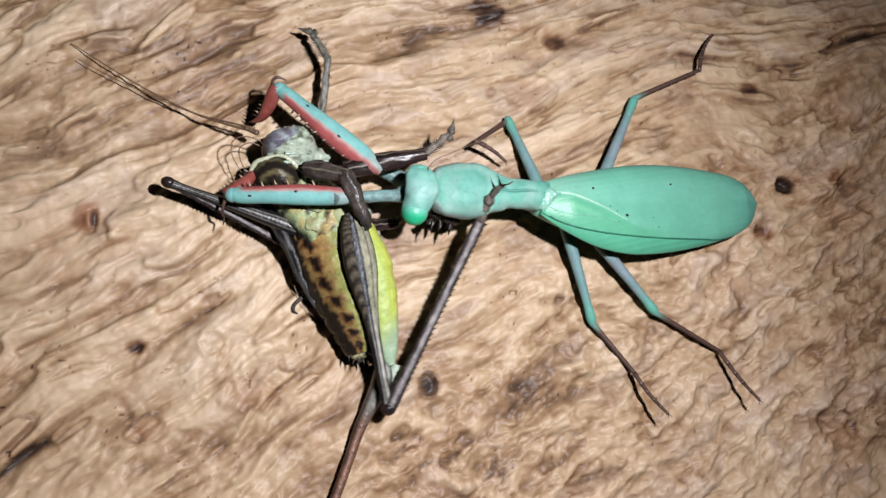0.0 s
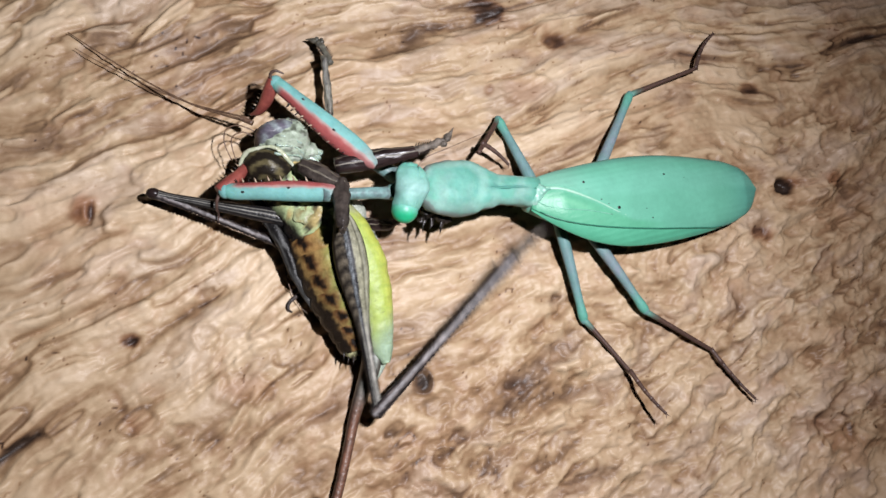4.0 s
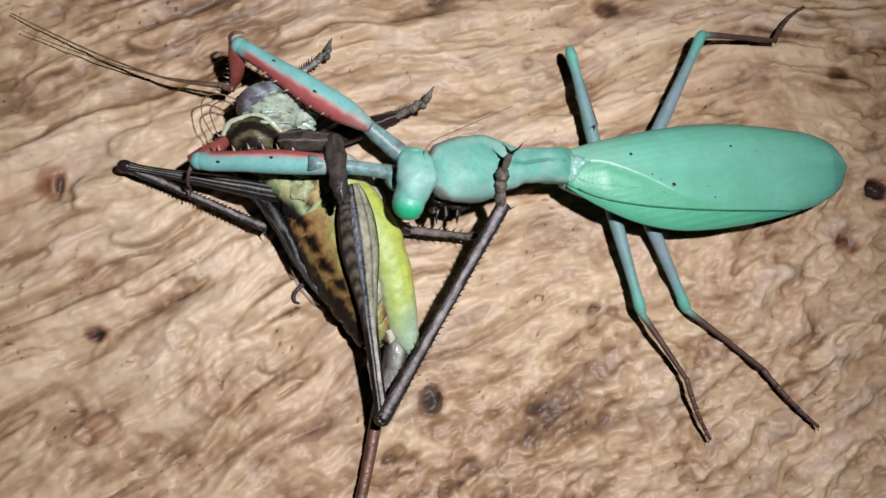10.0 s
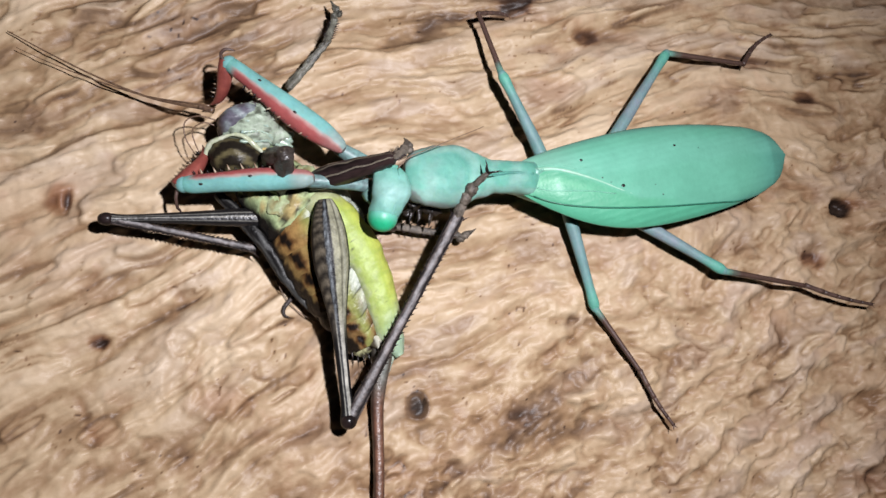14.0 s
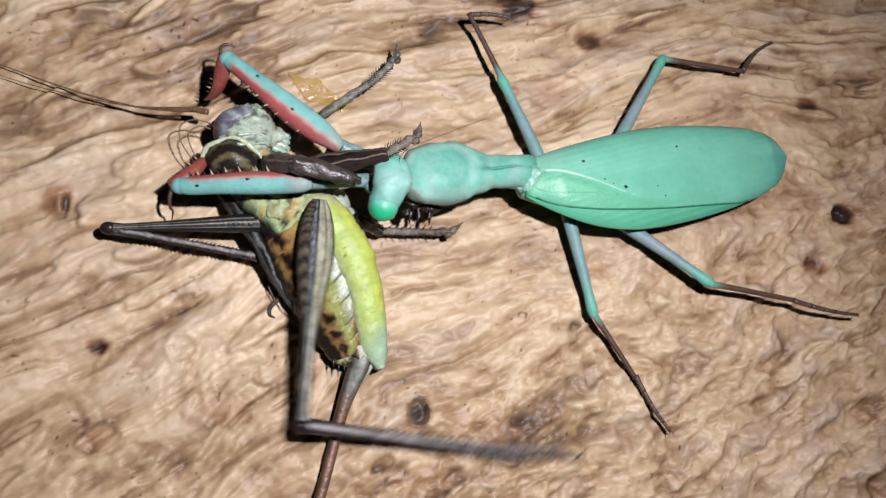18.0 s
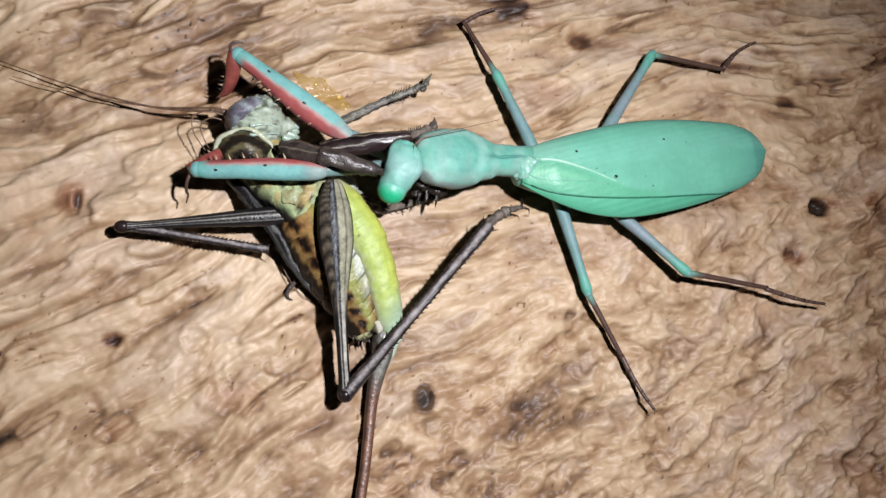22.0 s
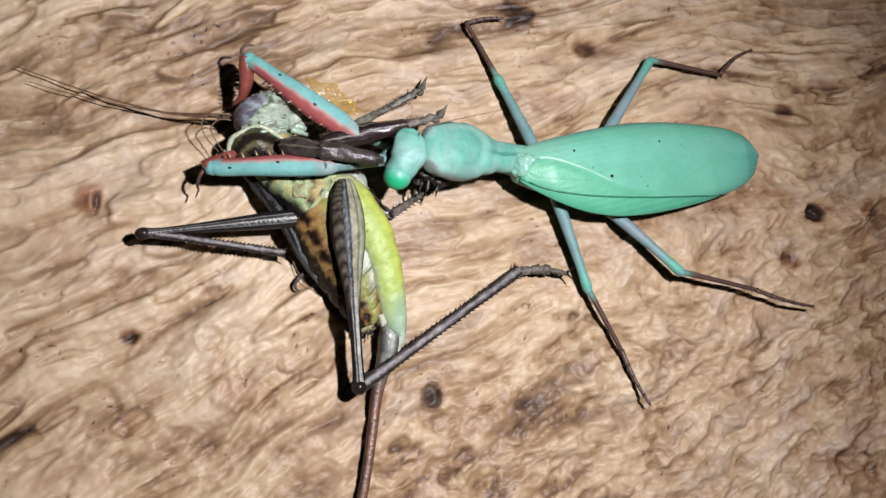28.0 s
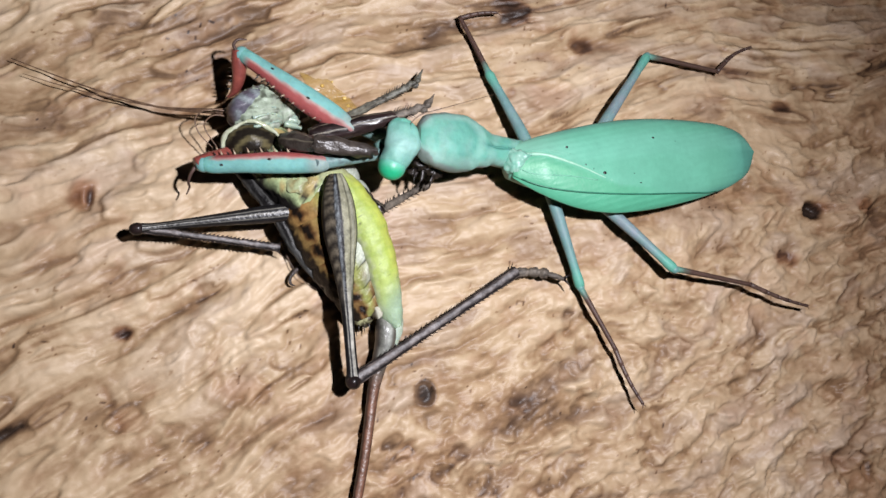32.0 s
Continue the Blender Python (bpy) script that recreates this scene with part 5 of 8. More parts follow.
def fluid():
    spill = tagged(new("spilled_fluid"), "small glossy amber puddle drying on the pale wood", "puddle")
    cx, cy = 4.5, 66.5
    base = wood_z(cx, cy)
    g = Geo()
    n, m = 56, 14
    for k in range(m + 1):
        r = k / m
        for j in range(n):
            a = 2 * np.pi * j / n
            reach = 1 + 0.22 * np.sin(2 * a + 1) + 0.14 * np.sin(5 * a) + 0.08 * np.sin(9 * a + 2)
            x, y = 5.6 * max(r, 0.01) * reach * np.cos(a), 3.3 * max(r, 0.01) * reach * np.sin(a)
            x, y = x * 0.93 - y * 0.37, y * 0.93 - x * 0.37
            top = max(wood_z(cx + x + dx, cy + y + dy) for dx in (-0.9, -0.4, 0, 0.4, 0.9) for dy in (-0.9, -0.4, 0, 0.4, 0.9))
            g.v.append((x, y, top - base + (0.12 if k < m else -0.6)))
            if k < m:
                p, q = k * n + j, k * n + (j + 1) % n
                g.f.append((p, q, q + n, p + n))
                g.m.append(0)
    part("puddle", g, AMBERWET, spill, "amber wet film")
    for x, y, r in ((-1.4, 1.2, 0.4), (3.6, -0.4, 0.5), (4.6, -2.0, 0.4), (5.2, -3.2, 0.3), (0.6, 2.2, 0.25)):
        part("droplet", Geo().ball((x, y, wood_z(cx + x, cy + y) - base + 0.2), (r, r, r * 0.7), 0, n=14), DROP, spill, "bright amber droplet")
    walk(spill, [(0, pose(-5 * MM, 42 * MM, (base - 1) * MM)), (17.1, pose(-5 * MM, 42 * MM, (base - 1) * MM)), (17.7, pose(cx * MM, cy * MM, base * MM)), (32, pose(cx * MM, cy * MM, base * MM))])
    bead = tagged(new("fluid_bead"), "murky olive-green bead of fluid from the prey", "droplet")
    part("bead", Geo().ball((0, 0, 0), (2.5, 1.7, 1.3), 0, n=22), BEAD, bead, lump=0.35)
    walk(bead, poses([(0, -3, 50, 6, 0, 0, 0), (15.8, -3, 50, 6, 0, 0, 0), (16.5, *DRIP[0], 0, 0, 20), (17.0, *DRIP[1], 0, 0, 30), (17.4, cx, cy, base - 2.2, 0, 0, 40), (32, cx, cy, base - 2.2, 0, 0, 40)]))


def motions():
    fluid()
    walk(PART['m_abdomen'], poses([
        (0, 50.6, 42.6, 15.0, 0, 11.0, 4.8), (1, 50.7, 42.8, 14.8, 0, 10.2, 5.3), (2, 49.4, 43.2, 14.5, 0, 9.5, 5.8), (3, 49.6, 43.4, 14.1, 0, 8.8, 6.0), (3.5, 49.8, 43.1, 13.9, 0, 8.4, 6.4),
        (5.5, 49.0, 43.0, 13.0, 0, 7.0, 10.3), (6, 51.1, 41.7, 12.7, 0, 6.6, 7.8), (6.5, 51.7, 43.2, 12.4, 0, 6.2, 6.2), (7, 50.1, 45.4, 12.1, 0, 5.8, 5.9), (7.5, 49.2, 47.5, 11.8, 0, 5.4, 5.6),
        (8, 49.2, 46.6, 11.5, 0, 5.0, 5.4), (8.5, 49.8, 46.2, 11.5, 0, 5.0, 6.2), (9, 50.0, 46.1, 11.5, 0, 5.0, 7.0), (9.5, 50.4, 46.3, 11.5, 0, 5.0, 7.5), (10, 50.0, 46.9, 11.5, 0, 5.0, 8.4),
        (11, 47.6, 47.8, 11.5, 0, 5.0, 9.6), (11.5, 46.4, 48.4, 11.5, 0, 5.0, 11.0), (12, 46.0, 48.4, 11.5, 0, 5.0, 12.0), (13, 45.4, 48.4, 11.5, 0, 5.0, 12.7), (14, 45.3, 48.2, 11.5, 0, 5.0, 13.2),
        (14.5, 45.4, 48.2, 11.5, 0, 5.0, 13.4), (16.5, 45.4, 49.2, 11.5, 0, 5.0, 13.2), (17, 45.4, 49.1, 11.5, 0, 5.0, 13.4), (18, 45.0, 48.9, 11.5, 0, 5.0, 13.5), (19, 45.0, 49.3, 11.5, 0, 5.0, 13.3),
        (20, 44.9, 49.9, 11.5, 0, 5.0, 12.7), (21, 44.3, 50.1, 11.5, 0, 5.0, 12.4), (21.5, 44.1, 50.7, 11.5, 0, 5.0, 12.1), (22, 44.3, 50.5, 11.5, 0, 5.0, 12.3), (23, 43.9, 51.0, 11.5, 0, 5.0, 12.0),
        (24, 43.5, 51.1, 11.5, 0, 5.0, 11.8), (25, 43.3, 51.5, 11.5, 0, 5.0, 11.8), (25.5, 43.3, 51.3, 11.5, 0, 5.0, 12.2), (27.5, 42.7, 51.6, 11.5, 0, 5.0, 11.3), (28, 42.6, 51.9, 11.5, 0, 5.0, 11.2),
        (29, 42.6, 51.9, 11.5, 0, 5.0, 11.4), (30, 42.6, 51.8, 11.5, 0, 5.0, 11.4), (31, 42.5, 51.9, 11.5, 0, 5.0, 11.2), (32, 42.2, 51.9, 11.5, 0, 5.0, 11.3),
    ]))
    walk(PART['m_pronotum'], poses([
        (0, 52.4, 43.6, 14.0, 0, -3.5, -179.5), (1, 52.8, 43.6, 13.8, 0, -4.0, -180.2), (2, 51.7, 43.7, 13.5, 0, -4.5, -180.8), (3, 51.5, 44.2, 13.2, 0, -5.3, -178.8), (3.5, 51.5, 44.1, 13.1, 0, -5.6, -177.8),
        (5.5, 49.9, 44.5, 12.4, 0, -7.0, -173.8), (6, 51.7, 43.3, 12.2, 0, -7.4, -172.8), (6.5, 52.4, 44.9, 12.0, 0, -7.8, -171.7), (7, 50.8, 47.1, 11.8, 0, -8.1, -170.7), (7.5, 50.0, 49.2, 11.7, 0, -8.5, -169.7),
        (8, 50.0, 48.4, 11.5, 0, -8.8, -168.7), (8.5, 50.3, 47.7, 11.5, 0, -8.9, -168.5), (9, 50.2, 47.4, 11.5, 0, -8.9, -168.3), (9.5, 50.2, 47.4, 11.4, 0, -8.9, -168.1), (10, 49.5, 47.8, 11.4, 0, -8.9, -167.9),
        (11, 47.9, 48.8, 11.4, 0, -8.9, -166.5), (11.5, 47.0, 49.5, 11.4, 0, -8.9, -165.8), (12, 47.0, 49.6, 11.3, 0, -9.0, -165.0), (13, 47.0, 49.2, 11.3, 0, -9.0, -168.2), (14, 47.5, 48.7, 11.3, 0, -9.0, -171.4),
        (14.5, 47.4, 48.9, 11.2, 0, -9.0, -170.7), (16.5, 46.8, 50.7, 11.1, 0, -9.1, -168.0), (17, 46.7, 50.8, 11.1, 0, -9.1, -167.3), (18, 46.3, 51.0, 11.1, 0, -9.6, -168.1), (19, 46.3, 51.7, 11.0, 0, -10.2, -168.8),
        (20, 46.3, 52.7, 11.0, 0, -10.7, -169.5), (21, 46.4, 52.5, 10.5, 0, -12.3, -170.1), (21.5, 46.5, 53.0, 10.2, 0, -13.1, -170.4), (22, 47.1, 52.6, 10.0, 0, -14.0, -170.8), (23, 47.4, 52.7, 9.5, 0, -15.6, -171.4),
        (24, 46.7, 53.1, 9.3, 0, -16.5, -172.0), (25, 46.2, 53.9, 9.1, 0, -17.5, -172.6), (25.5, 46.1, 53.9, 9.0, 0, -17.9, -172.9), (27.5, 45.5, 53.9, 8.7, 0, -19.3, -173.1), (28, 45.4, 54.1, 8.6, 0, -19.6, -173.2),
        (29, 45.4, 53.9, 8.5, 0, -20.3, -173.3), (30, 45.6, 54.0, 8.5, 0, -20.3, -174.1), (31, 45.7, 54.3, 8.5, 0, -20.3, -174.8), (32, 45.7, 54.5, 8.5, 0, -20.3, -175.6),
    ]))
    walk(PART['m_head'], poses([
        (0, 24.8, 42.0, 17.5, 0, -5, 83), (1, 24.4, 41.9, 17.5, 0, -5, 84), (2, 23.6, 43.4, 17.5, 0, -5, 82), (3.5, 23.6, 42.2, 17.5, 0, -5, 84),
        (6, 24.2, 39.4, 17.5, 0, -5, 80), (7, 23.6, 41.5, 17.5, 0, -5, 85), (8, 22.6, 41.3, 17.5, 0, -5, 84), (9, 22.9, 41.0, 17.5, 0, -4, 81),
        (10, 22.4, 40.1, 17.5, 0, -5, 87), (11, 21.1, 39.6, 17.5, 0, -4, 92), (12, 19.8, 40.1, 17.5, 0, -5, 91), (13, 19.5, 40.1, 17.5, 0, -6, 86),
        (14, 20.0, 40.5, 17.5, 0, -6, 86), (17, 19.6, 41.7, 17.5, 0, -6, 90), (18, 19.4, 43.2, 17.5, 0, -5, 85), (19, 19.7, 43.4, 17.5, 0, -6, 86),
        (20, 19.3, 44.1, 17.5, 0, -5, 85), (21, 19.9, 44.8, 17.5, 0, -6, 79), (22, 19.9, 45.5, 17.5, 0, -6, 77), (23, 19.9, 46.4, 17.5, 0, -6, 77),
        (25, 19.1, 47.8, 17.5, 0, -5, 77), (28, 18.6, 48.8, 17.5, 0, -5, 77), (32, 18.5, 50.1, 17.5, 0, -6, 80),
    ]))
    walk(PART['m_fem_u'], poses([
        (0, 16.6, 47.4, 15.1, 0, 5, 141), (1, 16.5, 47.8, 15.2, 0, 5, 141), (2, 15.3, 47.9, 15.2, 0, 5, 138), (3.5, 16.3, 47.6, 15.2, 0, 5, 140),
        (6, 15.5, 47.6, 15.0, 0, 4, 143), (7, 14.1, 48.4, 15.1, 0, 4, 144), (8, 13.0, 49.0, 15.0, 0, 4, 151), (9, 13.8, 50.4, 15.0, 0, 4, 150),
        (10, 13.4, 50.1, 15.0, 0, 4, 152), (11, 11.3, 50.6, 15.0, 0, 4, 156), (12, 9.8, 51.0, 15.0, 0, 4, 155), (13, 9.9, 51.0, 15.0, 0, 4, 154),
        (14, 10.4, 49.6, 14.8, 0, 4, 147), (17, 10.0, 49.7, 15.0, 0, 4, 146), (18, 9.4, 50.4, 15.0, 0, 4, 146), (19, 9.6, 50.5, 15.0, 0, 4, 148),
        (20, 9.7, 51.6, 15.0, 0, 4, 148), (21, 9.8, 51.7, 15.0, 0, 4, 149), (22, 9.7, 51.7, 15.0, 0, 4, 147), (23, 9.7, 52.1, 15.1, 0, 5, 147),
        (25, 9.7, 52.5, 15.1, 0, 5, 149), (28, 9.2, 52.7, 15.2, 0, 5, 149), (32, 9.2, 53.4, 15.2, 0, 5, 150),
    ]))
    walk(PART['m_tib_u'], poses([
        (0, -4.0, 63.7, 13.0, 0, 37, -126), (1, -3.8, 64.4, 13.0, 0, 38, -121), (2, -4.3, 65.4, 13.0, 0, 34, -122), (3.5, -3.8, 64.4, 13.0, 0, 37, -125),
        (6, -5.4, 63.3, 13.0, 0, 44, -128), (7, -7.0, 64.0, 13.0, 0, 35, -121), (8, -10.0, 61.5, 13.0, 0, 44, -100), (9, -9.0, 63.6, 13.0, 0, 47, -105),
        (10, -9.7, 62.4, 13.0, 0, 48, -103), (11, -12.8, 61.2, 13.0, 0, 48, -88), (12, -13.9, 62.2, 13.0, 0, 46, -89), (13, -13.6, 62.7, 13.0, 0, 46, -99),
        (14, -11.6, 63.9, 13.0, 0, 40, -109), (17, -11.7, 64.4, 13.0, 0, 36, -116), (18, -12.2, 65.1, 13.0, 0, 37, -114), (19, -12.7, 64.3, 13.0, 0, 37, -110),
        (20, -12.6, 65.4, 13.0, 0, 38, -107), (21, -12.7, 65.2, 13.0, 0, 39, -104), (22, -12.4, 65.8, 13.0, 0, 38, -108), (23, -12.4, 66.3, 13.0, 0, 37, -106),
        (25, -12.8, 66.0, 13.0, 0, 38, -105), (28, -13.3, 66.1, 13.0, 0, 32, -97), (32, -13.5, 66.5, 13.0, 0, 35, -97),
    ]))
    walk(PART['m_cox_u'], poses([
        (0, 30.0, 45.2, 8.0, 0, 0, 159), (1, 29.6, 45.1, 8.0, 0, 0, 156), (2, 28.2, 46.3, 8.0, 0, 0, 158), (3.5, 28.6, 45.5, 8.0, 0, 0, 156),
        (6, 29.1, 42.9, 8.0, 0, 0, 151), (7, 28.1, 45.6, 8.0, 0, 0, 158), (8, 27.0, 45.6, 8.0, 0, 0, 157), (9, 27.1, 45.8, 8.0, 0, 0, 151),
        (10, 26.5, 44.8, 8.0, 0, 0, 149), (11, 25.1, 44.3, 8.0, 0, 0, 147), (12, 24.1, 44.6, 8.0, 0, 0, 148), (13, 23.8, 45.7, 8.0, 0, 0, 151),
        (14, 24.0, 46.0, 8.0, 0, 0, 158), (17, 23.7, 47.2, 8.0, 0, 0, 161), (18, 23.8, 48.5, 8.0, 0, 0, 163), (19, 24.2, 48.8, 8.0, 0, 0, 163),
        (20, 23.6, 49.7, 8.0, 0, 0, 161), (21, 25.0, 50.7, 8.0, 0, 0, 166), (22, 25.1, 50.9, 8.0, 0, 0, 167), (23, 25.5, 51.9, 8.0, 0, 0, 168),
        (28, 24.4, 53.8, 8.0, 0, 0, 171), (32, 23.8, 54.6, 8.0, 0, 0, 170),
    ]))
    walk(PART['m_fem_l'], poses([
        (0, 10.5, 40.4, 17.1, 0, 12, 179), (1, 10.9, 40.8, 17.1, 0, 13, 179), (2, 9.3, 41.3, 17.0, 0, 12, 178), (3.5, 9.8, 40.0, 17.1, 0, 13, 179),
        (6, 10.3, 40.4, 17.1, 0, 12, 180), (7, 9.1, 39.6, 16.9, 0, 12, 183), (8, 8.8, 41.0, 17.1, 0, 13, 185), (9, 9.0, 42.9, 17.1, 0, 13, 181),
        (10, 8.6, 41.4, 17.0, 0, 12, 181), (11, 6.6, 41.3, 17.8, 0, 14, 183), (12, 5.7, 41.8, 17.5, 0, 14, 184), (13, 5.2, 40.0, 18.1, 0, 15, 184),
        (14, 5.6, 41.6, 18.1, 0, 15, 185), (17, 5.3, 41.5, 17.7, 0, 14, 184), (18, 4.9, 41.5, 17.7, 0, 14, 184), (19, 5.2, 41.5, 17.6, 0, 14, 184),
        (20, 5.0, 42.5, 17.5, 0, 14, 182), (21, 5.4, 42.9, 17.7, 0, 14, 182), (22, 5.4, 43.4, 17.4, 0, 13, 182), (23, 5.3, 44.4, 17.4, 0, 13, 184),
        (25, 5.2, 44.3, 17.1, 0, 13, 183), (28, 4.8, 45.1, 17.1, 0, 13, 184), (32, 4.6, 44.9, 17.1, 0, 13, 184),
    ]))
    walk(PART['m_tib_l'], poses([
        (0, -12.3, 40.9, 12.0, 0, 14, 54), (1, -11.9, 41.2, 12.0, 0, 14, 56), (2, -13.5, 42.0, 12.0, 0, 15, 53), (3.5, -13.0, 40.5, 12.0, 0, 14, 59),
        (6, -12.5, 40.5, 12.0, 0, 15, 59), (7, -13.7, 38.5, 12.0, 0, 14, 64), (8, -13.9, 39.2, 12.0, 0, 15, 57), (9, -13.8, 42.4, 12.0, 0, 16, 48),
        (10, -14.2, 41.0, 12.0, 0, 16, 55), (11, -16.1, 40.1, 12.0, 0, 14, 59), (12, -17.0, 40.4, 12.0, 0, 14, 61), (13, -17.3, 38.4, 12.0, 0, 13, 69),
        (14, -16.9, 39.6, 12.0, 0, 14, 68), (17, -17.3, 40.1, 12.0, 0, 14, 65), (18, -17.8, 40.1, 12.0, 0, 14, 60), (19, -17.5, 39.9, 12.0, 0, 15, 59),
        (20, -17.7, 41.7, 12.0, 0, 16, 53), (21, -17.3, 42.3, 12.0, 0, 16, 57), (22, -17.3, 42.6, 12.0, 0, 16, 54), (23, -17.4, 42.7, 12.0, 0, 16, 56),
        (28, -18.0, 43.7, 12.0, 0, 17, 46), (32, -18.2, 43.5, 12.0, 0, 18, 45),
    ]))
    walk(PART['m_cox_l'], poses([
        (0, 28.7, 43.2, 15.0, 0, -6, -171), (1, 28.3, 43.0, 15.0, 0, -6, -173), (2, 27.0, 44.2, 15.0, 0, -6, -171), (3.5, 27.4, 43.4, 15.0, 0, -6, -170),
        (6, 28.0, 40.8, 15.0, 0, -6, -179), (7, 27.1, 43.3, 15.0, 0, -6, -168), (8, 26.3, 43.3, 15.0, 0, -6, -173), (9, 26.4, 43.5, 15.0, 0, -6, -178),
        (10, 25.8, 42.6, 15.0, 0, -7, -176), (11, 24.5, 42.2, 15.0, 0, -5, -177), (12, 23.5, 42.4, 15.0, 0, -6, -178), (13, 23.3, 43.5, 15.0, 0, -5, -170),
        (14, 23.4, 43.7, 15.0, 0, -5, -174), (17, 23.1, 45.0, 15.0, 0, -5, -170), (18, 23.2, 46.2, 15.0, 0, -5, -167), (19, 23.6, 46.4, 15.0, 0, -5, -166),
        (20, 22.9, 47.2, 15.0, 0, -6, -167), (21, 24.0, 48.3, 15.0, 0, -5, -166), (22, 24.1, 48.5, 15.0, 0, -5, -166), (23, 24.3, 49.5, 15.0, 0, -5, -166),
        (25, 23.8, 50.3, 15.0, 0, -6, -163), (28, 23.3, 51.3, 15.0, 0, -6, -162), (32, 22.8, 52.1, 15.0, 0, -6, -159),
    ]))
    walk(PART['m_umf'], poses([
        (0, 53.5, 49.3, 6.0, 0, 15, 108), (1, 52.9, 49.7, 6.0, 0, 16, 109), (2, 52.6, 49.5, 6.0, 0, 16, 112), (3.5, 52.6, 49.0, 6.0, 0, 16, 112),
        (6, 56.0, 49.9, 6.0, 0, 3, 117), (7, 56.3, 53.8, 6.0, 0, 9, 105), (8, 55.8, 55.4, 6.0, 0, 2, 104), (9, 56.7, 54.8, 6.0, 0, 2, 107),
        (10, 56.8, 56.2, 6.0, 0, -3, 108), (11, 54.7, 57.5, 6.0, 0, -7, 127), (12, 52.1, 57.7, 6.0, 0, -6, 128), (13, 50.6, 57.0, 6.0, 0, -7, 125),
        (14, 50.3, 56.5, 6.0, 0, -7, 122), (17, 49.6, 56.7, 6.0, 0, -7, 121), (18, 49.0, 57.1, 6.0, 0, 2, 118), (19, 49.0, 57.5, 6.0, 0, 0, 120),
        (20, 48.4, 58.2, 6.0, 0, 4, 117), (21, 48.1, 58.6, 6.0, 0, 11, 114), (22, 48.4, 58.2, 6.0, 0, 3, 118), (23, 47.9, 58.7, 6.0, 0, 7, 118),
        (25, 47.5, 59.3, 6.0, 0, 10, 115), (28, 47.0, 59.9, 6.0, 0, 12, 116), (32, 46.6, 60.0, 6.0, 0, 11, 118),
    ]))
    walk(PART['m_umt'], poses([
        (0, 48.5, 65.0, 1.4, 0, -30, -139), (1, 47.5, 65.3, 1.2, 0, -33, -135), (2, 46.5, 64.8, 1.3, 0, -35, -130), (3.5, 46.4, 64.4, 1.4, 0, -35, -132),
        (6, 48.4, 65.2, 5.0, 0, 22, -23), (7, 51.9, 70.2, 3.3, 0, -17, -66), (8, 51.6, 72.1, 5.5, 0, -6, -71), (9, 51.6, 71.2, 5.5, 0, -6, -68),
        (10, 51.5, 72.5, 6.8, 0, 25, -56), (11, 44.5, 71.2, 8.0, 0, 28, 73), (12, 41.6, 71.2, 7.9, 0, 4, 108), (13, 40.8, 71.0, 8.0, 0, 4, 108),
        (14, 41.2, 70.9, 8.0, 0, 4, 112), (17, 40.9, 71.4, 8.0, 0, 5, 116), (18, 41.0, 72.3, 5.5, 0, -5, 122), (19, 40.4, 72.4, 6.1, 0, 3, 117),
        (20, 40.5, 73.4, 4.8, 0, 8, 117), (21, 41.1, 73.9, 2.8, 0, 4, 122), (22, 40.3, 73.3, 5.1, 0, 12, 119), (23, 40.0, 73.8, 3.8, 0, 8, 121),
        (25, 40.4, 74.7, 3.0, 0, 5, 123), (28, 39.7, 75.0, 2.3, 0, 2, 122), (32, 38.7, 74.9, 2.8, 0, 4, 119),
    ]))
    walk(PART['m_ums'], poses([
        (0, 39.0, 56.8, 8.7, 0, 17, -27), (1, 38.9, 56.7, 9.1, 0, 20, -25), (2, 38.9, 55.7, 9.7, 0, 31, -18), (3.5, 38.5, 55.5, 9.7, 0, 26, -17),
        (6, 60.7, 60.0, -0.4, 0, -46, -167), (7, 57.5, 57.5, 7.5, 0, 69, -306), (8, 56.3, 58.5, 7.1, 0, 69, -322), (9, 57.0, 57.9, 7.1, 0, 71, -321),
        (10, 58.7, 61.6, 0.6, 0, -56, -481), (11, 48.2, 83.4, 1.2, 0, -4, -410), (12, 37.2, 85.0, 6.8, 0, 5, -252), (13, 36.5, 84.8, 7.0, 0, 11, -302),
        (14, 35.7, 84.3, 6.9, 0, 26, -341), (17, 34.5, 84.4, 6.9, 0, 6, -356), (18, 33.4, 84.6, 6.8, 0, 5, -355), (19, 33.8, 85.2, 5.3, 0, 17, -345),
        (20, 33.9, 86.2, 2.8, 0, 7, -352), (21, 33.4, 86.2, 1.8, 0, 0, -334), (22, 33.5, 85.8, 2.0, 0, 0, -330), (23, 32.7, 86.1, 1.7, 0, -9, -337),
        (25, 32.5, 86.8, 1.7, 0, -9, -343), (28, 32.1, 87.3, 1.8, 0, -5, -347), (32, 31.7, 87.6, 1.7, 0, -7, -347),
    ]))
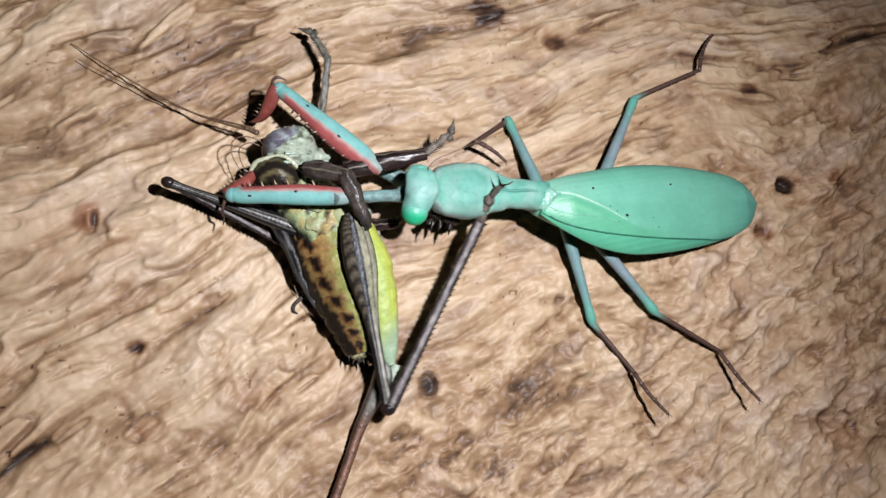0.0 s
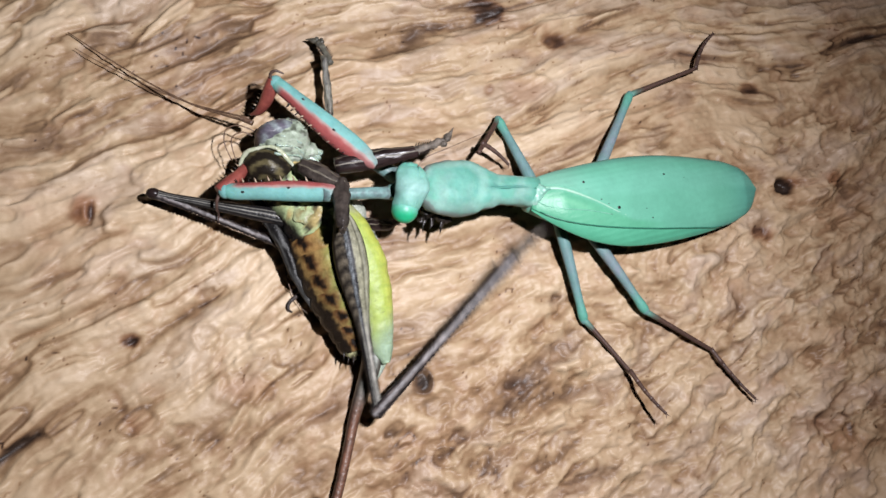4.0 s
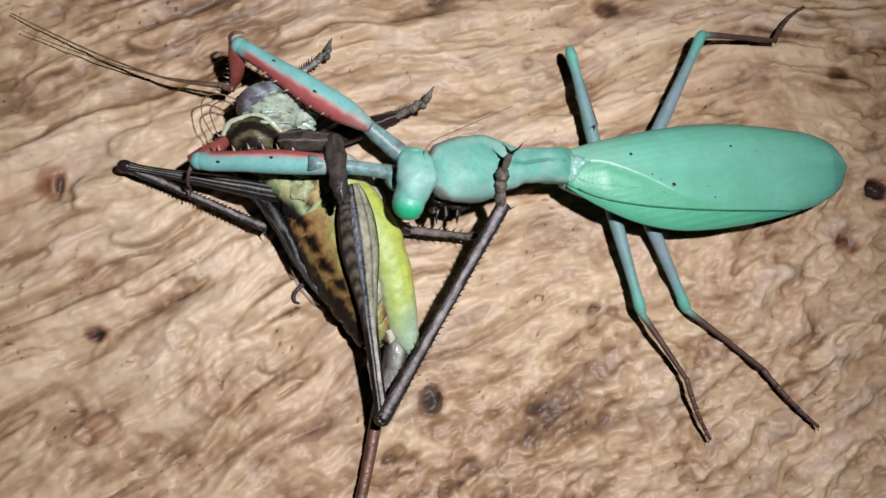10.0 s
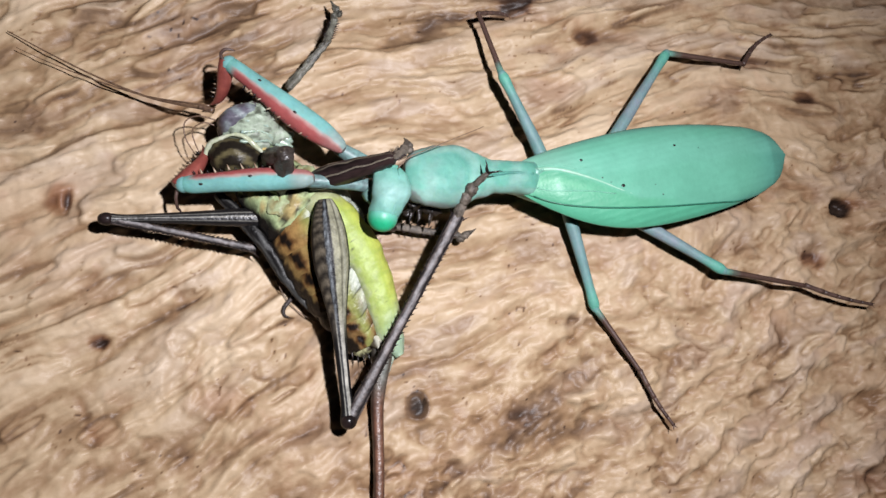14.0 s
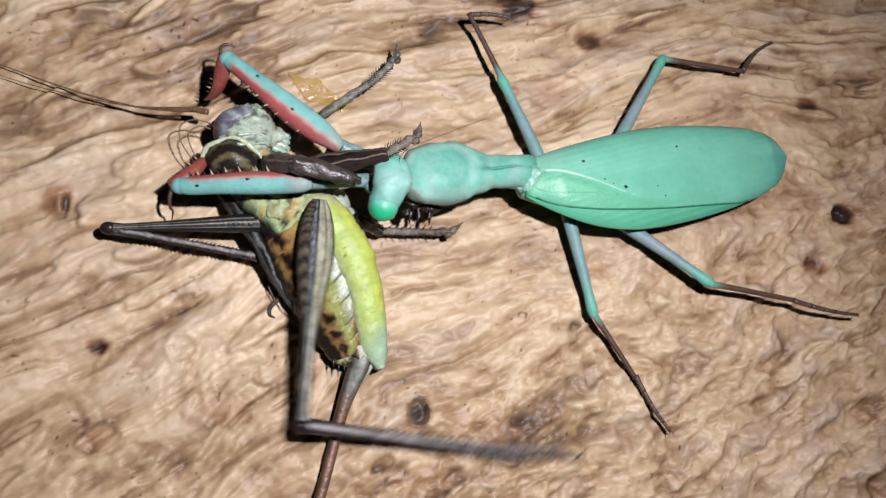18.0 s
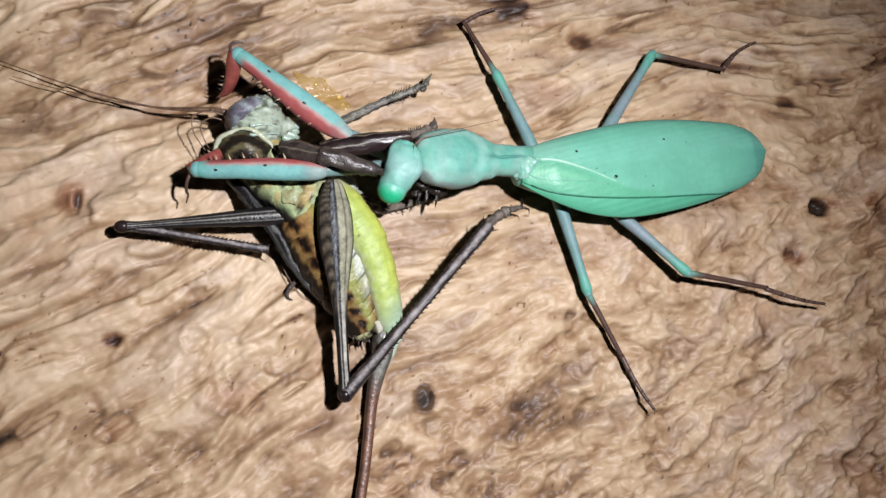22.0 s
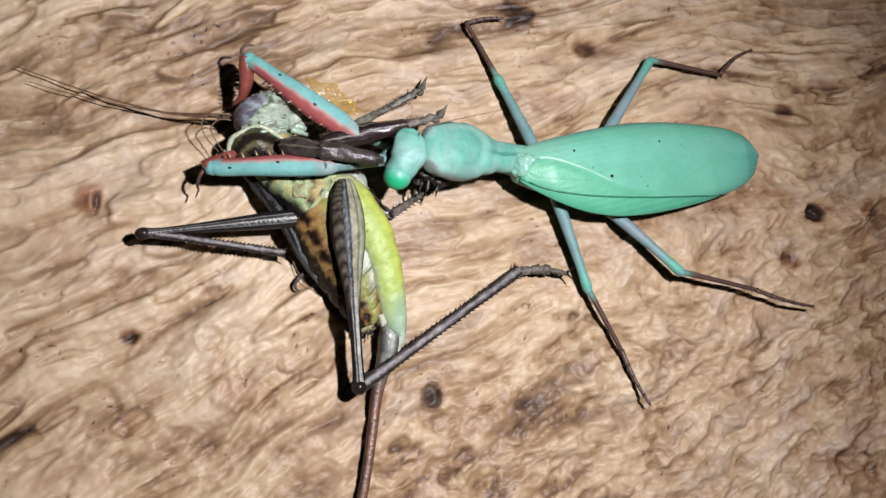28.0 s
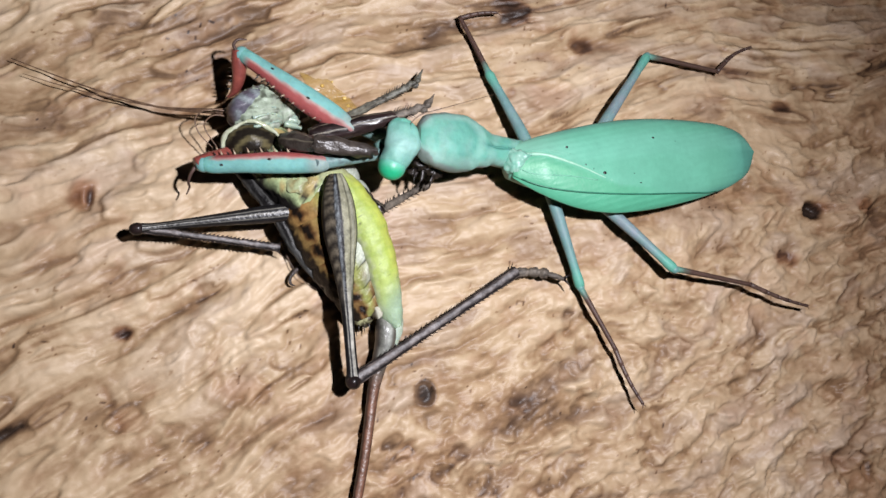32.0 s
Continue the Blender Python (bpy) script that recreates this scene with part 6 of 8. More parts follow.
    walk(PART['m_lmf'], poses([
        (0, 60.8, 35.9, 6.0, 0, 13, -70), (1, 60.6, 36.1, 6.0, 0, 14, -71), (2, 59.9, 36.5, 6.0, 0, 13, -70), (3.5, 59.8, 36.2, 6.0, 0, 14, -71),
        (6, 62.1, 36.0, 6.0, 0, 13, -67), (7, 60.7, 39.4, 6.0, 0, 5, -73), (8, 60.5, 40.6, 6.0, 0, 5, -69), (9, 61.5, 40.6, 6.0, 0, 5, -71),
        (10, 61.3, 41.3, 6.0, 0, 5, -70), (11, 58.9, 43.6, 6.0, 0, 5, -66), (12, 57.7, 44.0, 6.0, 0, 5, -64), (13, 57.4, 43.5, 6.0, 0, 5, -64),
        (14, 57.0, 43.4, 6.0, 0, 13, -67), (17, 56.6, 43.5, 6.0, 0, 5, -71), (19, 56.0, 44.2, 6.0, 0, 6, -71), (20, 55.7, 44.8, 6.0, 0, 5, -70),
        (21, 55.4, 44.8, 6.0, 0, 5, -67), (22, 55.2, 45.5, 6.0, 0, 5, -68), (25, 54.6, 46.2, 6.0, 0, 5, -66), (28, 53.9, 46.2, 6.0, 0, 5, -66),
        (32, 53.8, 46.4, 6.0, 0, 6, -67),
    ]))
    walk(PART['m_lmt'], poses([
        (0, 67.0, 18.6, 1.6, 0, -1, -49), (1, 66.6, 18.7, 1.6, 0, -1, -48), (2, 66.1, 19.1, 1.7, 0, -1, -50), (3.5, 65.9, 18.8, 1.6, 0, -1, -47),
        (6, 69.3, 19.1, 1.8, 0, 0, -49), (7, 66.3, 21.5, 4.4, 0, 10, -49), (8, 67.2, 23.0, 4.3, 0, 10, -53), (9, 67.7, 22.8, 4.3, 0, -5, -53),
        (10, 67.6, 23.5, 4.3, 0, 0, -52), (11, 66.6, 26.4, 4.4, 0, -4, -57), (12, 65.9, 27.1, 4.4, 0, -4, -57), (13, 65.7, 26.6, 4.4, 0, -3, -56),
        (14, 64.2, 26.4, 1.8, 0, -4, -52), (17, 62.9, 25.8, 4.3, 0, 4, -51), (19, 62.2, 26.5, 4.0, 0, 9, -49), (20, 62.2, 27.1, 4.3, 0, 6, -52),
        (21, 62.6, 27.4, 4.3, 0, 4, -56), (22, 62.3, 28.0, 4.3, 0, 8, -55), (23, 62.2, 28.2, 4.4, 0, -3, -58), (25, 62.1, 28.9, 4.4, 0, -2, -59),
        (28, 61.7, 29.0, 4.3, 0, 8, -54), (32, 61.1, 29.1, 4.0, 0, -2, -57),
    ]))
    walk(PART['m_lms'], poses([
        (0, 76.6, 7.4, 1.9, 0, -42, -68), (1, 76.5, 7.7, 1.9, 0, -41, -70), (2, 75.6, 7.9, 1.8, 0, 0, -46), (3.5, 76.0, 7.9, 1.9, 0, -39, -68),
        (6, 79.1, 8.0, 1.8, 0, 0, -27), (7, 75.8, 10.4, 1.7, 0, 0, -38), (8, 76.0, 11.5, 1.8, 0, -5, -63), (9, 76.6, 11.1, 5.5, 0, 18, -57),
        (10, 76.7, 11.9, 4.3, 0, 13, -59), (11, 74.7, 14.1, 5.4, 0, -3, -63), (12, 73.9, 14.7, 5.5, 0, -2, -60), (13, 74.0, 14.4, 5.2, 0, -4, -61),
        (14, 73.3, 14.8, 2.9, 0, 1, -53), (17, 72.1, 14.3, 3.3, 0, 7, -49), (18, 72.1, 14.9, 2.5, 0, 3, -52), (19, 71.7, 15.4, 1.8, 0, -7, -56),
        (20, 71.3, 15.5, 2.8, 0, -1, -55), (21, 70.8, 15.1, 3.3, 0, 6, -51), (22, 70.7, 16.0, 2.3, 0, -8, -57), (23, 70.0, 15.6, 5.0, 0, -5, -57),
        (25, 69.8, 16.3, 4.8, 0, -6, -59), (28, 70.3, 17.2, 2.3, 0, -6, -60), (32, 69.1, 16.7, 4.5, 0, -5, -60),
    ]))
    walk(PART['m_lhf'], poses([
        (0, 69.2, 34.1, 6.0, 0, 9, -46), (2, 68.4, 34.9, 6.0, 0, 9, -48), (3.5, 68.4, 35.0, 6.0, 0, 8, -49), (6, 69.8, 34.6, 6.0, 0, 15, -56),
        (7, 68.7, 37.1, 6.0, 0, 15, -58), (8, 68.4, 39.1, 6.0, 0, 14, -57), (9, 68.9, 39.1, 6.0, 0, 15, -57), (10, 68.5, 40.2, 6.0, 0, 14, -58),
        (11, 66.4, 42.4, 6.0, 0, 6, -65), (12, 74.8, 43.9, 6.0, 0, 9, -15), (13, 74.3, 43.6, 6.0, 0, 8, -13), (14, 72.5, 43.6, 6.0, 0, -3, -26),
        (18, 69.5, 43.2, 6.0, 0, -7, -32), (21, 68.3, 44.7, 6.0, 0, -7, -36), (22, 68.5, 44.9, 6.0, 0, -7, -39), (25, 67.9, 45.5, 6.0, 0, -7, -37),
        (28, 66.8, 45.6, 6.0, 0, -7, -39), (32, 66.6, 45.9, 6.0, 0, -7, -40),
    ]))
    walk(PART['m_lht'], poses([
        (0, 81.6, 21.1, 3.1, 0, 5, -27), (1, 81.4, 21.4, 3.1, 0, 5, -27), (2, 80.5, 21.5, 3.3, 0, 6, -26), (3.5, 80.2, 21.3, 3.5, 0, 7, -26),
        (6, 79.7, 20.1, 1.3, 0, -2, -21), (7, 78.1, 22.2, 1.4, 0, -2, -24), (8, 77.9, 24.2, 1.6, 0, -1, -30), (9, 78.6, 24.3, 1.4, 0, -1, -31),
        (10, 77.8, 25.1, 1.7, 0, 0, -33), (11, 74.0, 25.9, 4.1, 0, -9, -40), (12, 92.2, 39.3, 3.1, 0, 4, -5), (13, 91.9, 39.5, 3.5, 0, 6, -3),
        (14, 88.8, 35.5, 7.0, 0, 4, -3), (17, 85.7, 33.9, 8.1, 0, 3, -4), (18, 84.8, 33.6, 8.1, 0, 3, -4), (21, 82.9, 33.9, 8.1, 0, 3, -6),
        (22, 82.6, 33.6, 8.2, 0, 3, -4), (23, 82.5, 34.2, 8.2, 0, 3, -6), (25, 82.3, 34.5, 8.2, 0, 3, -6), (28, 80.9, 34.3, 8.2, 0, 3, -6),
        (32, 80.5, 34.4, 8.2, 0, 4, -4),
    ]))
    walk(PART['m_lhs'], poses([
        (0, 98.1, 12.7, 1.4, 0, -39, -73), (1, 97.8, 12.9, 1.3, 0, -4, -50), (2, 97.1, 13.3, 1.3, 0, -4, -50), (3.5, 96.8, 13.3, 1.3, 0, -4, -47),
        (6, 97.0, 13.3, 2.0, 0, 1, -51), (7, 95.1, 14.5, 1.9, 0, 0, -46), (8, 94.1, 15.0, 1.8, 0, 0, -44), (9, 94.5, 14.7, 1.8, 0, 0, -45),
        (10, 93.3, 14.9, 1.8, 0, 0, -41), (11, 88.1, 14.2, 6.9, 0, 9, -29), (12, 110.7, 37.7, 1.7, 0, 0, -20), (13, 110.4, 38.7, 1.7, 0, -10, -20),
        (14, 107.4, 34.6, 5.8, 0, -1, -9), (17, 104.3, 32.8, 7.1, 0, 4, -5), (18, 103.3, 32.2, 7.1, 0, 4, -4), (19, 102.6, 32.3, 7.1, 0, 4, -6),
        (21, 101.3, 32.0, 7.1, 0, 4, -5), (22, 101.1, 32.1, 7.1, 0, 4, -6), (23, 101.0, 32.2, 7.1, 0, 4, -5), (25, 100.7, 32.5, 7.1, 0, 4, -6),
        (28, 99.4, 32.3, 7.1, 0, 4, -7), (32, 99.1, 33.0, 7.1, 0, 4, -11),
    ]))
    walk(PART['m_uhf'], poses([
        (0, 70.1, 53.2, 6.0, 0, 7, 64), (1, 69.8, 53.5, 6.0, 0, 8, 65), (2, 69.2, 53.9, 6.0, 0, 9, 64), (3.5, 69.3, 54.1, 6.0, 0, 9, 64),
        (6, 70.5, 53.5, 6.0, 0, -3, 68), (7, 70.0, 56.2, 6.0, 0, -4, 67), (8, 69.7, 58.1, 6.0, 0, -6, 68), (9, 69.6, 58.3, 6.0, 0, -6, 68),
        (10, 70.3, 59.9, 6.0, 0, -3, 68), (11, 68.3, 62.4, 6.0, 0, -3, 61), (12, 67.3, 64.2, 6.0, 0, 2, 60), (13, 67.1, 63.9, 6.0, 0, 1, 62),
        (14, 67.1, 63.9, 6.0, 0, 3, 61), (17, 67.1, 63.2, 6.0, 0, 5, 64), (18, 66.7, 63.3, 6.0, 0, 4, 64), (19, 66.5, 64.0, 6.0, 0, 4, 62),
        (20, 66.1, 64.4, 6.0, 0, 2, 62), (21, 66.3, 64.5, 6.0, 0, 5, 62), (22, 65.9, 65.0, 6.0, 0, 3, 61), (23, 65.9, 65.4, 6.0, 0, 5, 61),
        (25, 65.7, 65.8, 6.0, 0, 5, 59), (28, 65.1, 65.7, 6.0, 0, 5, 61), (32, 65.0, 66.3, 6.0, 0, 6, 60),
    ]))
    walk(PART['m_uht'], poses([
        (0, 79.2, 72.2, 3.5, 0, -4, 26), (2, 78.4, 72.7, 2.8, 0, -4, 25), (3.5, 78.5, 72.9, 2.8, 0, -5, 25), (6, 78.4, 73.1, 7.0, 0, 7, 24),
        (7, 78.2, 75.8, 7.5, 0, 12, 18), (8, 77.7, 77.6, 8.1, 0, 11, 12), (9, 77.5, 77.8, 8.3, 0, 12, 13), (10, 78.1, 79.6, 7.1, 0, 12, 10),
        (11, 78.5, 81.0, 7.1, 0, 13, 6), (12, 77.8, 82.6, 5.3, 0, 6, 4), (13, 77.2, 82.5, 5.8, 0, 8, 2), (14, 77.3, 82.5, 5.0, 0, 5, 3),
        (17, 76.4, 82.1, 4.1, 0, 2, 3), (18, 76.1, 82.3, 4.6, 0, 2, 1), (19, 76.4, 82.7, 4.6, 0, 4, 2), (20, 76.2, 83.0, 5.3, 0, 7, 3),
        (21, 76.2, 83.1, 4.3, 0, 3, 2), (22, 76.3, 83.4, 4.8, 0, 7, 1), (23, 76.3, 83.8, 4.1, 0, 7, 2), (25, 76.6, 83.9, 4.1, 0, 7, 2),
        (28, 75.3, 84.2, 4.3, 0, 5, 0), (32, 75.6, 84.6, 3.8, 0, 5, -0),
    ]))
    walk(PART['m_uhs'], poses([
        (0, 96.1, 80.3, 4.8, 0, 8, 60), (1, 95.7, 80.5, 4.5, 0, 4, 61), (2, 95.5, 80.6, 4.1, 0, 4, 56), (3.5, 95.5, 80.8, 4.3, 0, 5, 57),
        (6, 95.4, 80.8, 4.8, 0, 6, 53), (7, 95.7, 81.4, 3.6, 0, 4, 54), (8, 95.7, 81.6, 4.5, 0, 9, 52), (9, 95.5, 81.8, 4.3, 0, 11, 48),
        (10, 96.2, 82.8, 3.0, 0, 6, 48), (11, 96.7, 83.0, 2.8, 0, 5, 51), (12, 96.4, 83.8, 3.3, 0, 9, 43), (13, 95.8, 83.2, 3.3, 0, 8, 45),
        (14, 96.0, 83.3, 3.3, 0, 8, 47), (17, 95.1, 83.0, 3.3, 0, 7, 45), (18, 94.9, 82.7, 4.0, 0, 9, 45), (19, 95.2, 83.2, 3.3, 0, 7, 44),
        (20, 94.8, 83.8, 3.1, 0, 6, 40), (21, 95.0, 83.8, 3.3, 0, 8, 42), (22, 95.0, 83.9, 2.6, 0, 4, 40), (23, 94.9, 84.4, 1.8, 0, 0, 39),
        (25, 95.2, 84.6, 1.8, 0, 0, 40), (28, 94.0, 84.3, 2.8, 0, 5, 39), (32, 94.3, 84.5, 2.3, 0, 3, 38),
    ]))
    walk(PART['k_head'], poses([
        (0, -2.2, 46.6, 8.5, 0, -8, 78), (1, -2.3, 47.1, 8.5, 0, -8, 79), (2, -3.4, 47.3, 8.5, 0, -8, 74), (3.5, -3.4, 47.2, 8.5, 0, -8, 74),
        (6, -3.0, 46.8, 8.5, 0, -8, 78), (7, -3.6, 45.9, 8.5, 0, -7, 85), (8, -4.4, 46.5, 8.5, 0, -8, 89), (9, -3.8, 48.4, 8.5, 0, -9, 82),
        (10, -4.3, 47.4, 8.5, 0, -8, 82), (11, -6.3, 47.3, 8.5, 0, -8, 88), (12, -6.9, 47.7, 8.5, 0, -8, 87), (13, -7.8, 46.4, 8.5, 0, -7, 87),
        (14, -7.4, 47.3, 8.5, 0, -8, 84), (17, -7.5, 47.6, 8.5, 0, -8, 85), (18, -8.1, 47.2, 8.5, 0, -8, 86), (19, -8.1, 47.1, 8.5, 0, -9, 84),
        (20, -9.0, 48.2, 8.5, 0, -9, 81), (21, -8.7, 48.9, 8.5, 0, -10, 89), (22, -8.1, 48.8, 8.5, 0, -9, 87), (23, -8.1, 49.4, 8.5, 0, -9, 87),
        (28, -8.9, 50.2, 8.5, 0, -11, 95), (32, -8.8, 50.5, 8.5, 0, -11, 97),
    ]))
    walk(PART['k_thorax'], poses([
        (0, -2.2, 46.6, 8.5, 0, 12, -42), (1, -2.3, 47.1, 8.5, 0, 12, -45), (2, -3.4, 47.3, 8.5, 0, 12, -44), (3.5, -3.4, 47.2, 8.5, 0, 11, -44),
        (6, -3.0, 46.8, 8.5, 0, 12, -43), (7, -3.6, 45.9, 8.5, 0, 11, -36), (8, -4.4, 46.5, 8.5, 0, 11, -32), (9, -3.8, 48.4, 8.5, 0, 12, -33),
        (10, -4.3, 47.4, 8.5, 0, 11, -35), (11, -6.3, 47.3, 8.5, 0, 9, -38), (12, -6.9, 47.7, 8.5, 0, 10, -37), (13, -7.8, 46.4, 8.5, 0, 10, -36),
        (14, -7.4, 47.3, 8.5, 0, 10, -36), (17, -7.5, 47.6, 8.5, 0, 10, -37), (18, -8.1, 47.2, 8.5, 0, 11, -34), (19, -8.1, 47.1, 8.5, 0, 11, -33),
        (20, -9.0, 48.2, 8.5, 0, 10, -28), (21, -8.7, 48.9, 8.5, 0, 10, -28), (22, -8.1, 48.8, 8.5, 0, 11, -31), (23, -8.1, 49.4, 8.5, 0, 11, -32),
        (25, -8.3, 49.9, 8.5, 0, 10, -28), (28, -8.9, 50.2, 8.5, 0, 10, -30), (32, -8.8, 50.5, 8.5, 0, 11, -30),
    ]))
    walk(PART['k_abdomen'], poses([
        (0, 6.5, 38.7, 6.0, 0, 3, -71), (1, 6.0, 38.7, 6.0, 0, 3, -69), (2, 4.9, 39.3, 6.0, 0, 3, -68), (3.5, 6.2, 38.0, 6.0, 0, 3, -70),
        (6, 5.7, 38.6, 6.0, 0, 3, -69), (7, 7.2, 38.1, 6.0, 0, 3, -68), (8, 7.1, 39.5, 6.0, 0, 3, -69), (9, 6.3, 41.7, 6.0, 0, 3, -69),
        (10, 6.2, 40.0, 6.0, 0, 3, -62), (11, 5.7, 37.8, 6.0, 0, 4, -58), (12, 4.5, 39.1, 6.0, 0, 3, -58), (13, 3.7, 38.2, 6.0, 0, 4, -54),
        (14, 3.8, 39.2, 6.0, 0, 4, -57), (17, 3.8, 39.2, 6.0, 0, 4, -59), (18, 3.0, 39.8, 6.0, 0, 4, -63), (19, 3.1, 39.9, 6.0, 0, 3, -62),
        (20, 3.1, 41.8, 6.0, 0, 3, -63), (21, 4.1, 42.0, 6.0, 0, 3, -60), (22, 3.2, 41.9, 6.0, 0, 3, -60), (23, 3.1, 42.6, 6.0, 0, 3, -60),
        (25, 4.2, 43.1, 6.0, 0, 3, -64), (28, 2.8, 43.5, 6.0, 0, 3, -62), (32, 2.4, 43.9, 6.0, 0, 3, -60),
    ]))
    walk(PART['k_ovi'], poses([
        (0, 17.9, 6.4, 4.2, 0, 4, -107), (1, 18.2, 6.6, 4.2, 0, 4, -107), (3.5, 16.7, 8.7, 4.2, 0, 4, -96), (6, 17.2, 8.2, 4.2, 0, 4, -123),
        (7, 18.7, 10.3, 4.2, 0, 4, -101), (8, 18.8, 9.8, 4.2, 0, 3, -120), (9, 18.6, 10.0, 4.2, 0, 4, -117), (10, 20.8, 12.2, 4.2, 0, 4, -95),
        (11, 20.9, 13.4, 4.2, 0, 4, -91), (12, 20.4, 13.9, 4.2, 0, 4, -86), (13, 20.0, 15.6, 4.2, 0, 3, -90), (14, 20.1, 14.6, 4.2, 0, 3, -82),
        (17, 18.7, 14.0, 4.2, 0, 4, -91), (18, 16.2, 14.3, 4.2, 0, 4, -97), (19, 17.1, 13.5, 4.2, 0, 4, -101), (20, 17.6, 13.5, 4.2, 0, 4, -98),
        (21, 19.5, 14.8, 4.2, 0, 3, -93), (22, 18.8, 14.7, 4.2, 0, 3, -90), (23, 19.2, 15.2, 4.2, 0, 3, -89), (25, 18.3, 14.8, 4.2, 0, 3, -90),
        (28, 18.0, 15.0, 4.2, 0, 3, -91), (32, 18.7, 15.6, 4.2, 0, 3, -91),
    ]))
    walk(PART['k_rf'], poses([
        (0, 12.1, 36.6, 13.6, 0, 8, -77), (0.2, 12.4, 36.1, 13.5, 0, 8, -86), (0.4, 12.4, 35.6, 13.4, 0, 7, -86), (0.6, 12.3, 35.6, 13.4, 0, 7, -108), (0.8, 12.3, 35.8, 13.4, 0, 7, -109),
        (1, 12.4, 37.2, 13.6, 0, 8, -84), (1.2, 12.3, 36.0, 13.4, 0, 7, -78), (1.4, 11.9, 36.4, 13.5, 0, 7, -79), (1.6, 11.3, 35.9, 13.4, 0, 7, -105), (1.8, 10.9, 35.9, 13.4, 0, 7, -109),
        (2, 10.8, 37.3, 13.6, 0, 8, -82), (2.2, 10.8, 37.2, 13.6, 0, 8, -77), (2.4, 11.0, 36.9, 13.6, 0, 8, -82), (2.7, 11.5, 34.8, 13.4, 0, 7, -71), (3, 11.1, 36.4, 13.6, 0, 8, -71),
        (3.2, 11.1, 36.1, 13.7, 0, 8, -70), (3.4, 11.5, 34.1, 13.4, 0, 7, -94), (3.5, 11.4, 34.1, 13.4, 0, 7, -104), (3.7, 11.4, 33.9, 13.4, 0, 7, -104), (3.9, 11.6, 34.7, 13.5, 0, 8, -88),
        (4.1, 11.3, 35.5, 13.6, 0, 8, -72), (5.5, 11.7, 33.2, 13.4, 0, 7, -87), (6, 11.7, 34.8, 13.6, 0, 8, -87), (6.2, 11.7, 34.9, 13.6, 0, 8, -83), (6.4, 11.8, 35.0, 13.6, 0, 8, -82),
        (6.6, 11.8, 35.2, 13.6, 0, 8, -81), (6.8, 11.9, 35.3, 13.6, 0, 8, -82), (6.9, 12.0, 35.3, 13.6, 0, 8, -86), (7, 12.0, 34.2, 13.5, 0, 7, -104), (7.1, 12.1, 34.1, 13.4, 0, 7, -101),
        (7.2, 12.2, 34.2, 13.4, 0, 7, -90), (7.3, 12.1, 35.8, 13.6, 0, 8, -72), (7.4, 12.0, 36.3, 13.6, 0, 8, -68), (7.6, 12.3, 36.6, 13.6, 0, 8, -71), (8, 12.5, 38.1, 13.6, 0, 8, -77),
        (9, 12.9, 38.6, 13.5, 0, 8, -81), (10, 12.7, 37.9, 13.5, 0, 8, -77), (11, 10.7, 37.2, 13.6, 0, 8, -73), (12, 9.7, 38.1, 13.6, 0, 8, -72), (12.6, 9.3, 37.9, 13.5, 0, 8, -71),
        (12.7, 9.6, 36.9, 13.4, 0, 7, -63), (12.8, 9.3, 37.0, 13.4, 0, 7, -75), (12.9, 8.8, 36.9, 13.4, 0, 7, -99), (13, 8.9, 36.9, 13.4, 0, 7, -97), (13.1, 9.0, 37.0, 13.4, 0, 7, -92),
        (13.2, 9.1, 37.1, 13.4, 0, 7, -84), (13.4, 9.2, 37.4, 13.4, 0, 7, -78), (14, 9.4, 38.0, 13.4, 0, 7, -78), (16.5, 8.9, 37.5, 13.4, 0, 7, -81), (16.9, 8.7, 38.1, 13.5, 0, 7, -79),
        (17, 8.6, 37.4, 13.4, 0, 7, -94), (17.1, 8.5, 37.5, 13.4, 0, 7, -97), (17.2, 8.5, 37.6, 13.4, 0, 7, -93), (17.4, 8.5, 37.9, 13.4, 0, 7, -75), (17.6, 8.1, 39.0, 13.5, 0, 8, -73),
        (17.8, 8.0, 38.4, 13.4, 0, 7, -83), (17.9, 7.5, 38.3, 13.4, 0, 7, -106), (18, 7.7, 38.5, 13.4, 0, 7, -88), (18.1, 8.0, 38.5, 13.4, 0, 7, -74), (18.2, 7.8, 39.2, 13.5, 0, 8, -65),
        (18.4, 8.2, 38.2, 13.4, 0, 7, -77), (18.6, 8.3, 38.0, 13.4, 0, 7, -79), (18.9, 8.4, 38.0, 13.4, 0, 7, -84), (19, 8.0, 37.6, 13.4, 0, 7, -106), (19.1, 7.9, 37.7, 13.4, 0, 7, -113),
        (19.2, 7.8, 37.8, 13.4, 0, 7, -116), (19.4, 8.0, 38.3, 13.4, 0, 7, -106), (19.6, 8.3, 38.7, 13.4, 0, 7, -89), (19.7, 8.2, 40.2, 13.6, 0, 8, -81), (19.8, 8.3, 39.7, 13.5, 0, 7, -79),
        (20, 8.1, 41.0, 13.6, 0, 8, -75), (20.2, 8.2, 40.3, 13.5, 0, 8, -75), (20.4, 8.1, 39.7, 13.4, 0, 7, -95), (20.5, 7.9, 39.6, 13.4, 0, 7, -107), (20.6, 7.7, 39.6, 13.4, 0, 7, -119),
        (20.8, 7.6, 39.8, 13.4, 0, 7, -118), (20.9, 7.7, 40.0, 13.4, 0, 7, -116), (21, 7.9, 40.1, 13.4, 0, 7, -102), (21.1, 8.0, 40.1, 13.4, 0, 7, -95), (21.2, 8.0, 41.6, 13.6, 0, 8, -83),
